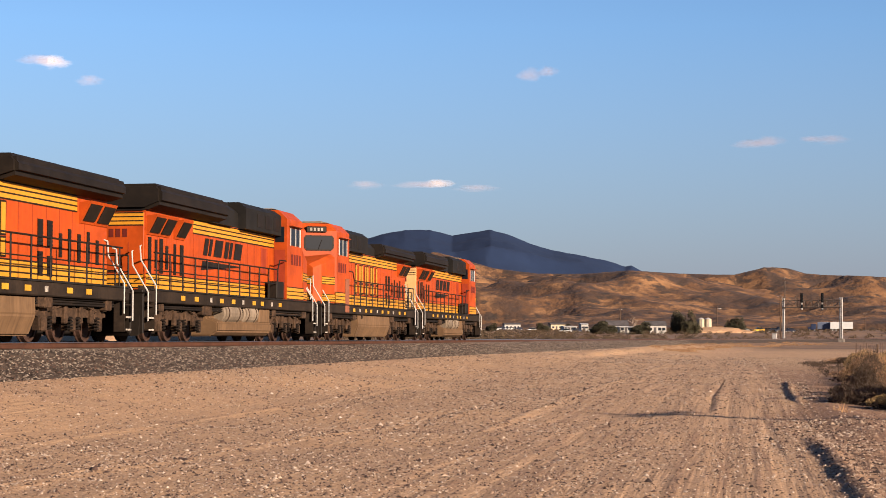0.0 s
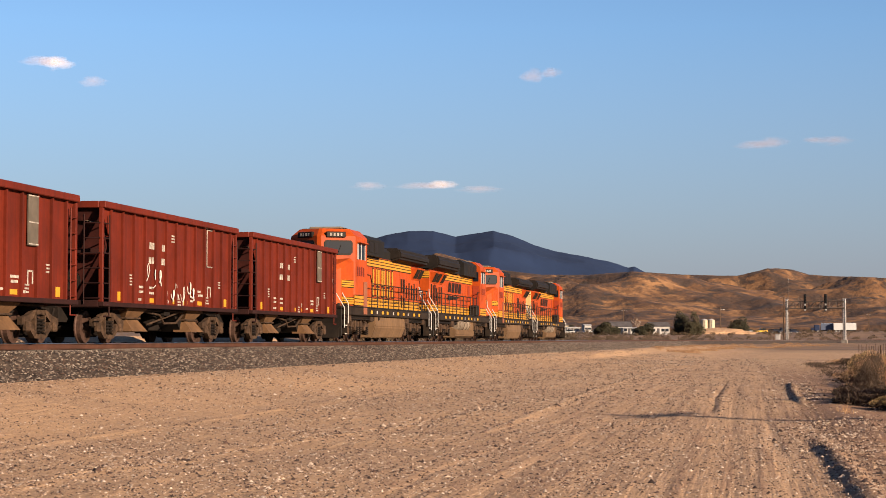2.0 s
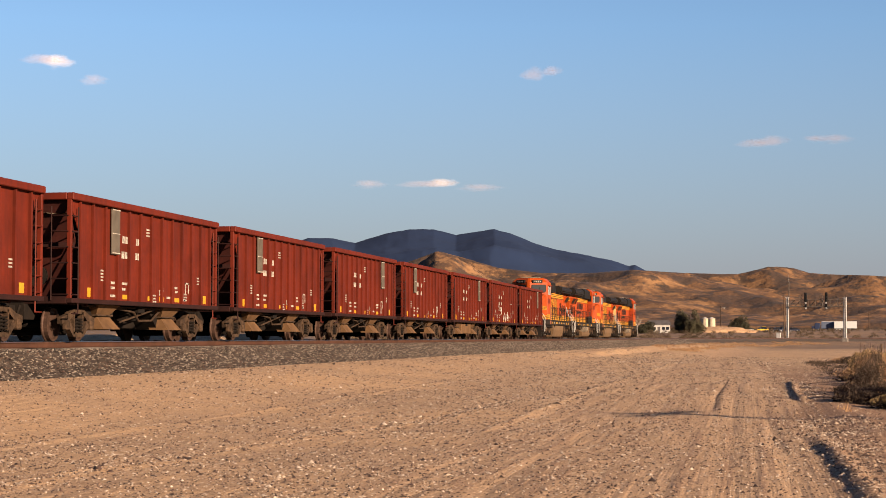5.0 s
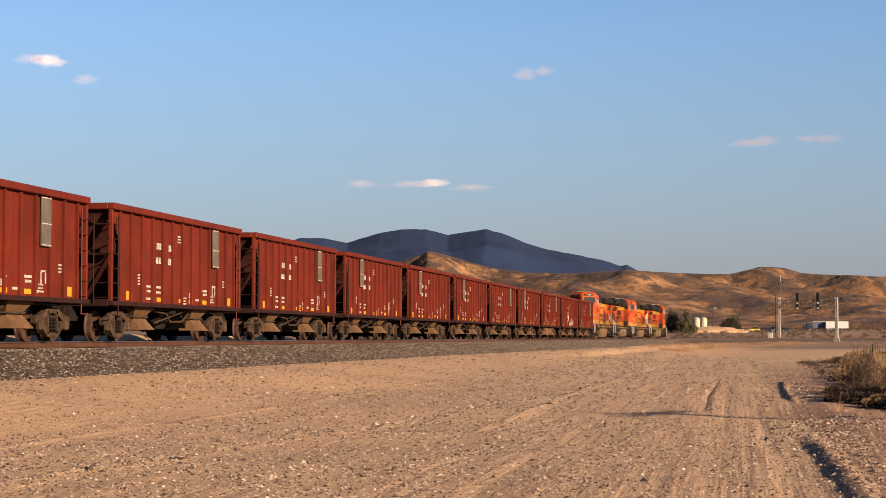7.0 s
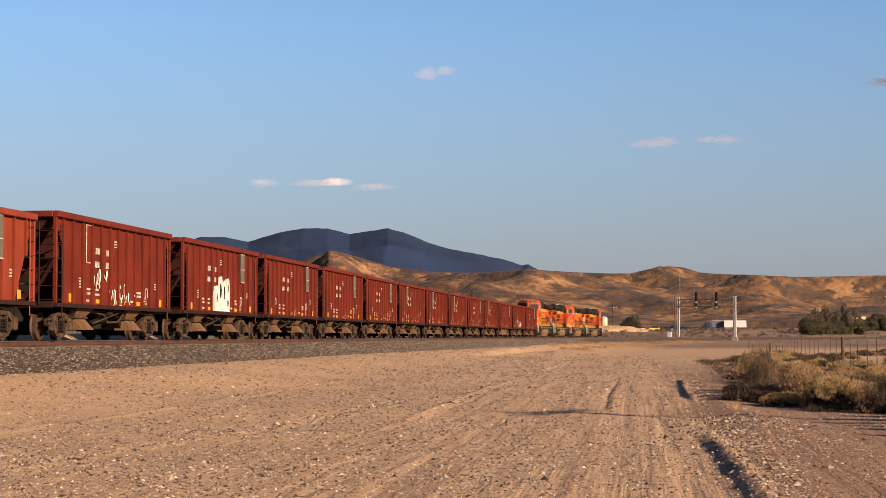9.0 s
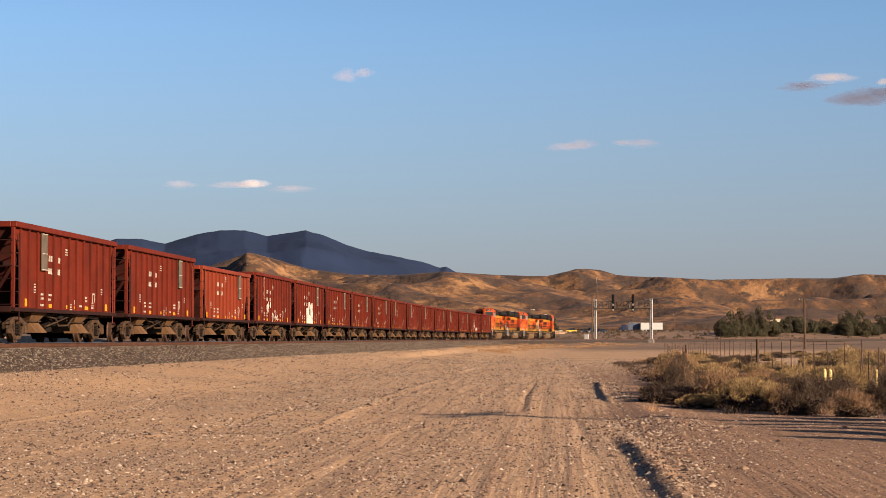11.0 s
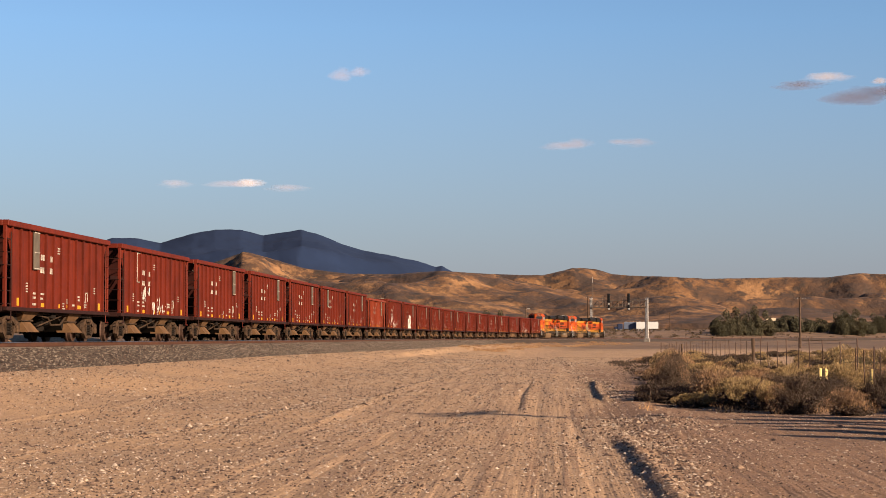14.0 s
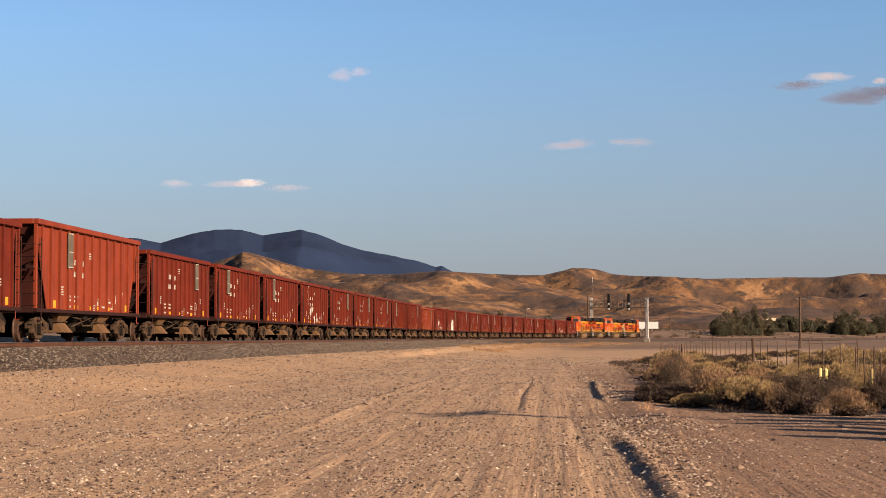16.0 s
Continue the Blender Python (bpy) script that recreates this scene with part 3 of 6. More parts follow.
def locomotive(style, label, pale_end=False):
    """Six-axle road diesel, cab towards +y. style 0: large yellow side marks; 1: dark marks over a wedge."""
    loco = tagged(new("locomotive"), label, "locomotive", "locomotives of the train")

    def Y(q):
        return 11.15 - q
    HE = 20.95 if style == 0 else 20.3      # where the long hood ends
    low = 0.15 if style == 0 else 0.0       # the older units have a lower roof
    O, YE, BK, RG = M["orange"], M["yellow"], M["black"], M["roof_grey"]
    # frame and deck
    bm = bmesh.new()
    box(bm, 0, 0, 1.38, 3.02, 20.6, 0.38, 0.03)
    box(bm, 0, 0, 1.1, 1.9, 19.8, 0.45)
    part("frame", bm, M["sill"], loco, "dark dusty side sill of the deck")
    for sx in (-1, 1):
        part("deck_edge", _box(1.50 * sx, 0, 1.585, 0.06, 20.4, 0.05), M["roof_grey"], loco)
        for i, q in enumerate((6.4, 7.6, 8.9, 10.0, 11.4, 12.6, 14.0, 15.2, 16.8, 18.2)):
            bx("reflector", M["yellow_mark"] if i % 3 != 1 else M["white_mark"], loco, (1.513 * sx, Y(q), 1.38), (0.012, 0.4 if i % 3 != 1 else 0.22, 0.15))
    # long hood
    hw = 0.98
    bm = bmesh.new()
    prism(bm, [(-hw, 1.57), (hw, 1.57), (hw, 4.1), (-hw, 4.1)], Y(5.4), Y(HE), "y")
    part("long_hood", bm, O, loco)
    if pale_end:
        bx("hood_end", M["cream"], loco, (0, Y(HE + 0.03), 2.8), (1.9, 0.07, 2.4), 0.02, "striped hood end, sun glare painted in as pale yellow")
    else:
        bx("hood_end", O, loco, (0, Y(HE + 0.03), 2.8), (1.9, 0.07, 2.4), 0.02, "orange hood end with yellow bands")
        for z in (1.87, 3.79):
            bx("end_band", YE, loco, (0, Y(HE + 0.067), z), (1.88, 0.008, 0.42))
    for z in (1.67, 1.8, 1.94, 2.07, 3.6, 3.73, 3.86, 3.98):
        bx("stripe", BK, loco, (0, Y(HE + 0.072), z), (1.86, 0.008, 0.035))
    bm = bmesh.new()
    for k in range(4):
        box(bm, -0.33 + 0.22 * k, Y(HE + 0.069), 3.36, 0.15, 0.01, 0.26)
    part("number_bars", bm, M["number_red"], loco)
    for x in (-0.45, 0.45):
        bx("end_door", M["red_mark"], loco, (x, Y(HE + 0.067), 2.6), (0.02, 0.01, 0.95))
    # bands of yellow with dark pin lines
    for sx in (-1, 1):
        xs_ = hw * sx
        for z0, z1, q0, q1, lines in ((1.64, 2.1, 5.4, HE - 0.02, (1.79, 1.94)), (3.62, 4.06, 5.4, 18.6 if style == 0 else 15.6, (3.77, 3.91))):
            side_bars("yellow_band", YE, loco, [(Y(q1), z0, Y(q0), z1)], xs_, thick=0.010)
            for z in (z0, *lines, z1):
                side_bars("stripe", BK, loco, [(Y(q1), z - 0.02, Y(q0), z + 0.02)], xs_ + 0.0105 * sx, thick=0.004)
        # doors, vents and their seams
        for q in np.arange(6.3, 20.0, 0.92):
            side_bars("door_seam", M["red_mark"], loco, [(Y(q) - 0.012, 2.13, Y(q) + 0.012, 3.6)], xs_, thick=0.006)
        slots = ((16.0, 2.55, 3.25, 0.34), (16.65, 2.55, 3.25, 0.34), (17.4, 2.3, 2.95, 0.2), (18.05, 2.2, 3.1, 0.2), (18.75, 2.2, 3.0, 0.22), (19.45, 2.2, 3.1, 0.2),
                 (20.15, 2.2, 2.9, 0.2), (16.0, 1.75, 2.4, 0.34), (16.65, 1.75, 2.3, 0.34)) if style == 0 else (
                (19.95, 2.05, 3.25, 0.26), (19.35, 2.3, 3.2, 0.2), (18.85, 2.15, 3.25, 0.3), (18.3, 2.3, 3.05, 0.24), (17.5, 2.15, 3.15, 0.22), (16.8, 2.15, 3.15, 0.34))
        for q, z0, z1, w in slots:
            bm = bmesh.new()
            for k in range(7):
                zz = z0 + (z1 - z0) * (k + 0.5) / 7
                box(bm, xs_ + 0.012 * sx, Y(q), zz, 0.03, w, (z1 - z0) / 7 * 0.86, m=None)
            box(bm, xs_ + 0.004 * sx, Y(q), (z0 + z1) / 2, 0.02, w, z1 - z0)
            part("louvre", bm, M["black"], loco)
        bx("hood_door", M["red_mark"], loco, (xs_ + 0.012 * sx, Y(6.9), 3.05), (0.02, 0.75, 0.95), 0.006)
        # marks
        if style == 0:      # two rows of large yellow blocks, edged in black
            for k in range(4):
                q = 8.95 + 1.25 * k
                for z0, z1 in ((2.74, 3.52), (2.2, 2.62)):
                    for mat, grow, lift in ((BK, 0.05, 0.011), (YE, 0.0, 0.016)):
                        bars = [(Y(q + 1.06) - grow, z0 - grow, Y(q + 0.78) + grow, z1 + grow), (Y(q + 0.3) - grow, z0 - grow, Y(q) + grow, z1 + grow)]
                        for bar in bars:
                            side_bars("side_mark", mat, loco, [bar], xs_ + lift * sx, thick=0.004)
        else:               # four dark leaning blocks over a tapering wedge
            for k in range(4):
                q, lean = 9.9 + 1.2 * k, -0.26
                blocks = [(Y(q + 1.0), 2.93, Y(q + 0.1), 3.52, -lean)] if k in (0, 2) else [(Y(q + 1.0), 2.93, Y(q + 0.55), 3.52, -lean), (Y(q + 0.42), 2.93, Y(q + 0.1), 3.52, -lean)]
                for block in blocks:
                    side_bars("side_mark", BK, loco, [block], xs_ + 0.012 * sx, thick=0.006)
            bm = bmesh.new()
            prism(bm, [(Y(14.7), 2.42), (Y(10.2), 2.66), (Y(10.2), 2.70), (Y(14.55), 2.74)], xs_ + 0.012 * sx, xs_ + 0.018 * sx, "x")
            part("wedge_mark", bm, BK, loco)
    # roof of the hood
    bm = bmesh.new()
    prism(bm, [(-hw, 4.1), (hw, 4.1), (hw, 4.62 - low), (0.75, 4.84 - low), (-0.75, 4.84 - low), (-hw, 4.62 - low)], Y(9.2), Y(HE - 0.05), "y")
    part("hood_roof", bm, RG, loco, "sooty dark grey hood roof")
    bm = bmesh.new()
    prism(bm, [(-1.28, 4.08), (1.28, 4.08), (1.28, 4.85), (1.0, 5.05), (-1.0, 5.05), (-1.28, 4.85)], Y(5.42), Y(10.3), "y")
    part("blower_housing", bm, RG, loco)
    for sx in (-1, 1):
        for q in (6.2, 7.3, 8.4):
            bx("housing_panel", BK, loco, (1.288 * sx, Y(q), 4.48), (0.02, 0.8, 0.5), 0.005)
    bx("exhaust_stack", RG, loco, (0, Y(11.0), 4.8), (1.3, 1.2, 0.44), 0.04)
    bx("stack_outlet", BK, loco, (0, Y(11.0), 5.05), (0.7, 0.8, 0.14), 0.03)
    if style == 1:
        bm = bmesh.new()
        prism(bm, [(-1.15, 4.08), (1.15, 4.08), (1.15, 4.66), (0.9, 4.86), (-0.9, 4.86), (-1.15, 4.66)], Y(11.4), Y(14.0), "y")
        part("filter_housing", bm, RG, loco)
    # radiator wings
    bm = bmesh.new()
    prism(bm, [(-1.0, 4.05), (1.0, 4.05), (1.53, 4.26 - low * 0.4), (1.53, 4.72 - low), (1.4, 4.88 - low), (-1.4, 4.88 - low), (-1.53, 4.72 - low), (-1.53, 4.26 - low * 0.4)], Y(13.2), Y(HE + 0.15), "y")
    bmesh.ops.bevel(bm, geom=list(bm.edges), offset=0.1, segments=2, affect="EDGES")
    part("radiator_wing", bm, BK, loco, "black overhanging radiator wings")
    for sx in (-1, 1):
        for q in (HE - 0.58, HE - 1.66) if style == 0 else (HE - 0.58, HE - 1.64, HE - 3.2):
            bm = bmesh.new()
            prism(bm, [(hw * sx, 3.3), (hw * sx, 3.9), ((hw + 0.36) * sx, 3.94), ((hw + 0.03) * sx, 3.32)], Y(q + 0.52), Y(q - 0.52), "y")
            part("intake_box", bm, O, loco)
            bm = bmesh.new()
            m = Matrix.Translation(((hw + 0.20) * sx, Y(q), 3.63)) @ Matrix.Rotation(radians(28) * sx, 4, "Y")
            box(bm, 0.015 * sx, 0, 0, 0.02, 0.86, 0.52, m=m)
            part("intake_screen", bm, BK, loco)
    # cab and nose; the front of the cab is a blunt wedge in plan
    bm = bmesh.new()
    plan = [(-1.5, 5.4), (1.5, 5.4), (1.5, 2.98), (0.1, 2.22), (-0.1, 2.22), (-1.5, 2.98)]
    crown = [(-1.15, 5.4), (1.15, 5.4), (1.15, 3.2), (0.08, 2.55), (-0.08, 2.55), (-1.15, 3.2)]
    rings = [[bm.verts.new((x, Y(q), z)) for x, q in ring] for ring, z in ((plan, 1.57), (plan, 4.76), (crown, 5.1))]
    for a, b in zip(rings, rings[1:]):
        for i in range(6):
            bm.faces.new((a[i], a[(i + 1) % 6], b[(i + 1) % 6], b[i]))
    bm.faces.new(rings[0])
    bm.faces.new(rings[-1])
    bmesh.ops.recalc_face_normals(bm, faces=bm.faces)
    part("cab", bm, O, loco, "orange cab")
    bm = bmesh.new()
    prism(bm, [(-1.1, 5.1), (1.1, 5.1), (1.0, 5.14), (-1.0, 5.14)], Y(5.38), Y(3.25), "y")
    part("cab_roof", bm, RG, loco, "sooty cab roof")
    bm = bmesh.new()
    v = []
    for q, w, top in ((0.95, 0.95, 3.25), (1.25, 1.25, 3.42), (2.78, 1.46, 3.75)):
        v.append([bm.verts.new(p) for p in ((-w, Y(q), 1.57), (w, Y(q), 1.57), (w, Y(q), top - 0.15), (w - 0.18, Y(q), top), (-w + 0.18, Y(q), top), (-w, Y(q), top - 0.15))])
    for a, b in zip(v, v[1:]):
        for i in range(6):
            bm.faces.new((a[i], a[(i + 1) % 6], b[(i + 1) % 6], b[i]))
    bm.faces.new(v[0])
    bm.faces.new(v[-1][::-1])
    bmesh.ops.recalc_face_normals(bm, faces=bm.faces)
    part("nose", bm, O, loco, "blunt orange nose")
    for z in (1.75, 2.5):
        bx("nose_band", YE, loco, (0, Y(0.945), z + 0.08), (1.86, 0.014, 0.34))
        for k in range(4):
            bx("nose_stripe", BK, loco, (0, Y(0.936), z - 0.07 + 0.1 * k), (1.84, 0.006, 0.025))
    for sx in (-1, 1):
        a = math.atan2(0.21, 1.53)
        m = Matrix.Translation((1.365 * sx, Y(2.02), 0)) @ Matrix.Rotation(a * -sx * -1, 4, "Z")
        for z in (1.75, 2.5):
            bm = bmesh.new()
            box(bm, 0, 0, z + 0.08, 0.02, 1.5, 0.34, m=m)
            part("nose_band", bm, YE, loco)
            for k in range(4):
                bm = bmesh.new()
                box(bm, 0.012 * sx, 0, z - 0.07 + 0.1 * k, 0.008, 1.5, 0.03, m=m)
                part("nose_stripe", bm, BK, loco)
        side_bars("cab_band", YE, loco, [(Y(5.38), 1.64, Y(2.8), 2.1)], 1.5 * sx, thick=0.008)
        for z in (1.64, 1.79, 1.94, 2.1):
            side_bars("stripe", BK, loco, [(Y(5.38), z - 0.018, Y(2.8), z + 0.018)], 1.509 * sx, thick=0.004)
        # side windows with pale shades and frame
        bx("side_window", M["glass"], loco, (1.503 * sx, Y(4.15), 4.08), (0.02, 1.45, 0.66), 0.005)
        for q in (3.42, 4.1, 4.88):
            bx("window_post", M["silver"], loco, (1.516 * sx, Y(q), 4.08), (0.03, 0.07 if q != 3.42 else 0.14, 0.72), 0.006)
        bx("sun_visor", O, loco, (1.58 * sx, Y(4.2), 4.5), (0.2, 1.7, 0.04), 0.01)
        bx("number_panel", O, loco, (1.503 * sx, Y(4.0), 3.2), (0.008, 1.6, 0.6))
        side_bars("number_bars", M["number_red"], loco, [(Y(4.75 - 0.4 * k), 2.98, Y(4.75 - 0.4 * k) + 0.27, 3.4) for k in range(4)], 1.508 * sx, thick=0.004)
        bx("cab_rear_window", M["glass"], loco, (1.22 * sx, Y(5.41), 4.15), (0.36, 0.02, 0.6), 0.005)
        bx("cab_rear_door", M["red_mark"], loco, (1.22 * sx, Y(5.41), 2.6), (0.44, 0.018, 1.9), 0.005)
    # windscreens and number boards on both halves of the wedge
    for sx in (-1, 1):
        m = Matrix.Translation((0.8 * sx, Y(2.6), 0)) @ Matrix.Rotation(-0.4975 * sx, 4, "Z")
        bm = bmesh.new()
        prism(bm, [(-0.66, 4.46), (-0.58, 4.56), (0.58, 4.56), (0.66, 4.46), (0.66, 4.02), (0.54, 3.9), (-0.54, 3.9), (-0.66, 4.02)], 0.002, 0.03, "y")
        bmesh.ops.transform(bm, matrix=m, verts=bm.verts)
        screen = part("windscreen_surround", bm, BK, loco)
        bm = bmesh.new()
        prism(bm, [(-0.58, 4.44), (-0.52, 4.5), (0.52, 4.5), (0.58, 4.44), (0.58, 4.04), (0.5, 3.97), (-0.5, 3.97), (-0.58, 4.04)], 0.03, 0.036, "y")
        bmesh.ops.transform(bm, matrix=m, verts=bm.verts)
        part("pane", bm, M["glass"], screen)
        bm = bmesh.new()
        rod(bm, (0.05, 0.05, 3.92), (-0.12, 0.05, 4.36), 0.012, 5)
        bmesh.ops.transform(bm, matrix=m, verts=bm.verts)
        part("wiper", bm, BK, screen)
        bm = bmesh.new()
        box(bm, -0.12 * sx, 0.0, 4.82, 0.9, 0.16, 0.26, 0.03)
        bmesh.ops.transform(bm, matrix=m, verts=bm.verts)
        board = part("number_board", bm, BK, loco)
        bm = bmesh.new()
        for k in range(4):
            box(bm, -0.12 * sx - 0.24 + 0.16 * k, 0.084, 4.82, 0.09, 0.008, 0.13)
        bmesh.ops.transform(bm, matrix=m, verts=bm.verts)
        part("number_bars", bm, M["white_mark"], board)
    bx("headlight", M["silver"], loco, (0, Y(0.93), 3.02), (0.5, 0.05, 0.22), 0.03)
    bm = bmesh.new()
    box(bm, 0.0, Y(4.0), 5.15, 1.5, 1.3, 0.16, 0.05)
    part("roof_air_unit", bm, M["tank_grey"], loco)
    bm = bmesh.new()
    for k in range(3):
        rod(bm, (-0.15 + 0.15 * k, Y(5.3), 5.15), (-0.15 + 0.15 * k, Y(4.8 - 0.1 * k), 5.17), 0.05, 8)
    part("horn", bm, M["silver"], loco)
    # tank and reservoirs
    if style == 0:
        bm = bmesh.new()
        prism(bm, [(-1.42, 1.2), (-1.45, 0.7), (-1.25, 0.17), (1.25, 0.17), (1.45, 0.7), (1.42, 1.2)], Y(7.5), Y(14.7), "y")
        bmesh.ops.bevel(bm, geom=list(bm.edges), offset=0.05, segments=2, affect="EDGES")
        part("fuel_tank", bm, M["tank"], loco, "tan dusty fuel tank")
        for sx in (-1, 1):
            bx("filler_cap", M["dust_dark"], loco, (1.43 * sx, Y(8.3), 1.1), (0.08, 0.2, 0.2), 0.03)
    else:
        bm = bmesh.new()
        prism(bm, [(-1.0, 1.3), (-1.05, 0.82), (-1.44, 0.66), (-1.42, 0.34), (-1.2, 0.18), (1.2, 0.18), (1.42, 0.34), (1.44, 0.66), (1.05, 0.82), (1.0, 1.3)], Y(7.4), Y(14.2), "y")
        bmesh.ops.bevel(bm, geom=list(bm.edges), offset=0.05, segments=2, affect="EDGES")
        part("fuel_tank", bm, M["tank"], loco, "tan dusty fuel tank")
        for sx in (-1, 1):
            bx("tank_box", M["tank"], loco, (1.2 * sx, Y(8.2), 0.95), (0.42, 1.4, 0.6), 0.05)
            for q0, q1, r in ((9.3, 11.0, 0.36), (11.5, 13.5, 0.38)):
                bm = bmesh.new()
                rod(bm, (1.16 * sx, Y(q0), 0.98), (1.16 * sx, Y(q1), 0.98), r, 20)
                bmesh.ops.bevel(bm, geom=[e for e in bm.edges if abs(e.verts[0].co.y - e.verts[1].co.y) < 1e-4], offset=0.09, segments=3, affect="EDGES")
                part("air_reservoir", bm, M["tank_grey"], loco, "pale grey air reservoir", smooth=False)
                for q in (q0 + 0.35, q1 - 0.35):
                    bm = bmesh.new()
                    rod(bm, (1.16 * sx, Y(q) - 0.04, 0.98), (1.16 * sx, Y(q) + 0.04, 0.98), r + 0.012, 20)
                    part("tank_strap", bm, M["dust"], loco)
    # piping and boxes under the sill
    rnd = random.Random(7 + style)
    for sx in (-1, 1):
        for z in (1.18, 1.1, 1.02):
            bm = bmesh.new()
            rod(bm, (1.36 * sx, Y(1.8), z + rnd.uniform(-0.03, 0.03)), (1.36 * sx, Y(20.5), z + rnd.uniform(-0.03, 0.03)), 0.03)
            part("brake_pipe", bm, M["dust_dark"], loco)
        for k in range(12):
            q = rnd.uniform(1.8, 20.5)
            bm = bmesh.new()
            rod(bm, (1.36 * sx, Y(q), 1.2), (1.2 * sx, Y(q + rnd.uniform(-0.4, 0.4)), 0.95), 0.025)
            part("pipe_bracket", bm, M["dust_dark"], loco)
        for q in (2.3, 6.9, 15.1, 15.6, 20.0):
            bx("equipment_box", M["dust"], loco, (1.3 * sx, Y(q), 1.05), (0.25, rnd.uniform(0.35, 0.6), rnd.uniform(0.25, 0.4)), 0.03)
    truck(loco, 4.0, Y(4.6), 0.53, True)
    truck(loco, 4.0, Y(17.7), 0.53, True)
    # ends: pilot, steps, handrails
    for sy, q in ((1, 0.55), (-1, 21.75)):
        y = Y(q)
        bm = bmesh.new()
        box(bm, 0, y, 0.85, 2.9, 0.12, 1.2, 0.02)
        prism(bm, [(y, 0.25), (y + 0.25 * sy, 0.18), (y + 0.1 * sy, 0.75), (y, 0.9)], -1.35, 1.35, "x")
        part("pilot", bm, BK, loco, "black pilot plate")
        bx("end_platform", BK, loco, (0, y - 0.35 * sy, 1.52), (2.9, 0.9, 0.1), 0.02)
        coupler(loco, 11.0 * sy, sy)
        for sx in (-1, 1):
            bm = bmesh.new()
            for k in range(4):
                box(bm, (1.38) * sx, y - 0.45 * sy, 0.36 + 0.36 * k, 0.3, 0.55, 0.035)
            box(bm, 1.22 * sx, y - 0.45 * sy, 1.0, 0.03, 0.62, 1.4)
            box(bm, 1.36 * sx, y - 0.75 * sy, 1.0, 0.32, 0.04, 1.4)
            part("step_well", bm, M["sill"], loco)
            for k in range(2):
                bx("step_edge", M["white_mark"], loco, (1.535 * sx, y - 0.45 * sy, 0.36 + 0.36 * k), (0.012, 0.45, 0.05))
            for dy, h in ((0.12, 0.0), (0.85, 0.2)):
                bm = bmesh.new()
                yy = y - dy * sy
                pipe(bm, [(1.54 * sx, yy, 0.62 + h), (1.54 * sx, yy, 1.5 + h), (1.05 * sx, yy, 2.3 + h), (1.02 * sx, yy, 2.72 + h), (0.98 * sx, yy - 0.2 * sy, 2.75 + h)], 0.023)
                part("grab_rail", bm, M["silver"], loco, "white bent grab rail")
        bm = bmesh.new()
        pipe(bm, [(-0.95, y, 1.55), (-0.95, y, 2.6), (0.95, y, 2.6), (0.95, y, 1.55)], 0.025)
        pipe(bm, [(-0.95, y, 2.1), (0.95, y, 2.1)], 0.02)
        part("end_rail", bm, M["silver"] if sy > 0 else BK, loco)
    for sx in (-1, 1):
        for q in np.arange(6.6, 21.0, 1.28):
            bm = bmesh.new()
            rod(bm, (1.47 * sx, Y(q), 1.57), (1.47 * sx, Y(q), 2.72), 0.026)
            part("stanchion", bm, BK, loco)
        bm = bmesh.new()
        pipe(bm, [(1.47 * sx, Y(6.6), 2.72), (1.47 * sx, Y(20.9), 2.72)], 0.026)
        part("handrail", bm, BK, loco)
        bm = bmesh.new()
        pipe(bm, [(1.47 * sx, Y(6.6), 2.18), (1.47 * sx, Y(20.9), 2.18)], 0.018)
        part("mid_rail", bm, BK, loco)
        bm = bmesh.new()
        pipe(bm, [(1.47 * sx, Y(6.6), 2.72), (1.47 * sx, Y(6.3), 3.1), (1.5 * sx, Y(5.5), 3.1)], 0.026)
        part("handrail", bm, BK, loco)
        if style == 1:
            bx("battery_box", BK, loco, (1.3 * sx, Y(6.3), 1.95), (0.4, 1.0, 0.66), 0.03)
        else:
            bx("cab_door_panel", M["door_brown"], loco, (1.516 * sx, Y(5.0), 2.0), (0.02, 0.75, 1.5), 0.01)
    return loco


def _box(cx, cy, cz, sx, sy, sz, bevel=0.0):
    bm = bmesh.new()
    box(bm, cx, cy, cz, sx, sy, sz, bevel)
    return bm


# ---------------------------------------------------------------- hopper car
M["car_red"] = material("oxide_red_paint", (0.132, 0.0155, 0.0042), 0.65, streaks=0.4, spread=0.2, scale=0.9, fine=7, bump=0.04)
M["car_red_new"] = material("bright_oxide_red_paint", (0.22, 0.036, 0.012), 0.55, streaks=0.35, spread=0.12, scale=0.9, fine=7, bump=0.03)
# car paint darkened for the shaded ends; the side sill shares it
M["car_dark"] = material("shaded_oxide_red", (0.026, 0.007, 0.005), 0.8, spread=0.3, scale=1.2, fine=8, bump=0.05)
M["panel_grey"] = material("weathered_grey_panel", (0.12, 0.098, 0.074), 0.7, spread=0.2, scale=3, fine=12, bump=0.03)
M["load"] = material("pale_crushed_stone", (0.30, 0.24, 0.17), 0.95, spread=0.35, scale=1.5, fine=9, bump=0.4)
M["chute"] = material("dusty_tan_chute", (0.155, 0.082, 0.036), 0.8, spread=0.3, scale=1.6, fine=9, bump=0.08)


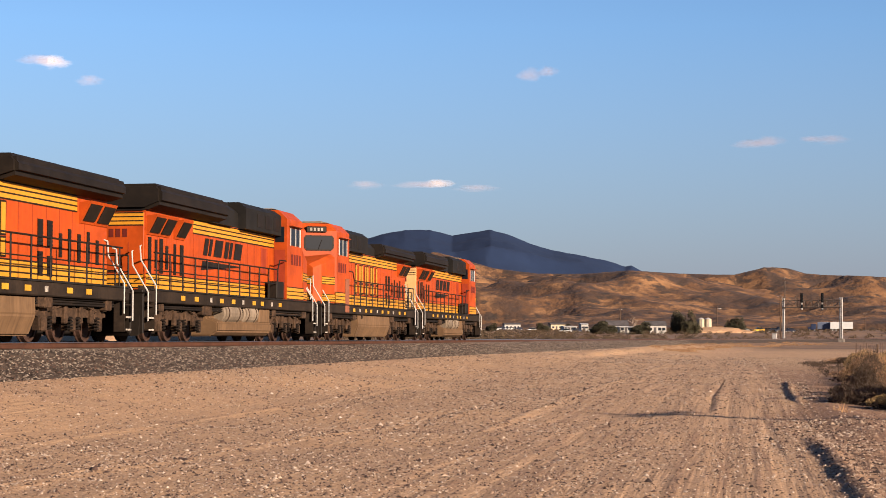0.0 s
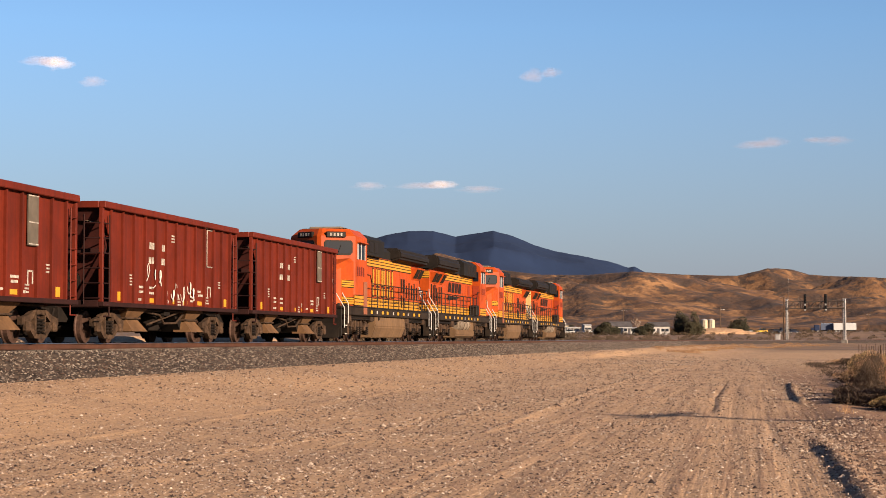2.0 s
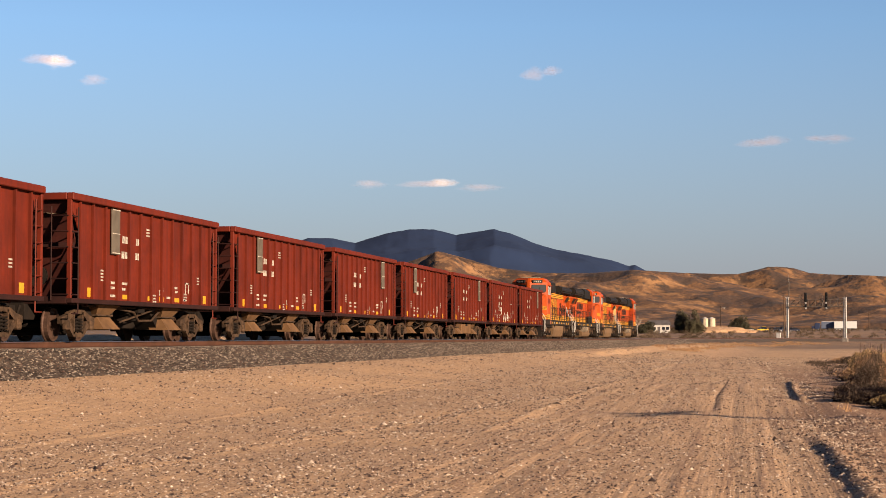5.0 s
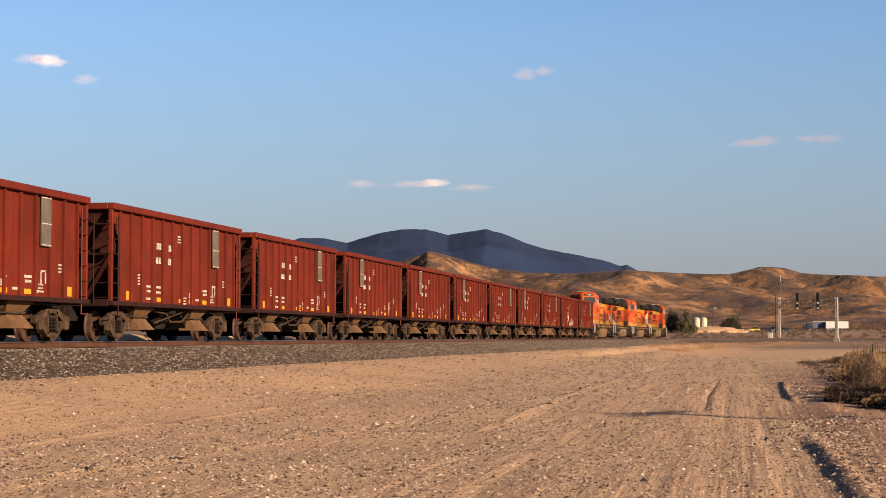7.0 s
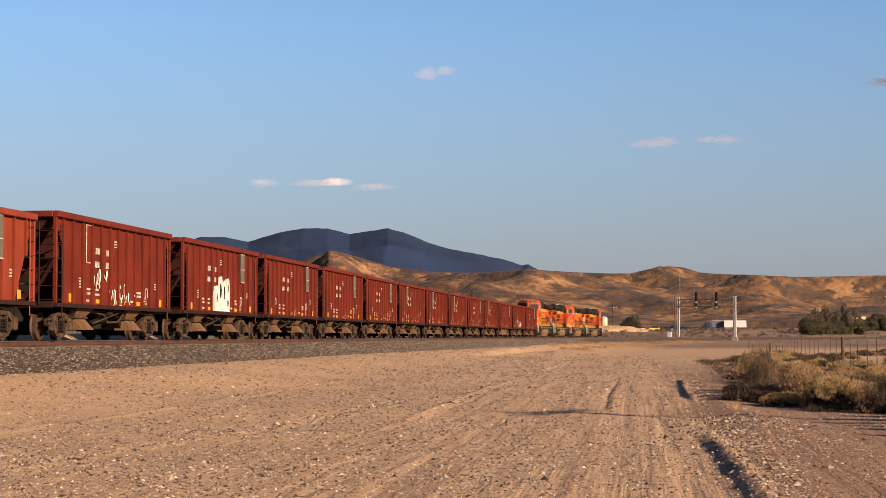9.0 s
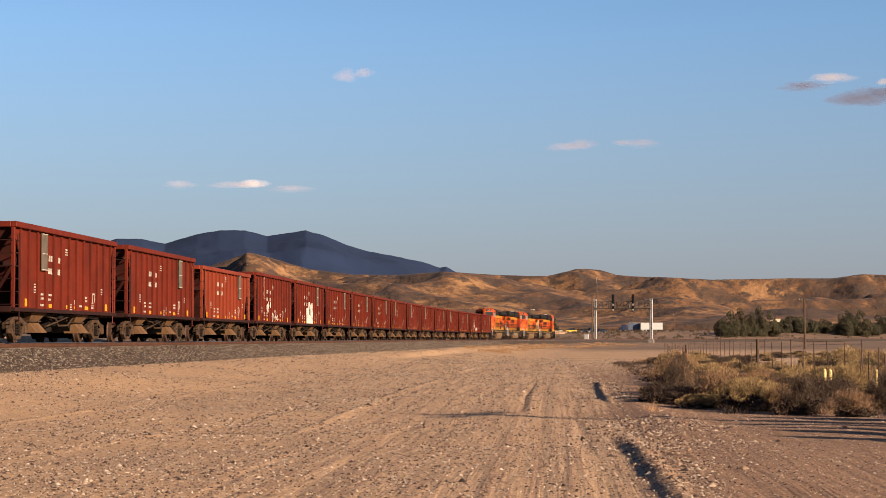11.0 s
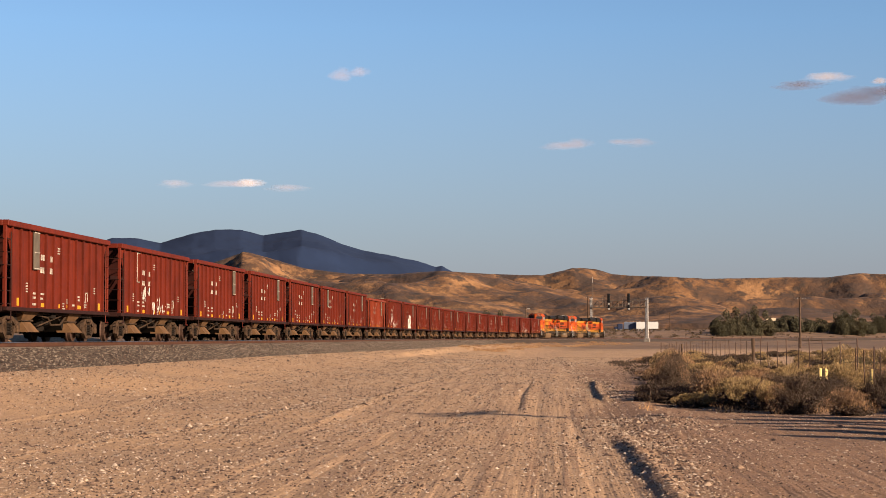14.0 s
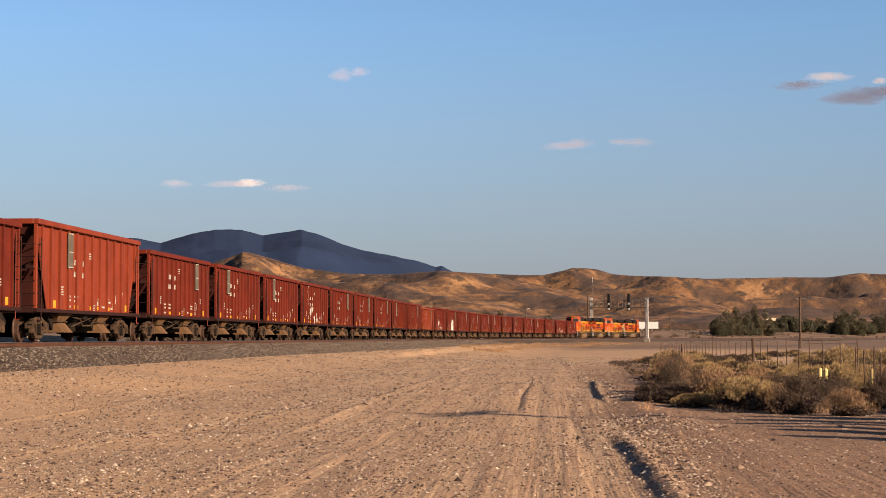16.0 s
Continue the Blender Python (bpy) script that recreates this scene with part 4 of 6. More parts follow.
def hopper_car(label, panel, paint, cut, rnd, graffiti=0, box_between=False, length=0.0, tall=0.0):
    """Open-top hopper, train's way +y. panel: +1 grey panel towards the front, -1 towards the rear; cut: how far the side sheet stands back from the end at its foot."""
    car = tagged(new("hopper_car"), label, "hopper car", "hopper cars of the train")
    E = 6.5 + length / 2
    T = 3.78 + tall      # foot of the top chord
    for sx in (-1, 1):
        x = 1.47 * sx
        # side sheet, its foot cut back at the ends
        zc = 3.0 if cut < 1.0 else 1.2
        pts = [(-E + cut, 1.1), (E - cut, 1.1), (E - cut, zc), (E - 0.06, T), (-E + 0.06, T), (-E + cut, zc)]
        bm = bmesh.new()
        prism(bm, pts, x - 0.012, x + 0.012, "x")
        part("side_sheet", bm, paint, car)
        n = 13
        for i in range(n):
            y = -E + 0.72 + (2 * E - 1.44) * i / (n - 1)
            z0 = 1.1 if abs(y) < E - cut - 0.02 or cut < 1.0 else 1.1 + (abs(y) - (E - cut)) / (cut - 0.06) * 2.6
            bm = bmesh.new()
            prism(bm, [(y - 0.05, z0), (y + 0.05, z0), (y + 0.045, T - 0.02), (y - 0.045, T - 0.02)], x + 0.012 * sx, x + 0.09 * sx, "x")
            part("side_post", bm, paint, car)
        bm = bmesh.new()
        box(bm, 1.53 * sx, 0, T + 0.09, 0.2, 2 * E, 0.19, 0.02)
        part("top_chord", bm, paint, car)
        bm = bmesh.new()
        box(bm, 1.53 * sx, 0, 1.09, 0.16, 2 * E, 0.13, 0.015)
        part("side_sill", bm, M["car_dark"], car)
    for sy in (-1, 1):
        bm = bmesh.new()
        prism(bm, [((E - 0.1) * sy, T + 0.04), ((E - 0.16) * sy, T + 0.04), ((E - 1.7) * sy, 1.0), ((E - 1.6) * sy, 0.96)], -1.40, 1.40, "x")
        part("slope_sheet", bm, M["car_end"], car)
        bx("end_chord", paint, car, (0, (E - 0.06) * sy, T + 0.09), (2.86, 0.14, 0.19), 0.02)
        side = [(-0.5, T + 0.02, -0.2, T + 0.14), (-0.12, T + 0.02, 0.1, T + 0.14), (0.16, T + 0.02, 0.5, T + 0.14)]
        bm = bmesh.new()
        for a, b, c, d in side:
            prism(bm, [(a - 0.6, b), (c - 0.6, b), (c - 0.6, d), (a - 0.6, d)], (E + 0.012) * sy, (E + 0.018) * sy, "y")
        part("end_marks", bm, M["white_mark"], car)
        bx("end_sill", M["car_dark"], car, (0, (E - 0.1) * sy, 1.1), (2.9, 0.2, 0.2), 0.02)
        bx("end_deck", M["car_dark"], car, (0, (E - 0.9) * sy, 1.03), (2.7, 1.5, 0.06))
        bm = bmesh.new()
        box(bm, 0, (E - 0.75) * sy, 2.0, 0.1, 0.1, 1.9)
        box(bm, 0, (E - 0.5) * sy, 2.6, 2.9, 0.08, 0.12)
        part("end_brace", bm, M["car_dark"], car)
        bm = bmesh.new()
        rod(bm, (0.6, (E - 0.12) * sy, 1.75), (0.6, (E - 0.02) * sy, 1.75), 0.28, 16)
        part("brake_wheel", bm, M["dust_dark"], car) if sy < 0 else bm.free()
        for sx in (-1, 1):
            bm = bmesh.new()
            box(bm, 1.5 * sx, (E - 0.06) * sy, 1.15 + (T - 1.15) / 2, 0.12, 0.12, T - 1.15, 0.01)
            part("corner_post", bm, paint, car)
            bm = bmesh.new()
            for k in range(6):
                z = 1.25 + 0.42 * k
                rod(bm, (1.56 * sx, (E - 0.06) * sy, z), (1.56 * sx, (E - 0.5) * sy, z), 0.018, 4)
                rod(bm, (1.5 * sx, (E + 0.03) * sy, z), (1.02 * sx, (E + 0.03) * sy, z), 0.018, 4)
            rod(bm, (1.02 * sx, (E + 0.03) * sy, 1.1), (1.02 * sx, (E + 0.03) * sy, 3.6), 0.022, 4)
            rod(bm, (1.57 * sx, (E - 0.5) * sy, 0.75), (1.57 * sx, (E - 0.5) * sy, 3.6), 0.022, 4)
            rod(bm, (1.57 * sx, (E - 0.08) * sy, 0.75), (1.57 * sx, (E - 0.5) * sy, 0.75), 0.02, 4)
            # only the rear ladder, in shade, gets the darkened paint
            part("ladder", bm, M["car_dark"] if sy < 0 else paint, car)
        coupler(car, (E + 0.85) * sy, sy)
        truck(car, 1.78, (E - 1.55) * sy, 0.457, False)
    bx("centre_sill", M["dust_dark"], car, (0, 0, 0.95), (0.5, 2 * E + 0.3, 0.3))
    # load heaped over the top
    bm = bmesh.new()
    nx, ny = 12, 44
    peaks = [(rnd.uniform(-4.5, 4.5), rnd.uniform(-0.3, 0.3), rnd.uniform(0.2, 0.48) if tall >= 0 else 0.1) for _ in range(3)]
    rows = []
    for j in range(ny + 1):
        y = (j / ny * 2 - 1) * (E - 0.2)
        row = []
        for i in range(nx + 1):
            x = (i / nx * 2 - 1) * 1.42
            z = T - 0.36 + sum(h * math.exp(-((x - px_) / 0.9) ** 2 - ((y - py) / 1.6) ** 2) for py, px_, h in peaks) + rnd.uniform(-0.03, 0.03)
            row.append(bm.verts.new((x, y, z)))
        rows.append(row)
    for a, b in zip(rows, rows[1:]):
        for i in range(nx):
            bm.faces.new((a[i], a[i + 1], b[i + 1], b[i]))
    tagged(part("stone_load", bm, M["load"], car, "heaped pale crushed stone"), kind="stuff")
    # hopper pockets between the chutes of the two sides
    for y in (-3.2, 2.3):
        bm = bmesh.new()
        prism(bm, [(y - 1.5, 1.08), (y + 1.5, 1.08), (y + 0.55, 0.36), (y - 0.55, 0.36)], -1.1, 1.1, "x")
        part("hopper_pocket", bm, M["dust_dark"], car)
    # dark box added to fill the open gap and keep the underside black
    bx("underframe_fill", M["dust_dark"], car, (0, -0.4, 0.72), (0.9, 9.4, 0.66))
    for sy in (-1, 1):
        bx("draft_gear", M["dust_dark"], car, (0, (E - 1.0) * sy, 0.8), (0.7, 2.4, 0.42))
    bx("cross_bearer", M["dust_dark"], car, (0, -0.45, 0.98), (2.8, 0.5, 0.3), 0.02)
    # discharge chutes
    for sx in (-1, 1):
        for y in (-3.2, 2.3):
            bm = bmesh.new()
            lo, hi, z0, z1 = 0.5, 0.85, 0.34, 1.02
            a = [bm.verts.new(p) for p in ((0.35 * sx, y - hi, z1), (1.42 * sx, y - hi, z1), (1.42 * sx, y + hi, z1), (0.35 * sx, y + hi, z1))]
            b = [bm.verts.new(p) for p in ((0.7 * sx, y - lo, 0.72), (1.2 * sx, y - lo, 0.72), (1.2 * sx, y + lo, 0.72), (0.7 * sx, y + lo, 0.72))]
            c = [bm.verts.new(p) for p in ((0.9 * sx, y - lo - 0.15, z0), (1.5 * sx, y - lo - 0.15, z0), (1.5 * sx, y + lo + 0.15, z0), (0.9 * sx, y + lo + 0.15, z0))]
            for p, q in ((a, b), (b, c)):
                for i in range(4):
                    bm.faces.new((p[i], p[(i + 1) % 4], q[(i + 1) % 4], q[i]))
            bm.faces.new(c)
            bm.faces.new(a)
            bmesh.ops.recalc_face_normals(bm, faces=bm.faces)
            part("discharge_chute", bm, M["chute"], car, "dusty tan discharge chute")
            bx("chute_flange", M["dust"], car, (0.95 * sx, y, 0.73), (0.7, 1.2, 0.05), 0.01)
        bm = bmesh.new()
        pipe(bm, [(1.25 * sx, -2.2, 0.95), (1.3 * sx, -0.9, 0.85), (1.2 * sx, -0.2, 0.6), (1.28 * sx, 0.7, 0.62), (1.25 * sx, 1.5, 0.9)], 0.035)
        pipe(bm, [(1.2 * sx, -1.8, 0.55), (1.3 * sx, 0.9, 0.95)], 0.03)
        pipe(bm, [(1.3 * sx, -5.0, 0.98), (1.3 * sx, 5.0, 0.98)], 0.03)
        part("brake_rigging", bm, M["dust"], car)
        bm = bmesh.new()
        rod(bm, (0.9 * sx, -0.9, 0.78), (0.9 * sx, 0.1, 0.78), 0.2, 12)
        part("air_reservoir", bm, M["dust_dark"], car)
        if box_between:
            bx("door_gear_box", M["chute"], car, (1.2 * sx, -0.4, 0.66), (0.3, 3.6, 0.6), 0.03, "tan steel gear box")
        # marks on the side
        X = 1.483 * sx
        f = 1 if panel > 0 else -1
        py = 3.55 if panel > 0 else -3.1
        if graffiti != 2:
            bx("grey_panel", M["panel_grey"], car, (X + 0.055 * sx, py, 3.1 + tall * 0.8), (0.05, 0.62, 1.28), 0.008, "grey perforated side panel")
            for dz in (-0.6, -0.05, 0.62):
                bx("panel_trim", M["white_mark"], car, (X + 0.083 * sx, py, 3.1 + tall * 0.8 + dz), (0.006, 0.62, 0.03))
        W = []
        for a, z, w, h in ((-2.4, 2.82, 0.46, 0.2), (-1.25, 2.8, 0.26, 0.2), (-2.45, 2.38, 0.46, 0.2), (-1.3, 2.38, 0.34, 0.2)):
            for k in range(2):
                W.append((a + k * w * 0.55, z, a + k * w * 0.55 + w * 0.42, z + h))
        for a, z, w in ((-0.35, 3.3, 0.42), (-4.1, 1.95, 0.34), (0.2, 1.35, 0.4), (3.2, 1.45, 0.36), (4.55, 2.0, 0.3), (0.95, 1.6, 0.3)):
            for k in range(3 if z != 1.95 else 4):
                W.append((a, z - 0.09 * k, a + w * rnd.uniform(0.7, 1), z - 0.09 * k + 0.045))
        for a, z in ((-3.3, 1.62), (-3.3, 1.48), (-2.4, 1.62), (-2.4, 1.46), (-3.35, 1.25), (2.3, 1.62), (2.35, 1.5), (2.9, 1.26), (1.55, 1.3)):
            W.append((a, z, a + rnd.uniform(0.25, 0.55), z + 0.07))
        W += [(0.85, 1.38, 1.15, 1.55), (3.35, 1.5, 3.42, 1.85), (3.65, 1.5, 3.72, 1.85), (3.35, 1.8, 3.72, 1.85)]
        tagged(side_bars("stencil_marking", M["white_mark"], car, W, X, "white stencilled marks"), kind="stuff")
        for a, w, h in ((-5.1, 0.34, 0.26), (-2.35, 0.52, 0.13), (-0.2, 0.46, 0.13), (0.85, 0.4, 0.13), (2.3, 0.44, 0.13), (5.2, 0.3, 0.26)):
            side_bars("reflector", M["yellow_mark"], car, [(a, 1.21, a + w, 1.21 + h)], X)
        if graffiti == 1:
            bm = bmesh.new()
            for k, (a, w, h) in enumerate(((-1.5, 0.62, 1.05), (-0.85, 0.7, 1.45), (-0.15, 0.62, 1.3), (0.5, 0.55, 1.4))):
                prism(bm, [(a - 0.05, 1.18), (a + w, 1.18), (a + w + 0.05, 1.2 + h * 0.6), (a + w * 0.8, 1.2 + h), (a + w * 0.2, 1.15 + h), (a - 0.08, 1.2 + h * 0.5)], X + 0.004 * sx, X + (0.082 + 0.001 * k) * sx, "x")
            part("spray_paint", bm, M["spray_white"], car, "white spray-painted shapes")["kind"] = "stuff"
            bm = bmesh.new()
            for a, z, w, h in ((-1.22, 1.55, 0.14, 0.4), (-0.66, 1.75, 0.3, 0.62), (0.02, 1.7, 0.26, 0.55), (0.68, 2.0, 0.18, 0.36), (0.66, 1.4, 0.22, 0.3)):
                prism(bm, [(a, z), (a + w * 0.7, z), (a + w, z + h * 0.5), (a + w * 0.6, z + h), (a, z + h * 0.9)], X + 0.088 * sx, X + 0.092 * sx, "x")
            part("spray_shadow", bm, M["black"], car)
        elif graffiti == 2:
            bm = bmesh.new()
            for k in range(9):      # loops and tails of a quick scrawl
                a, z, r = -2.7 + 0.55 * k + rnd.uniform(-0.15, 0.15), rnd.uniform(1.45, 1.75) + (0.5 if k < 3 else 0), rnd.uniform(0.13, 0.26)
                ph, tail = rnd.uniform(0, 6.3), rnd.uniform(-0.2, 0.3)
                pts = [(X + 0.05 * sx, a + r * 0.6 * math.cos(ph + q * 0.75) + 0.03 * q, z + r * math.sin(ph + q * 0.75)) for q in range(8)]
                pipe(bm, pts + [(X + 0.05 * sx, a + tail, z - r * 1.5)], 0.011 + 0.005 * (k % 3), 4)
            part("spray_paint", bm, M["spray_white"], car, "thin white spray-painted scrawl")["kind"] = "stuff"
            bm = bmesh.new()
            for a, b in (((py - 0.3, 2.5), (py - 0.3, 3.72)), ((py + 0.3, 2.5), (py + 0.3, 3.72)), ((py - 0.3, 3.72), (py + 0.3, 3.72)), ((py - 0.3, 2.5), (py + 0.3, 2.5))):
                rod(bm, (X + 0.012 * sx, *a), (X + 0.012 * sx, *b), 0.018, 4)
            part("panel_outline", bm, M["white_mark"], car)
    return car


# ---------------------------------------------------------------- the train
def place(s_mid, half=5.0):
    x0, y0, _ = on_track(s_mid - half)
    x1, y1, _ = on_track(s_mid + half)
    return Matrix.Translation(((x0 + x1) / 2, (y0 + y1) / 2, RAIL_TOP)) @ Matrix.Rotation(-math.atan2(x1 - x0, y1 - y0), 4, "Z")


def front(t):
    """How far the leading coupler is along the line."""
    return 118.236 + 23.75235 * t + 0.07369 * t * t / 2


TRAIN = []   # object, distance behind the front, faces backwards
FLIP = Matrix.Rotation(math.pi, 4, "Z")
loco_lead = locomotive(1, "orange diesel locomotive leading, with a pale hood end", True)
loco_a = locomotive(1, "orange diesel locomotive with dark side marks, cab leading")
loco_b = locomotive(0, "orange and yellow diesel locomotive, cab facing backwards")
TRAIN += [(loco_lead, 11.15, False), (loco_b, 33.45, True), (loco_a, 55.75, False), (copy_thing(loco_b, Matrix()), 78.05, True)]
REARWARD = {3, 5, 6, 7, 12, 15, 19, 20, 21, 23}
made_cars, back = {}, 89.2
for n in range(28):
    extra = 1.7 if n == 23 else 0.0
    kind = (1 if n not in REARWARD else -1, n in (13, 23), 1 if n == 11 else 2 if n in (1, 12, 19, 25) else 0, n == 2, extra)
    mid = back + (14.883 + extra) / 2
    back += 14.883 + extra
    if kind in made_cars:
        car = copy_thing(made_cars[kind], Matrix())
    else:
        label = "oxide red open-top hopper car loaded with crushed stone"
        if kind[1]:
            label = "brighter red open-top hopper car with slanted ends"
        elif kind[2] == 1:
            label = "oxide red hopper car with white spray paint"
        elif kind[2] == 2:
            label = "oxide red hopper car with thin white scrawl"
        elif kind[3]:
            label = "oxide red hopper car with tan box underneath"
        car = hopper_car(label, kind[0], M["car_red_new"] if kind[1] else M["car_red"], 1.45 if kind[1] else 0.72, random.Random(40 + n), kind[2], kind[3], extra, {13: -0.24, 23: 0.26}.get(n, 0.0))
        made_cars[kind] = car
    TRAIN.append((car, mid, False))
# ---------------------------------------------------------------- track
M["ballast"] = material("grey_brown_ballast", (0.10, 0.072, 0.052), 0.9, spread=0.45, scale=1.2, fine=11, bump=1.0)
M["rail_web"] = material("rusty_rail", (0.085, 0.036, 0.02), 0.8, spread=0.25, scale=1.5, fine=9, bump=0.1)
M["rail_head"] = material("polished_rail_head", (0.42, 0.40, 0.40), 0.25, metal=0.9, spread=0.15, bump=0.0)
M["tie"] = material("weathered_concrete_tie", (0.30, 0.26, 0.22), 0.9, spread=0.3, scale=1.5, fine=9, bump=0.2)


def sweep(name, profile, s0, s1, step, mat, side=0.0, z=0.0, closed=True, wobble=0.0):
    """A section (sideways, up) drawn along the line of the railway."""
    ss = np.arange(s0, s1 + 0.01, step)
    verts, faces, k = [], [], len(profile)
    rr = np.random.RandomState(5)
    for s in ss:
        for w, h in profile:
            x, y, _ = on_track(s, side + w + (rr.uniform(-wobble, wobble) if wobble else 0))
            verts.append((x, y, z + h + (rr.uniform(-wobble, wobble) * 0.3 if wobble else 0)))
    for a in range(len(ss) - 1):
        for i in range(k if closed else k - 1):
            j = (i + 1) % k
            faces.append((a * k + i, a * k + j, (a + 1) * k + j, (a + 1) * k + i))
    me = bpy.data.meshes.new(name)
    me.from_pydata([tuple(map(float, v)) for v in verts], [], faces)
    me.materials.append(mat)
    bm = bmesh.new()
    bm.from_mesh(me)
    bmesh.ops.recalc_face_normals(bm, faces=bm.faces)
    bm.to_mesh(me)
    bm.free()
    return new(name, me)


TRACKS = (0.0, -4.7)
tagged(sweep("ballast", [(-8.7, 0.35), (-6.6, 1.1), (-4.7, 1.13), (-2.3, 1.08), (0, 1.13), (1.75, 1.12), (2.1, 1.05), (4.1, 0.38)], -300, 1250, 0.7, M["ballast"], closed=False, wobble=0.05),
       "sloping bed of grey brown crushed ballast", "ballast", kind="structure")
for side in TRACKS:
    for w in (-0.7535, 0.7535):
        rail = tagged(sweep("rail", [(-0.075, 0), (-0.075, 0.012), (-0.012, 0.03), (-0.012, 0.125), (-0.036, 0.135), (-0.036, 0.155), (0.036, 0.155), (0.036, 0.135), (0.012, 0.125), (0.012, 0.03), (0.075, 0.012), (0.075, 0)],
                            -300, 1250, 2.0, M["rail_web"], side + w, RAIL_TOP - 0.17), "rust brown steel rail on ties", "rail", "rails of the two tracks", kind="structure")
        head = sweep("rail_head", [(-0.034, 0), (-0.03, 0.0165), (0.03, 0.0165), (0.034, 0)], -300, 1250, 2.0, M["rail_head"], side + w, RAIL_TOP - 0.0165)
        head.parent = rail
        head["label"] = "polished running surface"


def tie_mesh():
    bm = bmesh.new()
    box(bm, 0, 0, 0, 2.6, 0.25, 0.2, 0.02)
    me = bpy.data.meshes.new("tie")
    bm.to_mesh(me)
    bm.free()
    me.materials.append(M["tie"])
    return me


tie_data = tie_mesh()
bm = bmesh.new()
for side in TRACKS:
    for s in np.arange(-100, 500, 0.61):
        x, y, h = on_track(s, side)
        m = Matrix.Translation((x, y, RAIL_TOP - 0.29)) @ Matrix.Rotation(-h, 4, "Z")
        bm.from_mesh(tie_data)
        bm.verts.ensure_lookup_table()
        for v in bm.verts[-len(tie_data.vertices):]:
            v.co = m @ v.co
me = bpy.data.meshes.new("ties")
bm.to_mesh(me)
bm.free()
me.materials.append(M["tie"])
tagged(new("ties", me), "grey concrete ties bedded in the ballast", "ties", kind="stuff")
# ---------------------------------------------------------------- loose stones
def scatter(name, points, sizes, mat, seed, label, category):
    """Small angular stones half sunk in the ground, all in one mesh."""
    rr = np.random.RandomState(seed)
    n = len(points)
    base = np.array([(1, 0, -0.3), (0, 1, -0.3), (-1, 0, -0.3), (0, -1, -0.3), (0, 0, 1)], float)
    tri = np.array([(0, 1, 4), (1, 2, 4), (2, 3, 4), (3, 0, 4)])
    v = base[None] * rr.uniform(0.6, 1.2, (n, 5, 1)) + rr.uniform(-0.28, 0.28, (n, 5, 3))
    v *= np.stack([rr.uniform(0.7, 1.3, n), rr.uniform(0.7, 1.3, n), rr.uniform(0.35, 0.75, n)], 1)[:, None, :]
    a = rr.uniform(0, 2 * math.pi, n)
    c, s = np.cos(a)[:, None], np.sin(a)[:, None]
    v = np.stack([v[..., 0] * c - v[..., 1] * s, v[..., 0] * s + v[..., 1] * c, v[..., 2]], -1) * np.asarray(sizes)[:, None, None] + np.asarray(points)[:, None, :]
    f = (tri[None] + np.arange(n)[:, None, None] * 5).reshape(-1, 3)
    me = bpy.data.meshes.new(name)
    me.vertices.add(n * 5)
    me.vertices.foreach_set("co", v.reshape(-1))
    me.loops.add(len(f) * 3)
    me.loops.foreach_set("vertex_index", f.reshape(-1).astype(np.int32))
    me.polygons.add(len(f))
    me.polygons.foreach_set("loop_start", (np.arange(len(f)) * 3).astype(np.int32))
    me.update(calc_edges=True)
    me.materials.append(mat)
    return tagged(new(name, me), label, category, kind="stuff")


def polar(rr, n, r0, r1, a0, a1, power=1.6):
    """Random places, thinning with distance from the yard's near edge."""
    u = rr.uniform(0, 1, n)
    k = 1 - power
    r = (r0 ** (k + 1) + u * (r1 ** (k + 1) - r0 ** (k + 1))) ** (1 / (k + 1))
    a = np.radians(rr.uniform(a0, a1, n))
    return r * np.sin(a), r * np.cos(a)


rr = np.random.RandomState(12)
px_, py_ = polar(rr, 560000, 14, 190, -17, 24, 1.35)
keep = track_side(px_, py_) > 4.0
pa, pc = along_road(px_, py_)
dens = 0.55 * fractal(px_ / 4, py_ / 4, 77, 3) + 0.45 * fractal(pc * 1.3, pa / 22, 78, 3)
dens -= 0.15 * ((pc > -3.4) & (pc < 0.9))
dens -= 0.13 * (pc > 1.5)
dens -= 0.12 * smoothstep(80, 190, np.hypot(px_, py_))
dens -= 0.10 * (1 - smoothstep(7, 13, track_side(px_, py_)))
keep &= dens + rr.uniform(-0.3, 0.3, len(px_)) > 0.37
px_, py_ = px_[keep], py_[keep]
size = np.clip(rr.lognormal(-4.53, 0.42, len(px_)), 0.005, 0.04) * (0.74 + py_ / 58) * np.where(along_road(px_, py_)[1] > 1.5, 0.75, 1.0)
scatter("pebbles", np.stack([px_, py_, ground_height(px_, py_) + size * 0.2], 1), size, M["pebble"], 3, "scattered pale and dark desert pebbles on the dirt", "pebbles")
# stones along the graded windrows
la, lc = [], []
for at, width, high, a0, a1 in WINDROWS:
    if high > 0.032 and width < 0.3:
        k = int((a1 - a0) * (70 if at > 0 else 40))
        la.append(rr.uniform(a0, a1, k))
        lc.append(at + rr.normal(0.35 if at > 0 else 0, width * (2.0 if at > 0 else 1.4), k))
ra = rr.uniform(10, 42, 4200)
la.append(ra)
lc.append(np.interp(ra, [8, 16, 25, 33, 60], [-7.3, -6.9, -6.45, -5.64, -4.6]) + rr.normal(0, 0.13, len(ra)))
la.append(rr.uniform(24, 34, 1500))
lc.append(rr.normal(1.7, 0.7, 1500))
la, lc = np.concatenate(la), np.concatenate(lc)
kx = radians(ROAD)
wx, wy = la * math.sin(kx) + lc * math.cos(kx), la * math.cos(kx) - lc * math.sin(kx)
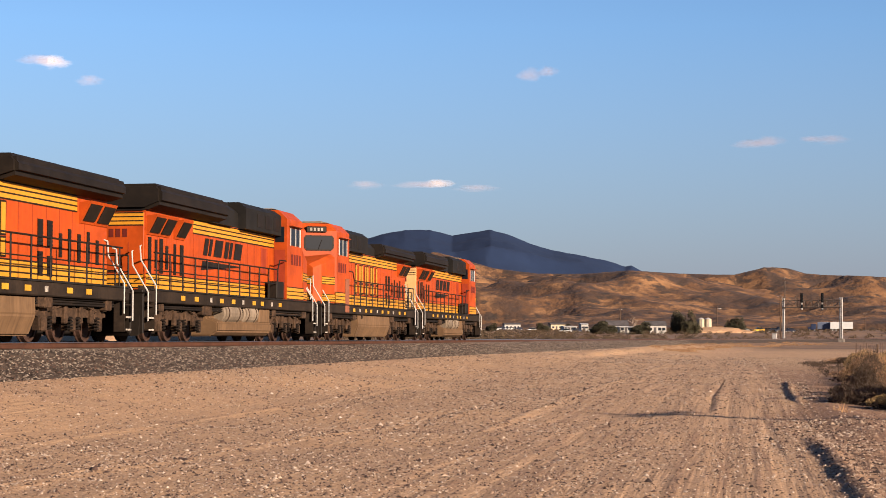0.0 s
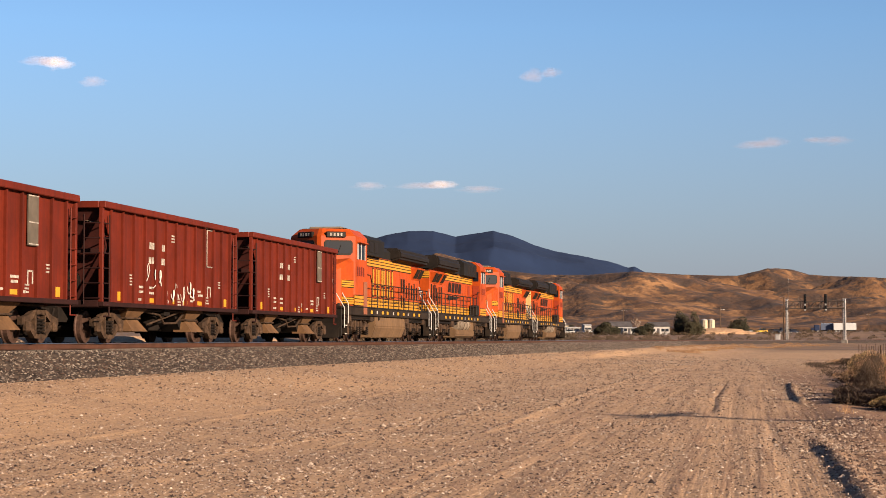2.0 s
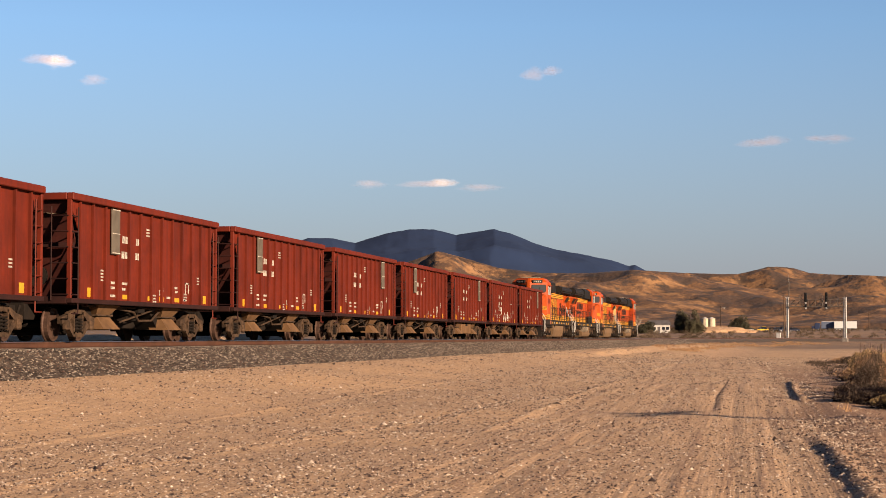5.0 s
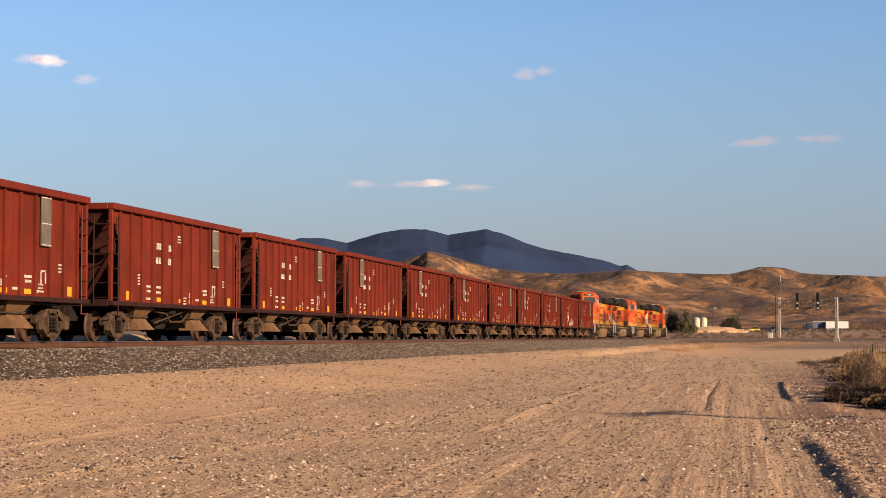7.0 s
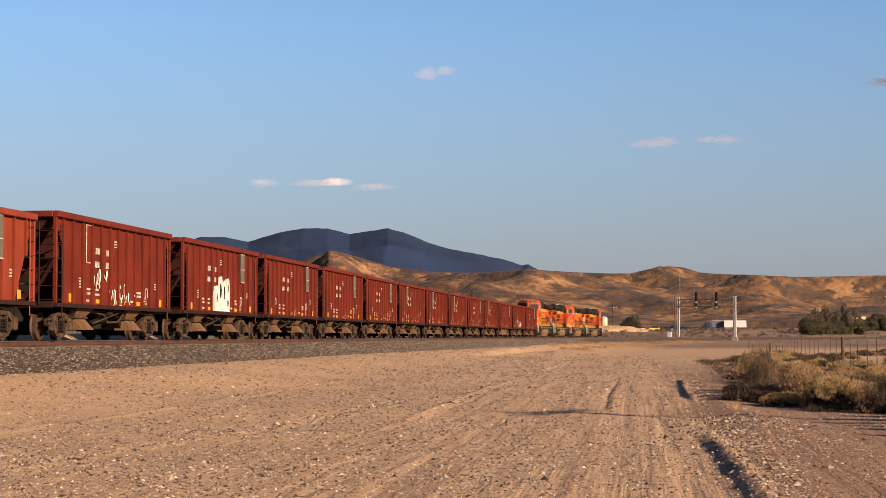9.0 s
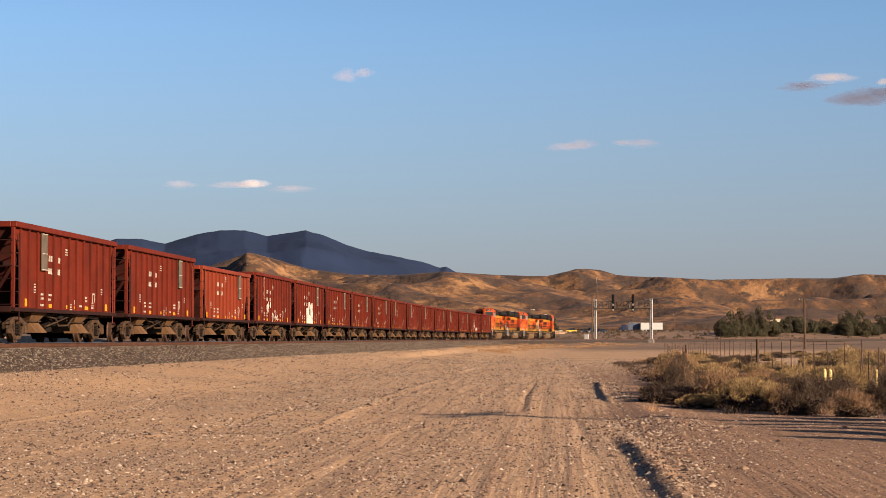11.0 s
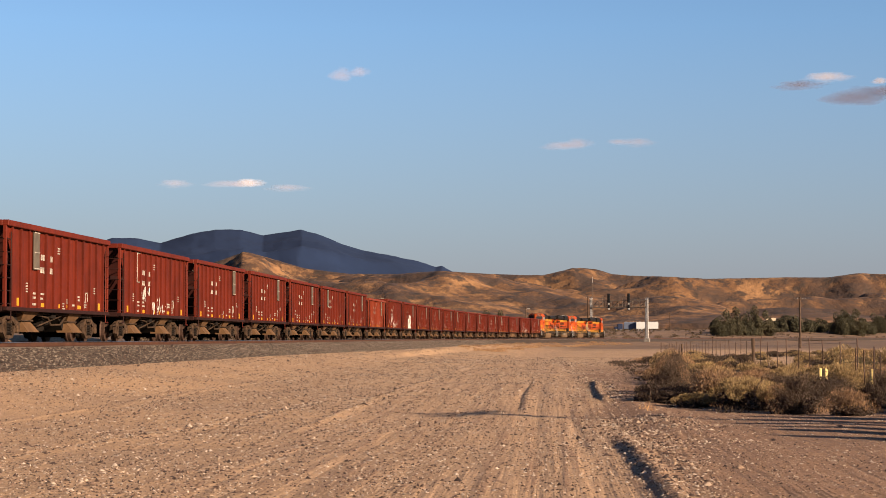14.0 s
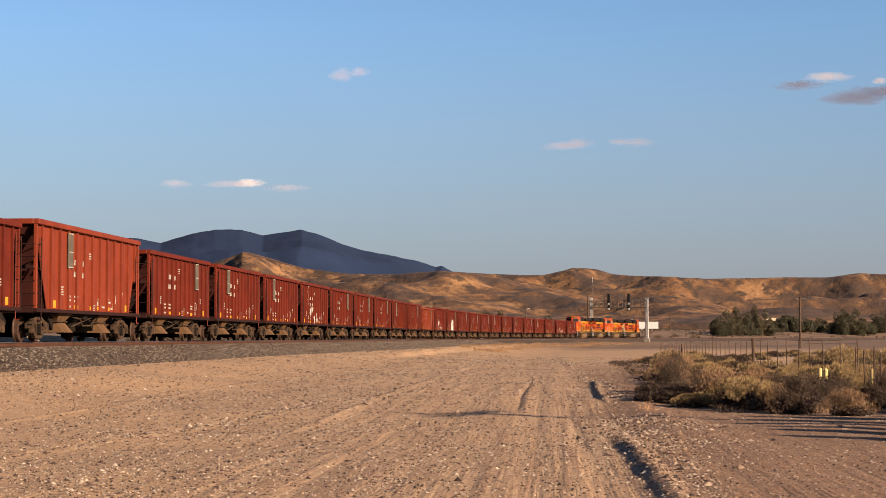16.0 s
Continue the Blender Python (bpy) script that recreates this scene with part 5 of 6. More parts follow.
size = np.clip(rr.lognormal(-4.2, 0.5, len(wx)), 0.008, 0.08)
scatter("windrow_stones", np.stack([wx, wy, ground_height(wx, wy) + size * 0.25], 1), size, M["pebble"], 4, "larger stones along low ridges of dirt", "stones")
# ballast shoulder
n = 62000
s_ = 10 + 290 * rr.uniform(0, 1, n) ** 2
w_ = rr.uniform(1.2, 4.35, n)
bxp, byp, _ = on_track(s_, w_)
bz = np.interp(w_, [1.2, 1.75, 2.1, 4.1, 4.4], [1.12, 1.12, 1.05, 0.42, 0.42])
size = rr.uniform(0.022, 0.05, n) * (0.9 + s_ / 190)
scatter("ballast_stones", np.stack([bxp, byp, bz + 0.01], 1), size, M["stone"], 6, "loose angular ballast stones along the track", "ballast stones")
# ---------------------------------------------------------------- beside the line and far off
M["leaf_dark"] = speckle_material("dark_green_leaves", [(0.045, 0.05, 0.024), (0.065, 0.066, 0.03), (0.028, 0.032, 0.018), (0.085, 0.078, 0.036)])
M["leaf_olive"] = speckle_material("olive_leaves", [(0.08, 0.078, 0.038), (0.105, 0.096, 0.045), (0.055, 0.054, 0.028), (0.135, 0.115, 0.055)])
M["leaf_sage"] = speckle_material("dusty_yellow_green_leaves", [(0.53, 0.355, 0.14), (0.38, 0.255, 0.10), (0.66, 0.455, 0.195), (0.16, 0.107, 0.05)])
M["leaf_dry"] = speckle_material("dry_tan_leaves", [(0.50, 0.29, 0.14), (0.38, 0.21, 0.105), (0.62, 0.38, 0.18), (0.24, 0.13, 0.07)])
M["leaf_scrub"] = speckle_material("dull_scrub_leaves", [(0.13, 0.085, 0.045), (0.10, 0.07, 0.038), (0.17, 0.11, 0.055), (0.07, 0.055, 0.03)])
# dead twigs, darkened further for the shade in and under the scrub
M["leaf_dead_shade"] = speckle_material("shaded_dead_twigs", [(0.075, 0.048, 0.03), (0.05, 0.034, 0.022), (0.10, 0.065, 0.04), (0.035, 0.025, 0.018)])
M["bark"] = material("grey_brown_bark", (0.16, 0.11, 0.075), 0.95, spread=0.3, scale=3, fine=14, bump=0.4)
M["pale_twig"] = material("pale_dry_twigs", (0.36, 0.27, 0.2), 0.95, spread=0.3, scale=3, fine=14, bump=0.2)
M["pole_wood"] = material("weathered_pole_wood", (0.11, 0.07, 0.045), 0.95, spread=0.3, scale=2, fine=12, bump=0.3)
M["galvanised"] = material("galvanised_steel", (0.62, 0.58, 0.54), 0.55, metal=0.2, spread=0.15, scale=1, fine=6, bump=0.05)
M["truss_steel"] = material("weathered_truss_steel", (0.15, 0.115, 0.09), 0.7, spread=0.2, scale=1, fine=6, bump=0.05)
M["lens_black"] = material("flat_black", (0.01, 0.01, 0.011), 0.7, spread=0.2, bump=0.02)
M["white_wall"] = material("white_siding", (0.5, 0.47, 0.43), 0.7, spread=0.1, scale=0.6, fine=5, bump=0.05)
M["tan_wall"] = material("tan_stucco", (0.62, 0.50, 0.34), 0.85, spread=0.12, scale=0.6, fine=5, bump=0.1)
M["grey_roof"] = material("grey_shingle", (0.10, 0.09, 0.09), 0.85, spread=0.25, scale=0.8, fine=6, bump=0.2)
M["white_roof"] = material("white_metal_roof", (0.5, 0.49, 0.47), 0.5, spread=0.1, scale=0.6, fine=5, bump=0.05)
M["post_steel"] = material("rusty_fence_steel", (0.10, 0.06, 0.045), 0.8, spread=0.3, bump=0.1)
M["marker"] = material("pale_yellow_marker", (0.78, 0.58, 0.22), 0.6, spread=0.12, bump=0.02)
M["trailer_grey"] = material("blue_grey_trailer_paint", (0.12, 0.145, 0.21), 0.6, spread=0.12, bump=0.0)
M["trailer_blue"] = material("dark_blue_truck_paint", (0.03, 0.042, 0.09), 0.6, spread=0.12, bump=0.0)
M["tyre"] = material("black_rubber", (0.02, 0.02, 0.02), 0.8, spread=0.2, bump=0.1)
M["car_blue"] = material("dark_blue_car_paint", (0.03, 0.035, 0.06), 0.3, spread=0.1, bump=0.0)
M["car_white"] = material("white_car_paint", (0.7, 0.7, 0.68), 0.35, spread=0.06, bump=0.0)
M["car_yellow"] = material("yellow_machine_paint", (0.7, 0.42, 0.03), 0.45, spread=0.12, bump=0.0)


def spot(bearing, dist, yaw=0.0):
    """A place at dist metres along a bearing, turned by yaw, and the ground there."""
    a = math.atan((bearing - 784) / 3200) + radians(yaw)
    x, y = dist * math.sin(a), dist * math.cos(a)
    return Vector((x, y, float(ground_height(np.array([x]), np.array([y]))[0]))), -a


def past_track(bearing, yaw, gap):
    """The distance along a bearing at which the ground lies gap metres beyond the railway."""
    a = math.atan((bearing - 784) / 3200) + radians(yaw)
    d = np.arange(330, 1250, 4.0)
    w = track_side(d * math.sin(a), d * math.cos(a))
    return float(d[np.argmax(w < -gap)])


def leaves(name, centres, count, size, spread, mat, parent, seed, flat=0.6, label="", slender=False):
    """Many small bent leaf clusters about the given centres (x, y, z, radius)."""
    rr = np.random.RandomState(seed)
    c = np.array(centres, float)
    weight = c[:, 3] ** 2
    i = rr.choice(len(c), count, p=weight / weight.sum())
    d = rr.normal(size=(count, 3))
    d /= np.linalg.norm(d, axis=1)[:, None]
    p = c[i, :3] + d * (c[i, 3] * rr.uniform(0.55, 1.0, count) ** spread)[:, None] * np.array([1, 1, flat])
    a = rr.normal(size=(count, 3)) * (0.6 if slender else 1.0) + (d * 0.9 + np.array([0, 0, 1.3]) if slender else 0)
    a /= np.linalg.norm(a, axis=1)[:, None]
    b = np.cross(a, rr.normal(size=(count, 3)))
    b /= np.linalg.norm(b, axis=1)[:, None]
    s = (size * rr.uniform(0.5, 1.3, count))[:, None]
    wide = 0.16 if slender else 0.55
    tri = np.stack([p + a * s, p - a * s * 0.6 + b * s * wide, p - a * s * 0.6 - b * s * wide], 1).reshape(-1, 3)
    me = bpy.data.meshes.new(name)
    me.from_pydata(tri.tolist(), [], (np.arange(count)[:, None] * 3 + np.arange(3)).tolist())
    me.materials.append(mat)
    ob = new(name, me)
    ob.parent = parent
    tagged(ob, label, kind="stuff")
    return ob


def tree(height, width, seed, mat, label, bare=False, count=14000, leaf=0.2):
    """Trunk, limbs and an uneven crown."""
    rnd = random.Random(seed)
    t = tagged(new("tree"), label, "tree", "trees of the settlement")
    bm = bmesh.new()
    tips = []

    def limb(p, d, r, length, depth):
        q = p + d * length
        bmesh.ops.create_cone(bm, cap_ends=True, segments=6, radius1=r, radius2=r * 0.65, depth=length,
                              matrix=Matrix.Translation((p + q) / 2) @ d.to_track_quat("Z", "Y").to_matrix().to_4x4())
        if depth == 0:
            tips.append(q)
            return
        for _ in range(3 if depth > 1 else 2 + bare):
            e = (d + Vector((rnd.uniform(-1, 1) * width / height * 1.3, rnd.uniform(-1, 1) * width / height * 1.3, rnd.uniform(0.0, 0.7)))).normalized()
            limb(q, e, r * 0.62, length * rnd.uniform(0.6, 0.85), depth - 1)
    limb(Vector((0, 0, -0.1)), Vector((0, 0, 1)), height * 0.035, height * 0.28, 4 if bare else 3)
    part("trunk", bm, M["pale_twig"] if bare else M["bark"], t)
    if not bare:
        centres = []
        for k in range(9):      # rounded masses of foliage down to near the ground
            a, u = rnd.uniform(0, 2 * math.pi), rnd.uniform(0.02, 1) ** 0.5
            r = width * rnd.uniform(0.16, 0.25)
            top = max(height * (1 - 0.5 * u * u) * rnd.uniform(0.7, 1.0), r * 1.5)
            cx, cy = math.cos(a) * u * (width / 2 - r * 0.8), math.sin(a) * u * (width / 2 - r * 0.8)
            for j in range(7):
                f = rnd.uniform(0, 1)
                centres.append((cx + rnd.uniform(-0.6, 0.6) * r, cy + rnd.uniform(-0.6, 0.6) * r, r * 0.4 + max(0.1, top - r * 1.1) * f, r * rnd.uniform(0.5, 0.85)))
        leaves("crown", centres, count, leaf, 0.6, mat, t, seed, 0.85)
    return t


TREE_KINDS = [tree(8, 9, 1, M["leaf_dark"], "dense dark green desert tree"), tree(9, 7, 2, M["leaf_olive"], "olive green spreading tree by the houses"),
              tree(5, 6.5, 3, M["leaf_dark"], "low rounded dark green tree"), tree(7, 6, 4, M["pale_twig"], "bare pale leafless tree", bare=True)]
# bearing, yaw of the view, distance, kind, height, width
GROVE = [(1068, 0, 560, 2, 4.3, 7.8), (1134, 0, 560, 2, 3.9, 7.5), (1123, 0, 640, 3, 6.0, 6.0), (1198, 0, 570, 0, 7.6, 7.5), (1222, 0, 565, 1, 7.2, 6.5), (1303, 0, 640, 0, 6.0, 9.5),
         (1268, 5.97, 520, 0, 5.0, 6.5), (1284, 5.97, 525, 1, 6.0, 6.5), (1302, 5.97, 530, 1, 6.6, 7.5), (1318, 5.97, 528, 0, 6.0, 6.5), (1334, 5.97, 525, 1, 6.8, 6.5), (1354, 5.97, 520, 1, 5.8, 6.0),
         (1372, 5.97, 560, 2, 3.8, 8), (1392, 5.97, 565, 2, 4.6, 9), (1412, 5.97, 560, 2, 4.4, 9), (1430, 5.97, 562, 0, 3.6, 8), (1448, 5.97, 560, 1, 3.4, 6.5), (1462, 5.97, 565, 2, 3.0, 7),
         (1484, 5.97, 525, 0, 5.6, 6.0), (1496, 5.97, 528, 0, 6.3, 6.5), (1514, 5.97, 520, 1, 5.9, 7.0), (1532, 5.97, 530, 2, 4.2, 6.5), (1552, 5.97, 540, 0, 5.0, 6.5), (1574, 5.97, 540, 1, 5.2, 7), (1600, 5.97, 540, 0, 5.5, 7),
         (960, 0, 780, 2, 4, 7), (1005, 0, 760, 2, 3.5, 6), (870, 0, 820, 2, 4, 6)]
used = set()
for k, (b_, yw, dist, kind, h, w) in enumerate(GROVE):
    if yw > 0:      # this grove stands past the curve of the line
        d2 = past_track(b_, yw, 30) + (dist - 520)
        dist, h, w = d2, 1.18 * h * d2 / dist, w * d2 / dist
    p, a = spot(b_, dist, yw)
    src = TREE_KINDS[kind]
    base_h, base_w = ((8, 9), (9, 7), (5, 6.5), (7, 6))[kind]
    if kind in used:
        ob = copy_thing(src, Matrix.Translation(p))
    else:
        ob, _ = src, used.add(kind)
    ob.matrix_basis = Matrix.Translation(p) @ Matrix.Rotation(k * 1.7, 4, "Z") @ Matrix.Diagonal((w / base_w, w / base_w, 1.2 * h / base_h, 1))


def house(w, d, h, roof_h, wall, roof, label, p, turn):
    """A low house: walls, gabled roof with eaves, door and windows."""
    hs = tagged(new("house"), label, "house", "houses of the settlement")
    bx("wall", wall, hs, (0, 0, h / 2 - 0.2), (w, d, h + 0.4))
    bm = bmesh.new()
    prism(bm, [(-d / 2 - 0.4, h), (d / 2 + 0.4, h), (d / 2 + 0.4, h + 0.12), (0, h + roof_h), (-d / 2 - 0.4, h + 0.12)], -w / 2 - 0.3, w / 2 + 0.3, "x")
    part("roof", bm, roof, hs)
    bx("door", M["grey_roof"], hs, (-w * 0.1, -d / 2 - 0.02, 1.0), (0.9, 0.06, 2.0))
    for x in (-w * 0.35, w * 0.15, w * 0.36):
        win = bx("window", M["white_wall"], hs, (x, -d / 2 - 0.02, 1.45), (1.3, 0.06, 1.1))
        bx("pane", M["glass"], win, (x, -d / 2 - 0.055, 1.45), (1.1, 0.03, 0.9))
    hs.matrix_basis = Matrix.Translation(p) @ Matrix.Rotation(turn, 4, "Z")
    return hs


for b_, yw, dist, w, h, rh, wall, roof, label in ((1090, 0, 610, 7.0, 2.6, 1.7, "white_wall", "grey_roof", "white house with dark roof among trees"),
                                                  (1106, 0, 600, 5.0, 2.0, 0.3, "white_wall", "white_roof", "long white mobile home with pale roof"),
                                                  (1158, 0, 590, 6.2, 2.6, 1.5, "white_wall", "grey_roof", "white house with dark gabled roof"),
                                                  (1006, 0, 700, 5.0, 2.2, 0.3, "white_wall", "white_roof", "small white trailer home"), (1032, 0, 900, 3.4, 3.0, 0.6, "white_wall", "white_roof", "small white metal shed on the plain"),
                                                  (1215, 5.97, 1250, 6, 2.6, 1.0, "tan_wall", "grey_roof", "distant tan house with dark roof"), (1246, 5.97, 1250, 4.5, 2.2, 0.3, "white_wall", "white_roof", "distant white trailer home"),
                                                  (1363, 5.97, 860, 4.5, 3.5, 2.2, "tan_wall", "tan_wall", "pale gabled house behind trees"), (985, 0, 980, 8, 3, 1.0, "tan_wall", "grey_roof", "low tan house on the plain"),
                                                  (905, 0, 1100, 10, 3, 1.0, "white_wall", "grey_roof", "low white house on the plain"), (1500, 5.97, 1300, 8, 3, 1, "tan_wall", "grey_roof", "distant tan house below the hills")):
    p, a = spot(b_, dist, yw)
    house(w, 5.5, h, rh, M[wall], M[roof], label, p, a + 0.25)

for b_ in (1240, 1252):
    p, a = spot(b_, 640)
    tk = tagged(new("water_tank"), "tan cylindrical water tank on the plain", "water tank", "pair of tanks")
    bm = bmesh.new()
    rod(bm, (0, 0, -0.3), (0, 0, 3.6), 1.25, 20)
    part("shell", bm, M["tan_wall"], tk)
    bm = bmesh.new()
    bmesh.ops.create_cone(bm, cap_ends=True, segments=20, radius1=1.3, radius2=0.15, depth=0.5, matrix=Matrix.Translation((0, 0, 3.85)))
    part("lid", bm, M["white_wall"], tk)
    bm = bmesh.new()
    pipe(bm, [(0, -1.3, 0), (0, -1.3, 3.6)], 0.06)
    part("pipe", bm, M["galvanised"], tk)
    tk.matrix_basis = Matrix.Translation(p + Vector((0, 0, 1.2)))
p, a = spot(1262, 625)
bm = bmesh.new()
bmesh.ops.create_uvsphere(bm, u_segments=28, v_segments=12, radius=1.0)
for v in bm.verts:
    v.co *= 1 + 0.2 * (noise.noise(v.co * 2.1) + noise.noise(v.co * 5))
mound = tagged(mesh_object("dirt_mound", bm, M["sand"], smooth=True), "tan heap of dirt by the tanks", "mound")
mound.matrix_basis = Matrix.Translation(p) @ Matrix.Diagonal((13, 7, 2.0, 1))


def road_wheel(parent, x, y, r=0.45, w=0.28):
    bm = bmesh.new()
    rod(bm, (x - w / 2, y, r), (x + w / 2, y, r), r, 14)
    ob = part("wheel", bm, M["tyre"], parent)
    bm = bmesh.new()
    rod(bm, (x - w / 2 - 0.01, y, r), (x + w / 2 + 0.01, y, r), r * 0.55, 10)
    part("rim", bm, M["galvanised"], ob)


def semi_trailer(length, mat, label, p, turn, cab=False):
    t = tagged(new("semi_trailer"), label, "trailer", "parked trailers")
    bx("box", mat, t, (0, 0, 2.35), (2.55, length, 2.85), 0.04)
    bx("roof", M["car_white"], t, (0, 0, 3.82), (2.5, length - 0.1, 0.1), 0.02)
    bx("chassis", M["lens_black"], t, (0, 0, 0.82), (1.0, length - 0.4, 0.25))
    for y in (-length / 2 + 1.0, -length / 2 + 2.3):
        for x in (-1.1, 1.1):
            road_wheel(t, x, y, 0.5)
    for x in (-0.8, 0.8):
        bx("landing_leg", M["galvanised"], t, (x, length / 2 - 2.5, 0.55), (0.12, 0.12, 1.1))
    if cab:
        bx("tractor_cab", M["trailer_blue"], t, (0, length / 2 + 1.6, 1.9), (2.4, 2.2, 2.6), 0.2)
        bx("windscreen", M["glass"], t, (0, length / 2 + 2.71, 2.5), (2.0, 0.04, 0.8))
        bx("bonnet", M["trailer_blue"], t, (0, length / 2 + 3.3, 1.3), (2.0, 1.4, 1.2), 0.2)
        for x in (-1.0, 1.0):
            road_wheel(t, x, length / 2 + 3.2, 0.5)
            road_wheel(t, x, length / 2 + 1.2, 0.5)
    t.matrix_basis = Matrix.Translation(p) @ Matrix.Rotation(turn, 4, "Z")


p, a = spot(1488, 770)
semi_trailer(9.2, M["car_white"], "white box trailer parked beside the highway", p, a - math.pi / 2)
p, a = spot(1456.5, 772)
semi_trailer(5.2, M["trailer_grey"], "blue grey box trailer with a white top", p, a + math.pi / 2, True)


def vehicle(mat, label, p, turn, tall=0.0):
    """A parked car or pick-up."""
    c = tagged(new("parked_car"), label, "car", "parked vehicles")
    bm = bmesh.new()
    prism(bm, [(-2.2, 0.35), (2.2, 0.35), (2.25, 0.8), (1.3, 0.95), (-2.2, 0.95)], -0.9, 0.9, "x")
    part("body", bm, mat, c)
    bm = bmesh.new()
    prism(bm, [(-1.6, 0.95), (1.0, 0.95), (0.45, 1.5 + tall), (-1.3, 1.5 + tall)], -0.78, 0.78, "x")
    part("cabin", bm, M["glass"], c)
    bx("roof", mat, c, (0, -0.45, 1.52 + tall), (1.45, 1.7, 0.05), 0.02)
    for x in (-0.85, 0.85):
        for y in (-1.35, 1.4):
            road_wheel(c, x, y, 0.34, 0.22)
    c.matrix_basis = Matrix.Translation(p) @ Matrix.Rotation(turn, 4, "Z")


for k, (b_, dist, mat, label) in enumerate(((1356, 700, "car_blue", "dark parked car on the plain"), (1366, 700, "car_blue", "dark parked car on the plain"), (1377, 700, "car_blue", "dark parked pick-up on the plain"),
                                            (1387, 700, "car_blue", "dark parked car on the plain"), (1341, 690, "car_yellow", "yellow machine parked near the trees"), (1316, 720, "car_white", "white car parked by the trees"),
                                            (1000, 640, "car_white", "white car parked near the houses"), (1060, 640, "car_blue", "dark car parked near the houses"), (940, 800, "car_white", "white pick-up on the plain"),
                                            (880, 930, "car_white", "white car in a row on the plain"), (889, 935, "car_blue", "dark car in a row on the plain"), (898, 930, "car_white", "white car in a row on the plain"),
                                            (908, 940, "car_white", "white pick-up in a row on the plain"), (917, 935, "car_blue", "dark car in a row on the plain"), (1018, 690, "car_blue", "dark car parked near the houses"),
                                            (1046, 700, "car_white", "white car parked near the houses"), (1396, 705, "car_blue", "dark parked car on the plain"))):
    p, a = spot(b_, dist)
    vehicle(M[mat], label, p, a + math.pi / 2 + (k % 3) * 0.3, 0.3 if k in (2, 4) else 0.0)


# ---------------------------------------------------------------- poles, mast, signal bridge
def utility_pole(h, p, turn, arms=1, lamp=False, label="weathered wooden utility pole with crossarm"):
    u = tagged(new("utility_pole"), label, "utility pole", "utility poles")
    bm = bmesh.new()
    bmesh.ops.create_cone(bm, cap_ends=True, segments=10, radius1=0.2, radius2=0.14, depth=h + 0.6, matrix=Matrix.Translation((0, 0, h / 2 - 0.3)))
    part("pole", bm, M["pole_wood"], u)
    for k in range(arms):
        bx("crossarm", M["pole_wood"], u, (0, -0.16, h - 0.4 - 0.9 * k), (2.2, 0.1, 0.12))
        for x in (-1.0, -0.5, 0.5, 1.0):
            bm = bmesh.new()
            rod(bm, (x, -0.16, h - 0.34 - 0.9 * k), (x, -0.16, h - 0.18 - 0.9 * k), 0.05, 8)
            part("insulator", bm, M["galvanised"], u)
    if lamp:
        bm = bmesh.new()
        pipe(bm, [(0, 0, h - 1.0), (0.9, 0, h - 0.7), (1.3, 0, h - 0.75)], 0.05)
        part("lamp_arm", bm, M["galvanised"], u)
        bx("lamp_head", M["white_wall"], u, (1.4, 0, h - 0.8), (0.6, 0.3, 0.25), 0.05)
    u.matrix_basis = Matrix.Translation(p) @ Matrix.Rotation(turn, 4, "Z")


for b_, yw, dist, h, arms, lamp in ((1097, 0, 700, 9, 1, False), (1268, 0, 680, 9.5, 0, True), (1380, 0, 520, 12.5, 1, False), (1415, 5.97, 330, 9.2, 1, False), (1185, 5.97, 1000, 9, 1, False), (1290, 5.97, 900, 9, 1, False)):
    p, a = spot(b_, dist, yw)
    utility_pole(h, p, a + 0.4, arms, lamp)
utility_pole(9.0, Vector((23.6, 17.4, 0)), 0.9)
utility_pole(9.0, Vector((31.9, 60.0, 0)), 0.9)

p, a = spot(1388.5, 520)
mast = tagged(new("radio_mast"), "tall thin grey lattice radio mast", "mast")
bm = bmesh.new()
legs = [(0.22 * math.cos(k * 2.094), 0.22 * math.sin(k * 2.094)) for k in range(3)]
for lx, ly in legs:
    rod(bm, (lx, ly, -0.2), (lx, ly, 16.5), 0.03)
for i in range(27):
    for k in range(3):
        (ax, ay), (bx2, by2) = legs[k], legs[(k + 1) % 3]
        rod(bm, (ax, ay, i * 0.6), (bx2, by2, i * 0.6 + 0.6), 0.025, 4)
part("lattice", bm, M["truss_steel"], mast)
bm = bmesh.new()
rod(bm, (0, 0, 16.4), (0, 0, 18.2), 0.03)
part("antenna", bm, M["galvanised"], mast)
mast.matrix_basis = Matrix.Translation(p)


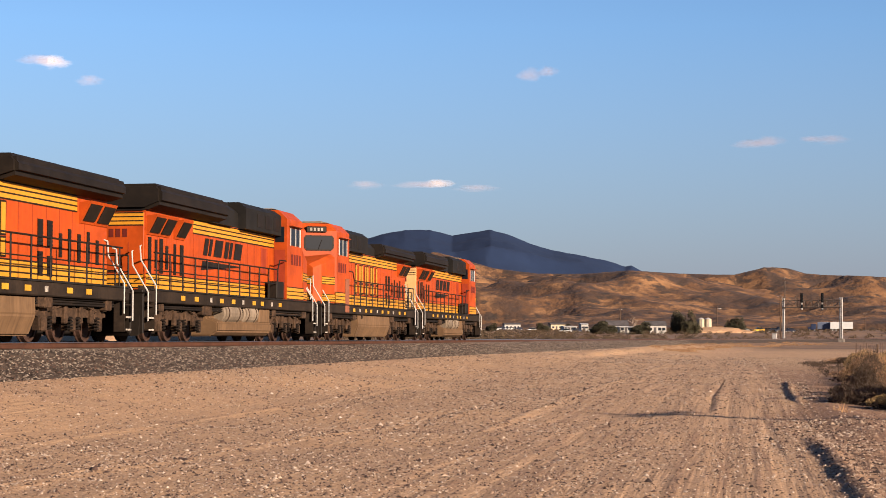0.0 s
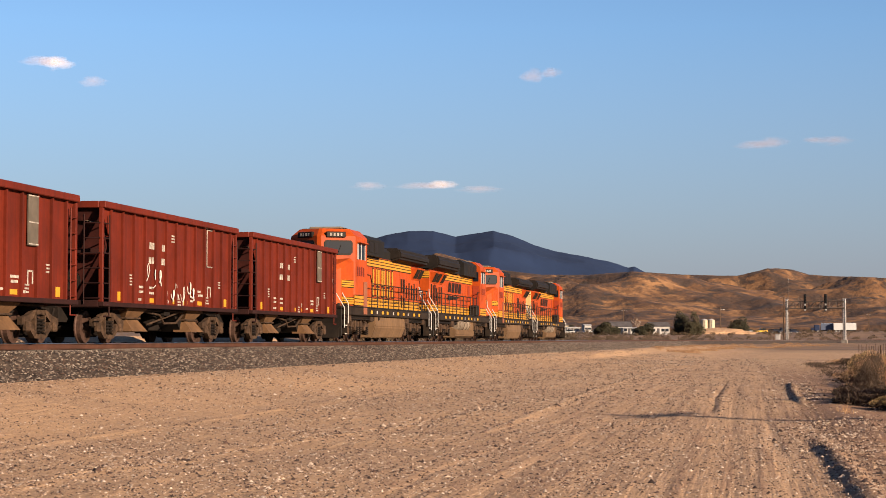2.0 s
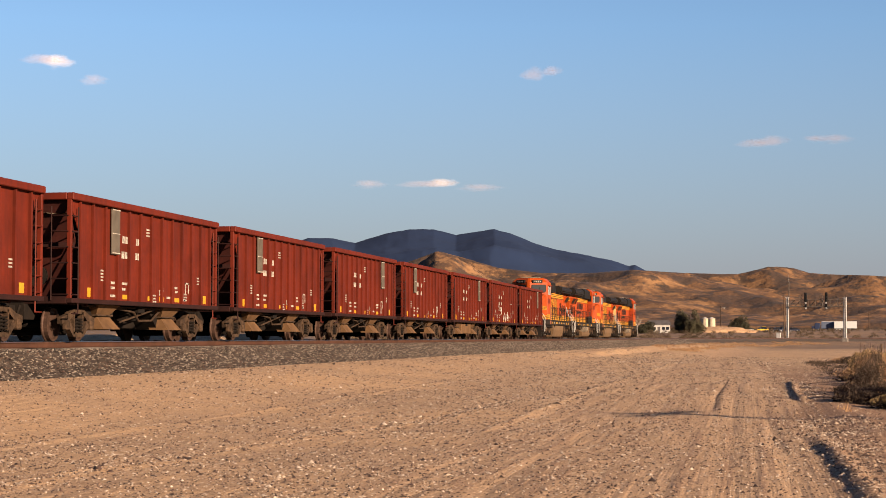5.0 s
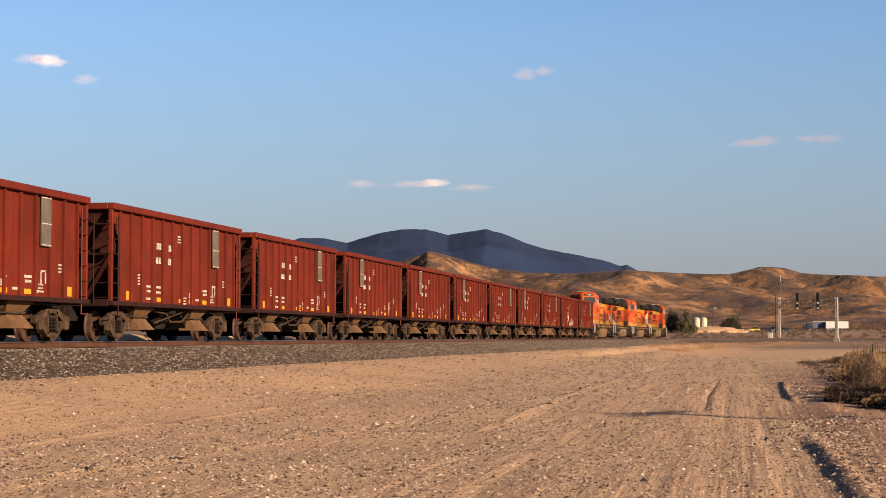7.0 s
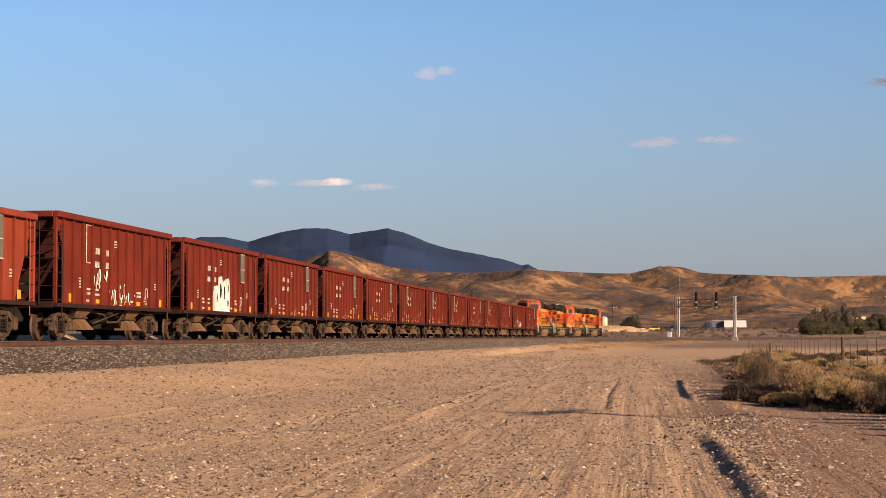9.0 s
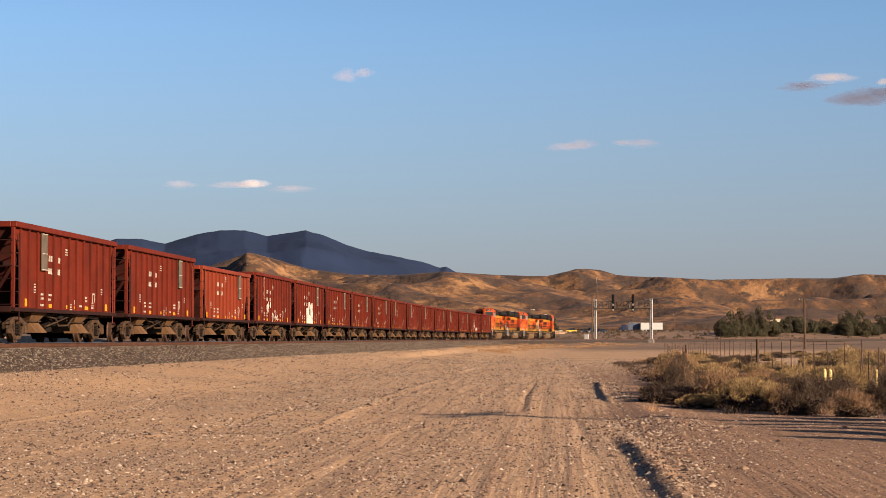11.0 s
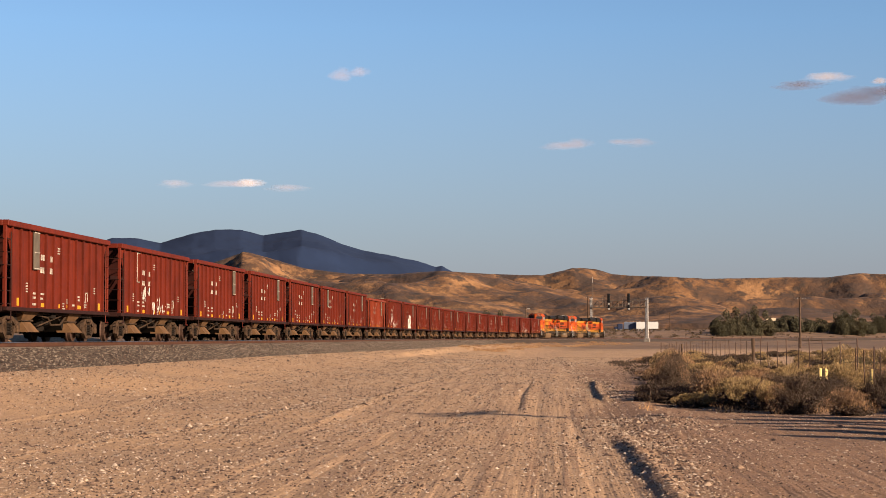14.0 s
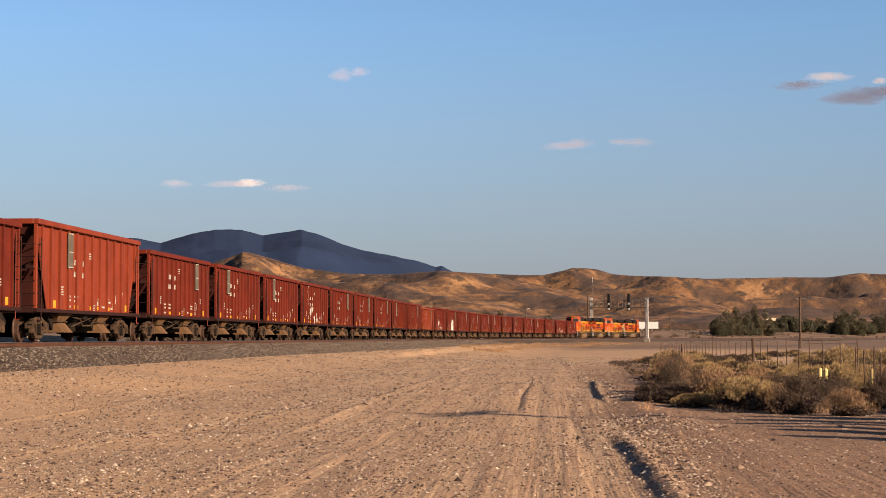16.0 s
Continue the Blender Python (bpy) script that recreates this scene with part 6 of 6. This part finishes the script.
def signal_bridge(s, near, far, h):
    """Posts on both sides of the tracks, a truss between them and the signal heads."""
    g = tagged(new("signal_bridge"), "grey steel railway signal bridge over the tracks", "signal bridge")
    x, y, hd = on_track(s)
    z0 = 0.55
    for w, top in ((near, h), (far, h)):
        bx("footing", M["tie"], g, (w, 0, 0.15), (1.5, 1.3, 1.2), 0.03)
        bx("post", M["galvanised"], g, (w, 0, top / 2 + 0.1), (0.85 if w == near else 0.6, 0.5, top - 0.2), 0.03, "pale grey steel post")
        bx("post_cap", M["galvanised"], g, (w, 0, top + 0.05), (1.0, 0.7, 0.12), 0.02)
        bm = bmesh.new()
        for k in range(int(top / 0.45)):
            rod(bm, (w - 0.22, -0.3, 0.8 + 0.45 * k), (w + 0.22, -0.3, 0.8 + 0.45 * k), 0.025, 4)
        for dx in (-0.22, 0.22):
            rod(bm, (w + dx, -0.3, 0.5), (w + dx, -0.3, top), 0.03, 4)
        part("post_ladder", bm, M["truss_steel"], g)
    for z, r in ((h - 2.4, 0.17), (h - 0.6, 0.1)):
        for yy in (-0.5, 0.5):
            bm = bmesh.new()
            rod(bm, (far, yy, z), (near, yy, z), r, 6)
            part("chord", bm, M["truss_steel"], g)
    k = int((near - far) / 1.9)
    for i in range(k):
        a0, a1 = far + i * (near - far) / k, far + (i + 1) * (near - far) / k
        for yy in (-0.5, 0.5):
            bm = bmesh.new()
            rod(bm, (a0, yy, h - 2.4), (a1, yy, h - 0.6), 0.06, 4)
            rod(bm, (a1, yy, h - 2.4), (a1, yy, h - 0.6), 0.05, 4)
            part("brace", bm, M["truss_steel"], g)
    bx("walkway", M["truss_steel"], g, ((near + far) / 2, 0, h - 2.5), (near - far, 0.9, 0.1))
    for w in (far + 5.1, far + 10.6):
        sg = bx("signal_head", M["lens_black"], g, (w, -0.75, h + 0.1), (0.75, 0.16, 2.5), 0.1, "black signal head with hooded lamps")
        for zz in (-0.8, 0.0, 0.8):
            bm = bmesh.new()
            rod(bm, (w, -0.8, h + 0.1 + zz), (w, -1.2, h + 0.1 + zz), 0.2, 10)
            part("hood", bm, M["lens_black"], sg)
        bx("signal_number", M["white_wall"], g, (w, -0.66, h - 1.45), (0.4, 0.1, 0.5), 0.02)
        bx("lower_head", M["lens_black"], g, (w, -0.7, h - 2.15), (0.62, 0.16, 0.9), 0.08)
        bx("signal_post", M["truss_steel"], g, (w, -0.58, h - 1.0), (0.16, 0.1, 3.4))
        bx("signal_foot", M["white_wall"], g, (w, -0.6, h - 2.85), (0.4, 0.3, 0.4), 0.03)
        bm = bmesh.new()
        pipe(bm, [(w - 1.75, -0.6, h - 2.4), (w - 1.75, -0.6, h + 0.5), (w - 1.55, -0.6, h + 0.75), (w - 1.25, -0.6, h + 0.75), (w - 1.05, -0.6, h + 0.5), (w - 1.05, -0.6, h - 2.4)], 0.07)
        part("ladder", bm, M["truss_steel"], g)
    g.matrix_basis = Matrix.Translation((x, y, z0)) @ Matrix.Rotation(-hd, 4, "Z")
    return g


signal_bridge(497, 5.2, -10.2, 11.6)
x, y, hd = on_track(494, -12.0)
rb = tagged(new("relay_box"), "small white railway equipment cabinet", "cabinet")
bx("body", M["white_wall"], rb, (0, 0, 1.0), (1.2, 0.8, 2.0), 0.04)
bx("roof", M["galvanised"], rb, (0, 0, 2.03), (1.35, 0.95, 0.08))
bx("door", M["galvanised"], rb, (0.1, -0.41, 1.0), (0.9, 0.03, 1.6))
rb.matrix_basis = Matrix.Translation((x, y, 0.72)) @ Matrix.Rotation(-hd, 4, "Z")


# ---------------------------------------------------------------- fences
def view16(bearing, z):
    """A place z metres ahead of the eye as it looks at the end, at a bearing."""
    k = radians(5.97)
    x = (bearing - 784) / 3200 * z
    return Vector((x * math.cos(k) + z * math.sin(k), -x * math.sin(k) + z * math.cos(k), 0))


def wire_fence(points, h, label, wood_every=0, seed=1):
    rnd = random.Random(seed)
    f = tagged(new("wire_fence"), label, "fence")
    tops = []
    for i, p in enumerate(points):
        z = float(ground_height(np.array([p.x]), np.array([p.y]))[0])
        lean = Vector((rnd.uniform(-0.05, 0.05), rnd.uniform(-0.05, 0.05), 0))
        bm = bmesh.new()
        wood = wood_every and i % wood_every == wood_every // 2
        a, b = Vector((p.x, p.y, z - 0.3)), Vector((p.x, p.y, z + h * rnd.uniform(0.84, 1.08))) + lean
        rod(bm, a, b, 0.075 if wood else 0.017, 8 if wood else 5)
        part("post", bm, M["pole_wood"] if wood else M["post_steel"], f)
        tops.append((Vector((p.x, p.y, z)), Vector((p.x, p.y, z + h))))
    for k in (0.35, 0.6, 0.85):
        bm = bmesh.new()
        pipe(bm, [a.lerp(b, k * 0.98) for a, b in tops], 0.004, 3)
        part("wire", bm, M["post_steel"], f)
    return f


pts = [view16(784 + 3200 * (0.0855 + 6.89 / z), z) for z in [48 + 3.6 * i for i in range(43)]]
wire_fence(pts, 1.42, "steel post wire fence along the scrub", 19, 3)
wire_fence([view16(1513 + 15 * i, 47 - 2.2 * i) for i in range(6)], 1.15, "leaning steel post wire fence in scrub", 0, 4)
pts = [spot(900 + 14 * i, past_track(900 + 14 * i, 0, 16))[0] for i in range(64)]
wire_fence(pts, 1.3, "distant wire fence along the plain", 6, 5)
for k, (b_, z) in enumerate(((1449, 46), (1459, 45), (1541, 44), (1567, 44))):
    p = view16(b_, z)
    g = float(ground_height(np.array([p.x]), np.array([p.y]))[0])
    mk = tagged(new("marker_post"), "short pale yellow marker post in the scrub", "marker post", "yellow marker posts")
    bm = bmesh.new()
    rod(bm, (0, 0, -0.2), (0, 0, 0.58), 0.05, 10)
    part("post", bm, M["marker"], mk)
    bm = bmesh.new()
    bmesh.ops.create_uvsphere(bm, u_segments=10, v_segments=6, radius=0.051, matrix=Matrix.Translation((0, 0, 0.58)))
    part("cap", bm, M["marker"], mk)
    mk.matrix_basis = Matrix.Translation((p.x, p.y, g))


# ---------------------------------------------------------------- scrub
def shrub(seed, mat, label, stems=60, leaf=0.05, count=1500, twiggy=False):
    """A desert shrub of unit radius: arching stems and small leaves."""
    rnd = random.Random(seed)
    sh = tagged(new("desert_shrub"), label, "shrub", "desert shrubs")
    bm = bmesh.new()
    centres = []
    for k in range(stems if twiggy else stems // 3):
        a, lean = rnd.uniform(0, 2 * math.pi), rnd.uniform(0.15, 1.25)
        d = Vector((math.cos(a) * math.sin(lean), math.sin(a) * math.sin(lean), math.cos(lean)))
        length = rnd.uniform(0.6, 1.05)
        p0, p1, p2 = Vector((math.cos(a) * 0.06, math.sin(a) * 0.06, -0.05)), d * length * 0.55 + Vector((0, 0, 0.06)), d * length
        for u, v in ((p0, p1), (p1, p2)):
            rod(bm, u, v, 0.012 if v is p1 else 0.008, 3)
        for j in range(2 if not twiggy else 4):
            q = p1.lerp(p2, rnd.uniform(0.1, 0.9))
            e = q + Vector((rnd.uniform(-0.25, 0.25), rnd.uniform(-0.25, 0.25), rnd.uniform(0, 0.25)))
            rod(bm, q, e, 0.006, 3)
            centres.append((*e, rnd.uniform(0.06, 0.14)))
        centres += [(*p2, rnd.uniform(0.08, 0.16)), (*p1.lerp(p2, 0.6), rnd.uniform(0.07, 0.14))]
    tagged(part("woody_base", bm, M["bark"], sh), kind="stuff")
    if count > 1000 and not twiggy:      # leafy clumps, dark between them
        centres = []
        for k in range(11):
            a, u = k * 2.4 + rnd.uniform(-0.4, 0.4), 0.78 * math.sqrt((k + 0.3) / 11)
            centres.append((math.cos(a) * u, math.sin(a) * u, rnd.uniform(0.55, 0.8) - 0.42 * u * u, rnd.uniform(0.2, 0.33)))
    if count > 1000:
        # shade low in the shrub is put in as near-black twigs
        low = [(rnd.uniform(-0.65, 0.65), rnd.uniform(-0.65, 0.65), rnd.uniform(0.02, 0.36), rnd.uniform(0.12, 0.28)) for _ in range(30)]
        leaves("base_shade_twigs", low, min(2200, count // 4), leaf * 2.1, 0.5, M["leaf_dead_shade"], sh, seed + 50, 0.8, "dark twigs put in for the shade at the base")
        centres = [c for c in centres if c[2] > 0.3] or centres
    if count:
        leaves("foliage", centres, int(count * 0.8), leaf * 1.75, 0.5, mat, sh, seed, 1.0, "", True)
    return sh


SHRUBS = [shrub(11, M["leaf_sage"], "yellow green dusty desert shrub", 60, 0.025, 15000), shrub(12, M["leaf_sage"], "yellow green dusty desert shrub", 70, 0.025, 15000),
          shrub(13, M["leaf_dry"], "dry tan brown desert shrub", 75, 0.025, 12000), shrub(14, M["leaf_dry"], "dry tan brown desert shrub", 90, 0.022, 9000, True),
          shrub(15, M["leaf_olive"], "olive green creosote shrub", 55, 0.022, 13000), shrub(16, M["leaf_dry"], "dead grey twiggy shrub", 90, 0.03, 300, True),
          shrub(17, M["leaf_dead_shade"], "dark brown dead desert shrub", 80, 0.022, 10000, True)]
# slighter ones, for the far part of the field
SHRUBS += [shrub(21, M["leaf_sage"], "yellow green dusty desert shrub", 24, 0.045, 2600), shrub(22, M["leaf_dry"], "dry tan brown desert shrub", 24, 0.045, 2200), shrub(23, M["leaf_dead_shade"], "dark brown dead desert shrub", 24, 0.045, 2200)]
FAR_KIND = {0: 7, 1: 7, 2: 8, 3: 8, 4: 7, 5: 9, 6: 9}
seen_kinds = set()


def plant(kind, x, y, r, h, turn):
    g = float(ground_height(np.array([x]), np.array([y]))[0])
    if math.hypot(x, y) > 58:
        kind = FAR_KIND[kind]
    if kind in seen_kinds:
        ob = copy_thing(SHRUBS[kind], Matrix())
    else:
        ob = SHRUBS[kind]
        seen_kinds.add(kind)
    ob.matrix_basis = Matrix.Translation((x, y, g - 0.02)) @ Matrix.Rotation(turn, 4, "Z") @ Matrix.Diagonal((r, r, h, 1))


rnd = random.Random(99)
for k in range(19):      # the front row
    b_ = 1232 + 30 * k + rnd.uniform(-10, 10)
    z = rnd.uniform(36.8, 42.0) - 0.009 * (b_ - 1232)
    p = view16(b_, z)
    # the right half gets mostly dark dead shrubs, its shade put into their colour
    plant(rnd.choice((0, 1, 0, 1, 2, 3) if b_ < 1400 else (6, 6, 3, 6, 0)), p.x, p.y, rnd.uniform(0.5, 1.0), rnd.uniform(0.28, 0.8), rnd.uniform(0, 6.3))
for k in range(190):     # the field behind it
    u = rnd.uniform(0, 1)
    z = 42.5 + 185 * u ** 1.5
    b_ = rnd.uniform(1205 if z < 60 else 1172 if z < 100 else 1150, 1720)
    p = view16(b_, z)
    if track_side(np.array([p.x]), np.array([p.y]))[0] < 9:
        continue
    plant(rnd.choice((0, 1, 2, 6, 3, 0, 1, 6)), p.x, p.y, rnd.uniform(0.55, 1.2), rnd.uniform(0.3, 0.72), rnd.uniform(0, 6.3))
for b_, z, r, h in ((1490, 92, 1.5, 1.1), (1503, 88, 1.2, 0.9), (1474, 95, 1.2, 0.9), (1568, 84, 1.4, 1.0), (1600, 80, 1.3, 1.0)):
    p = view16(b_, z)
    plant(int(b_) % 2 * 4, p.x, p.y, r, h, b_)
for k in range(20):      # taller growth along the road's edge
    z = 50 + 52 * (k / 20) ** 1.2 + rnd.uniform(0, 2)
    p = view16(784 + 3200 * (0.108 + rnd.uniform(0.8, 1.5) / z) + rnd.uniform(0, 30), z)
    plant(rnd.choice((0, 2, 0, 1)), p.x, p.y, rnd.uniform(0.6, 1.0), rnd.uniform(0.6, 0.95), k)
for b_, z in ((1182, 42), (1196, 40), (1190, 46), (1205, 43), (1215, 45), (1178, 52), (1140, 112), (1150, 118), (1160, 105), (1172, 60), (1168, 72)):
    p = view16(b_, z)
    plant(rnd.choice((5, 6, 6)) if z < 50 else rnd.choice((2, 3, 5)), p.x, p.y, rnd.uniform(0.7, 1.1), rnd.uniform(0.35, 0.6), z)
for k, (b_, z) in enumerate(((1188, 41), (1200, 43.5), (1186, 45), (1196, 48), (1180, 51), (1190, 54), (1176, 59), (1184, 64), (1172, 71), (1176, 80))):      # stalky dead growth whose shade falls across the road's edge
    p = view16(b_, z)
    plant((6, 3, 5)[k % 3], p.x, p.y, rnd.uniform(0.35, 0.55), rnd.uniform(0.75, 1.05), k)
for k in range(22):      # more of it beyond the yard's right edge
    a, r = radians(rnd.uniform(22, 45)), rnd.uniform(24, 45)
    plant(rnd.choice((0, 2, 3)), r * math.sin(a), r * math.cos(a), rnd.uniform(0.6, 1.0), rnd.uniform(0.6, 0.9), k)
# unseen shrubs added past the right edge to throw shadow streaks over the yard
for b_, z, r, h in ((1640, 25.2, 0.35, 0.8), (1690, 26.2, 0.4, 1.0), (1630, 27.4, 0.3, 0.9), (1660, 28.6, 0.4, 1.2), (1720, 29.4, 0.5, 1.0), (1640, 30.4, 0.35, 1.2), (1700, 31.4, 0.4, 1.3), (1620, 32.2, 0.4, 1.0)):
    p = view16(b_, z)
    plant(b_ % 2 * 2, p.x, p.y, r, h, b_)
bank = []
for k in range(420):     # dry grass on the sandy bank beside the line
    x, y, _ = on_track(rnd.uniform(205, 450), rnd.uniform(6.3, 10.5))
    x, y = float(x), float(y)
    bank.append((x, y, float(ground_height(np.array([x]), np.array([y]))[0]) + 0.06, rnd.uniform(0.25, 0.75)))
tagged(leaves("bank_grass", bank, 42000, 0.1, 0.5, M["leaf_dry"], None, 78, 0.32, "dry yellow grass along the sandy bank", True), category="grass")
for kind in range(len(SHRUBS)):      # one of each that is not yet planted
    if kind not in seen_kinds:
        p = view16(1478 + 9 * kind, 58 + kind)
        SHRUBS[kind].matrix_basis = Matrix.Translation((p.x, p.y, float(ground_height(np.array([p.x]), np.array([p.y]))[0]) - 0.02)) @ Matrix.Diagonal((0.9, 0.9, 0.8, 1))
litter = []
for k in range(300):     # dead brush and debris along the road's edge; its dark colour includes its shadows
    a_, c_ = 36 + 75 * rnd.uniform(0, 1) ** 1.3, rnd.uniform(3.5, 5.4)
    x, y = a_ * math.sin(kx) + c_ * math.cos(kx), a_ * math.cos(kx) - c_ * math.sin(kx)
    litter.append((x, y, float(ground_height(np.array([x]), np.array([y]))[0]) + 0.03, rnd.uniform(0.12, 0.38)))
tagged(leaves("brush_litter", litter, 17000, 0.06, 0.5, M["leaf_dead_shade"], None, 77, 0.35, "dead brush and twigs along the road's edge, shadows put into the colour", True), category="brush")
pile = []
for k in range(46):      # a heap of dead brush at the scrub's near corner, coloured with its shadow
    p = view16(rnd.uniform(1128, 1215), rnd.uniform(38.5, 46))
    pile.append((p.x, p.y, float(ground_height(np.array([p.x]), np.array([p.y]))[0]) + rnd.uniform(0.0, 0.14), rnd.uniform(0.12, 0.3)))
tagged(leaves("brush_pile", pile, 12000, 0.07, 0.5, M["leaf_dead_shade"], None, 79, 0.8, "heap of dead brush beside the road, its shadow put into the colour", True), category="brush")
far_bushes = []
for k in range(2600):     # low scrub along the far side of the tracks
    dist = 330 + 620 * rnd.uniform(0, 1) ** 1.7
    p, _ = spot(rnd.uniform(560, 2150), dist)
    if track_side(np.array([p.x]), np.array([p.y]))[0] < -14:
        r = rnd.uniform(0.5, 1.25)
        far_bushes += [(p.x + rnd.uniform(-r, r) * 0.6, p.y + rnd.uniform(-r, r) * 0.6, p.z + rnd.uniform(0.2, 0.7) * r, r * rnd.uniform(0.4, 0.7)) for _ in range(3)]
tagged(leaves("far_scrub", far_bushes, 140000, 0.15, 0.6, M["leaf_scrub"], None, 31, 0.8, "low dull scrub scattered over the plain"), category="scrub")
# tufts of dry grass at the foot of the front row
rr = np.random.RandomState(8)
blades = []
for b_ in np.concatenate([rr.uniform(1440, 1620, 40), rr.uniform(1130, 1440, 6)]):
    p = view16(b_, rr.uniform(35.2, 37.5))
    g = float(ground_height(np.array([p.x]), np.array([p.y]))[0])
    for k in range(16):
        a, l_ = rr.uniform(0, 6.28), rr.uniform(0.06, 0.2)
        ox, oy = rr.normal(0, 0.07, 2)
        blades.append([(p.x + ox - 0.006, p.y + oy, g - 0.02), (p.x + ox + 0.006, p.y + oy, g - 0.02), (p.x + ox + math.cos(a) * l_ * 0.5, p.y + oy + math.sin(a) * l_ * 0.5, g + l_)])
me = bpy.data.meshes.new("dry_grass")
me.from_pydata([v for t in blades for v in t], [], (np.arange(len(blades))[:, None] * 3 + np.arange(3)).tolist())
me.materials.append(M["leaf_dry"])
tagged(new("dry_grass", me), "tufts of dry yellow grass at the scrub's edge", "grass", kind="stuff")


# ---------------------------------------------------------------- clouds
def cloud_material(name, tone, most=0.9):
    m, n, l, b = nodes_of(name, 1.0)
    co = n.new("ShaderNodeTexCoord").outputs["Object"]
    info = n.new("ShaderNodeObjectInfo")
    shift = n.new("ShaderNodeVectorMath")
    shift.operation = "ADD"
    l.new(co, shift.inputs[0])
    l.new(info.outputs["Random"], shift.inputs[1])
    length = n.new("ShaderNodeVectorMath")
    length.operation = "LENGTH"
    l.new(co, length.inputs[0])
    puff = noise_node(n, l, shift.outputs[0], 1.5, 4, 0.5)
    soft = steps(n, l, length.outputs["Value"], 0.0, 0.95, 0.6, -0.4)
    add = n.new("ShaderNodeMath")
    l.new(soft, add.inputs[0])
    l.new(puff, add.inputs[1])
    b.inputs["Base Color"].default_value = (*tone, 1)
    l.new(steps(n, l, add.outputs[0], 0.38, 1.15, 0, most), b.inputs["Alpha"])
    return m


M["cloud"] = cloud_material("thin_sunlit_cloud", (0.40, 0.37, 0.385), 0.52)
M["cloud_faint"] = cloud_material("faint_pink_cloud", (0.27, 0.245, 0.285), 0.26)
M["cloud_grey"] = cloud_material("mauve_cloud", (0.13, 0.14, 0.21), 0.8)
for b_, yv, w, h, yw, mat in ((90, 119, 50, 20, 0, "cloud"), (70, 117, 60, 14, 0, "cloud_faint"), (157, 150, 36, 14, 0, "cloud_faint"), (940, 132, 38, 20, 0, "cloud_faint"), (972, 127, 30, 14, 0, "cloud_faint"),
                              (778, 326, 44, 12, 0, "cloud"), (752, 328, 80, 10, 0, "cloud_faint"), (648, 328, 46, 12, 0, "cloud_faint"), (845, 334, 60, 10, 0, "cloud_faint"), (1365, 256, 44, 14, 0, "cloud_faint"),
                              (1340, 260, 60, 12, 0, "cloud_faint"), (1440, 254, 36, 10, 0, "cloud_faint"), (1475, 255, 46, 13, 0, "cloud_faint"), (1470, 147, 66, 15, 5.97, "cloud"), (1420, 160, 70, 13, 5.97, "cloud_grey"),
                              (1525, 183, 100, 26, 5.97, "cloud_grey"), (1570, 176, 70, 20, 5.97, "cloud_grey"), (1564, 157, 24, 9, 5.97, "cloud")):
    a = math.atan((b_ - 784) / 3200) + radians(yw)
    e = math.atan((600 - yv) / 3200)
    dist = 4750
    bm = bmesh.new()
    prism(bm, [(-1, -1), (1, -1), (1, 1), (-1, 1)], -0.002, 0.002, "y")
    ob = tagged(mesh_object("cloud", bm, M[mat]), "thin small evening cloud", "cloud", kind="structure")
    ob.matrix_basis = Matrix.Translation((dist * math.sin(a), dist * math.cos(a), EYE + dist * math.tan(e))) @ Matrix.Rotation(-a, 4, "Z") @ Matrix.Diagonal((w / 3200 * dist, 1, h / 3200 * dist, 1))


# ---------------------------------------------------------------- what moves
def motions():
    for ob, behind, backwards in TRAIN:
        rows = []
        for t in np.arange(0, 16.01, 0.8):
            m = place(front(t) - behind)
            rows.append((float(t), m @ FLIP if backwards else m))
        walk(ob, rows)


motions()
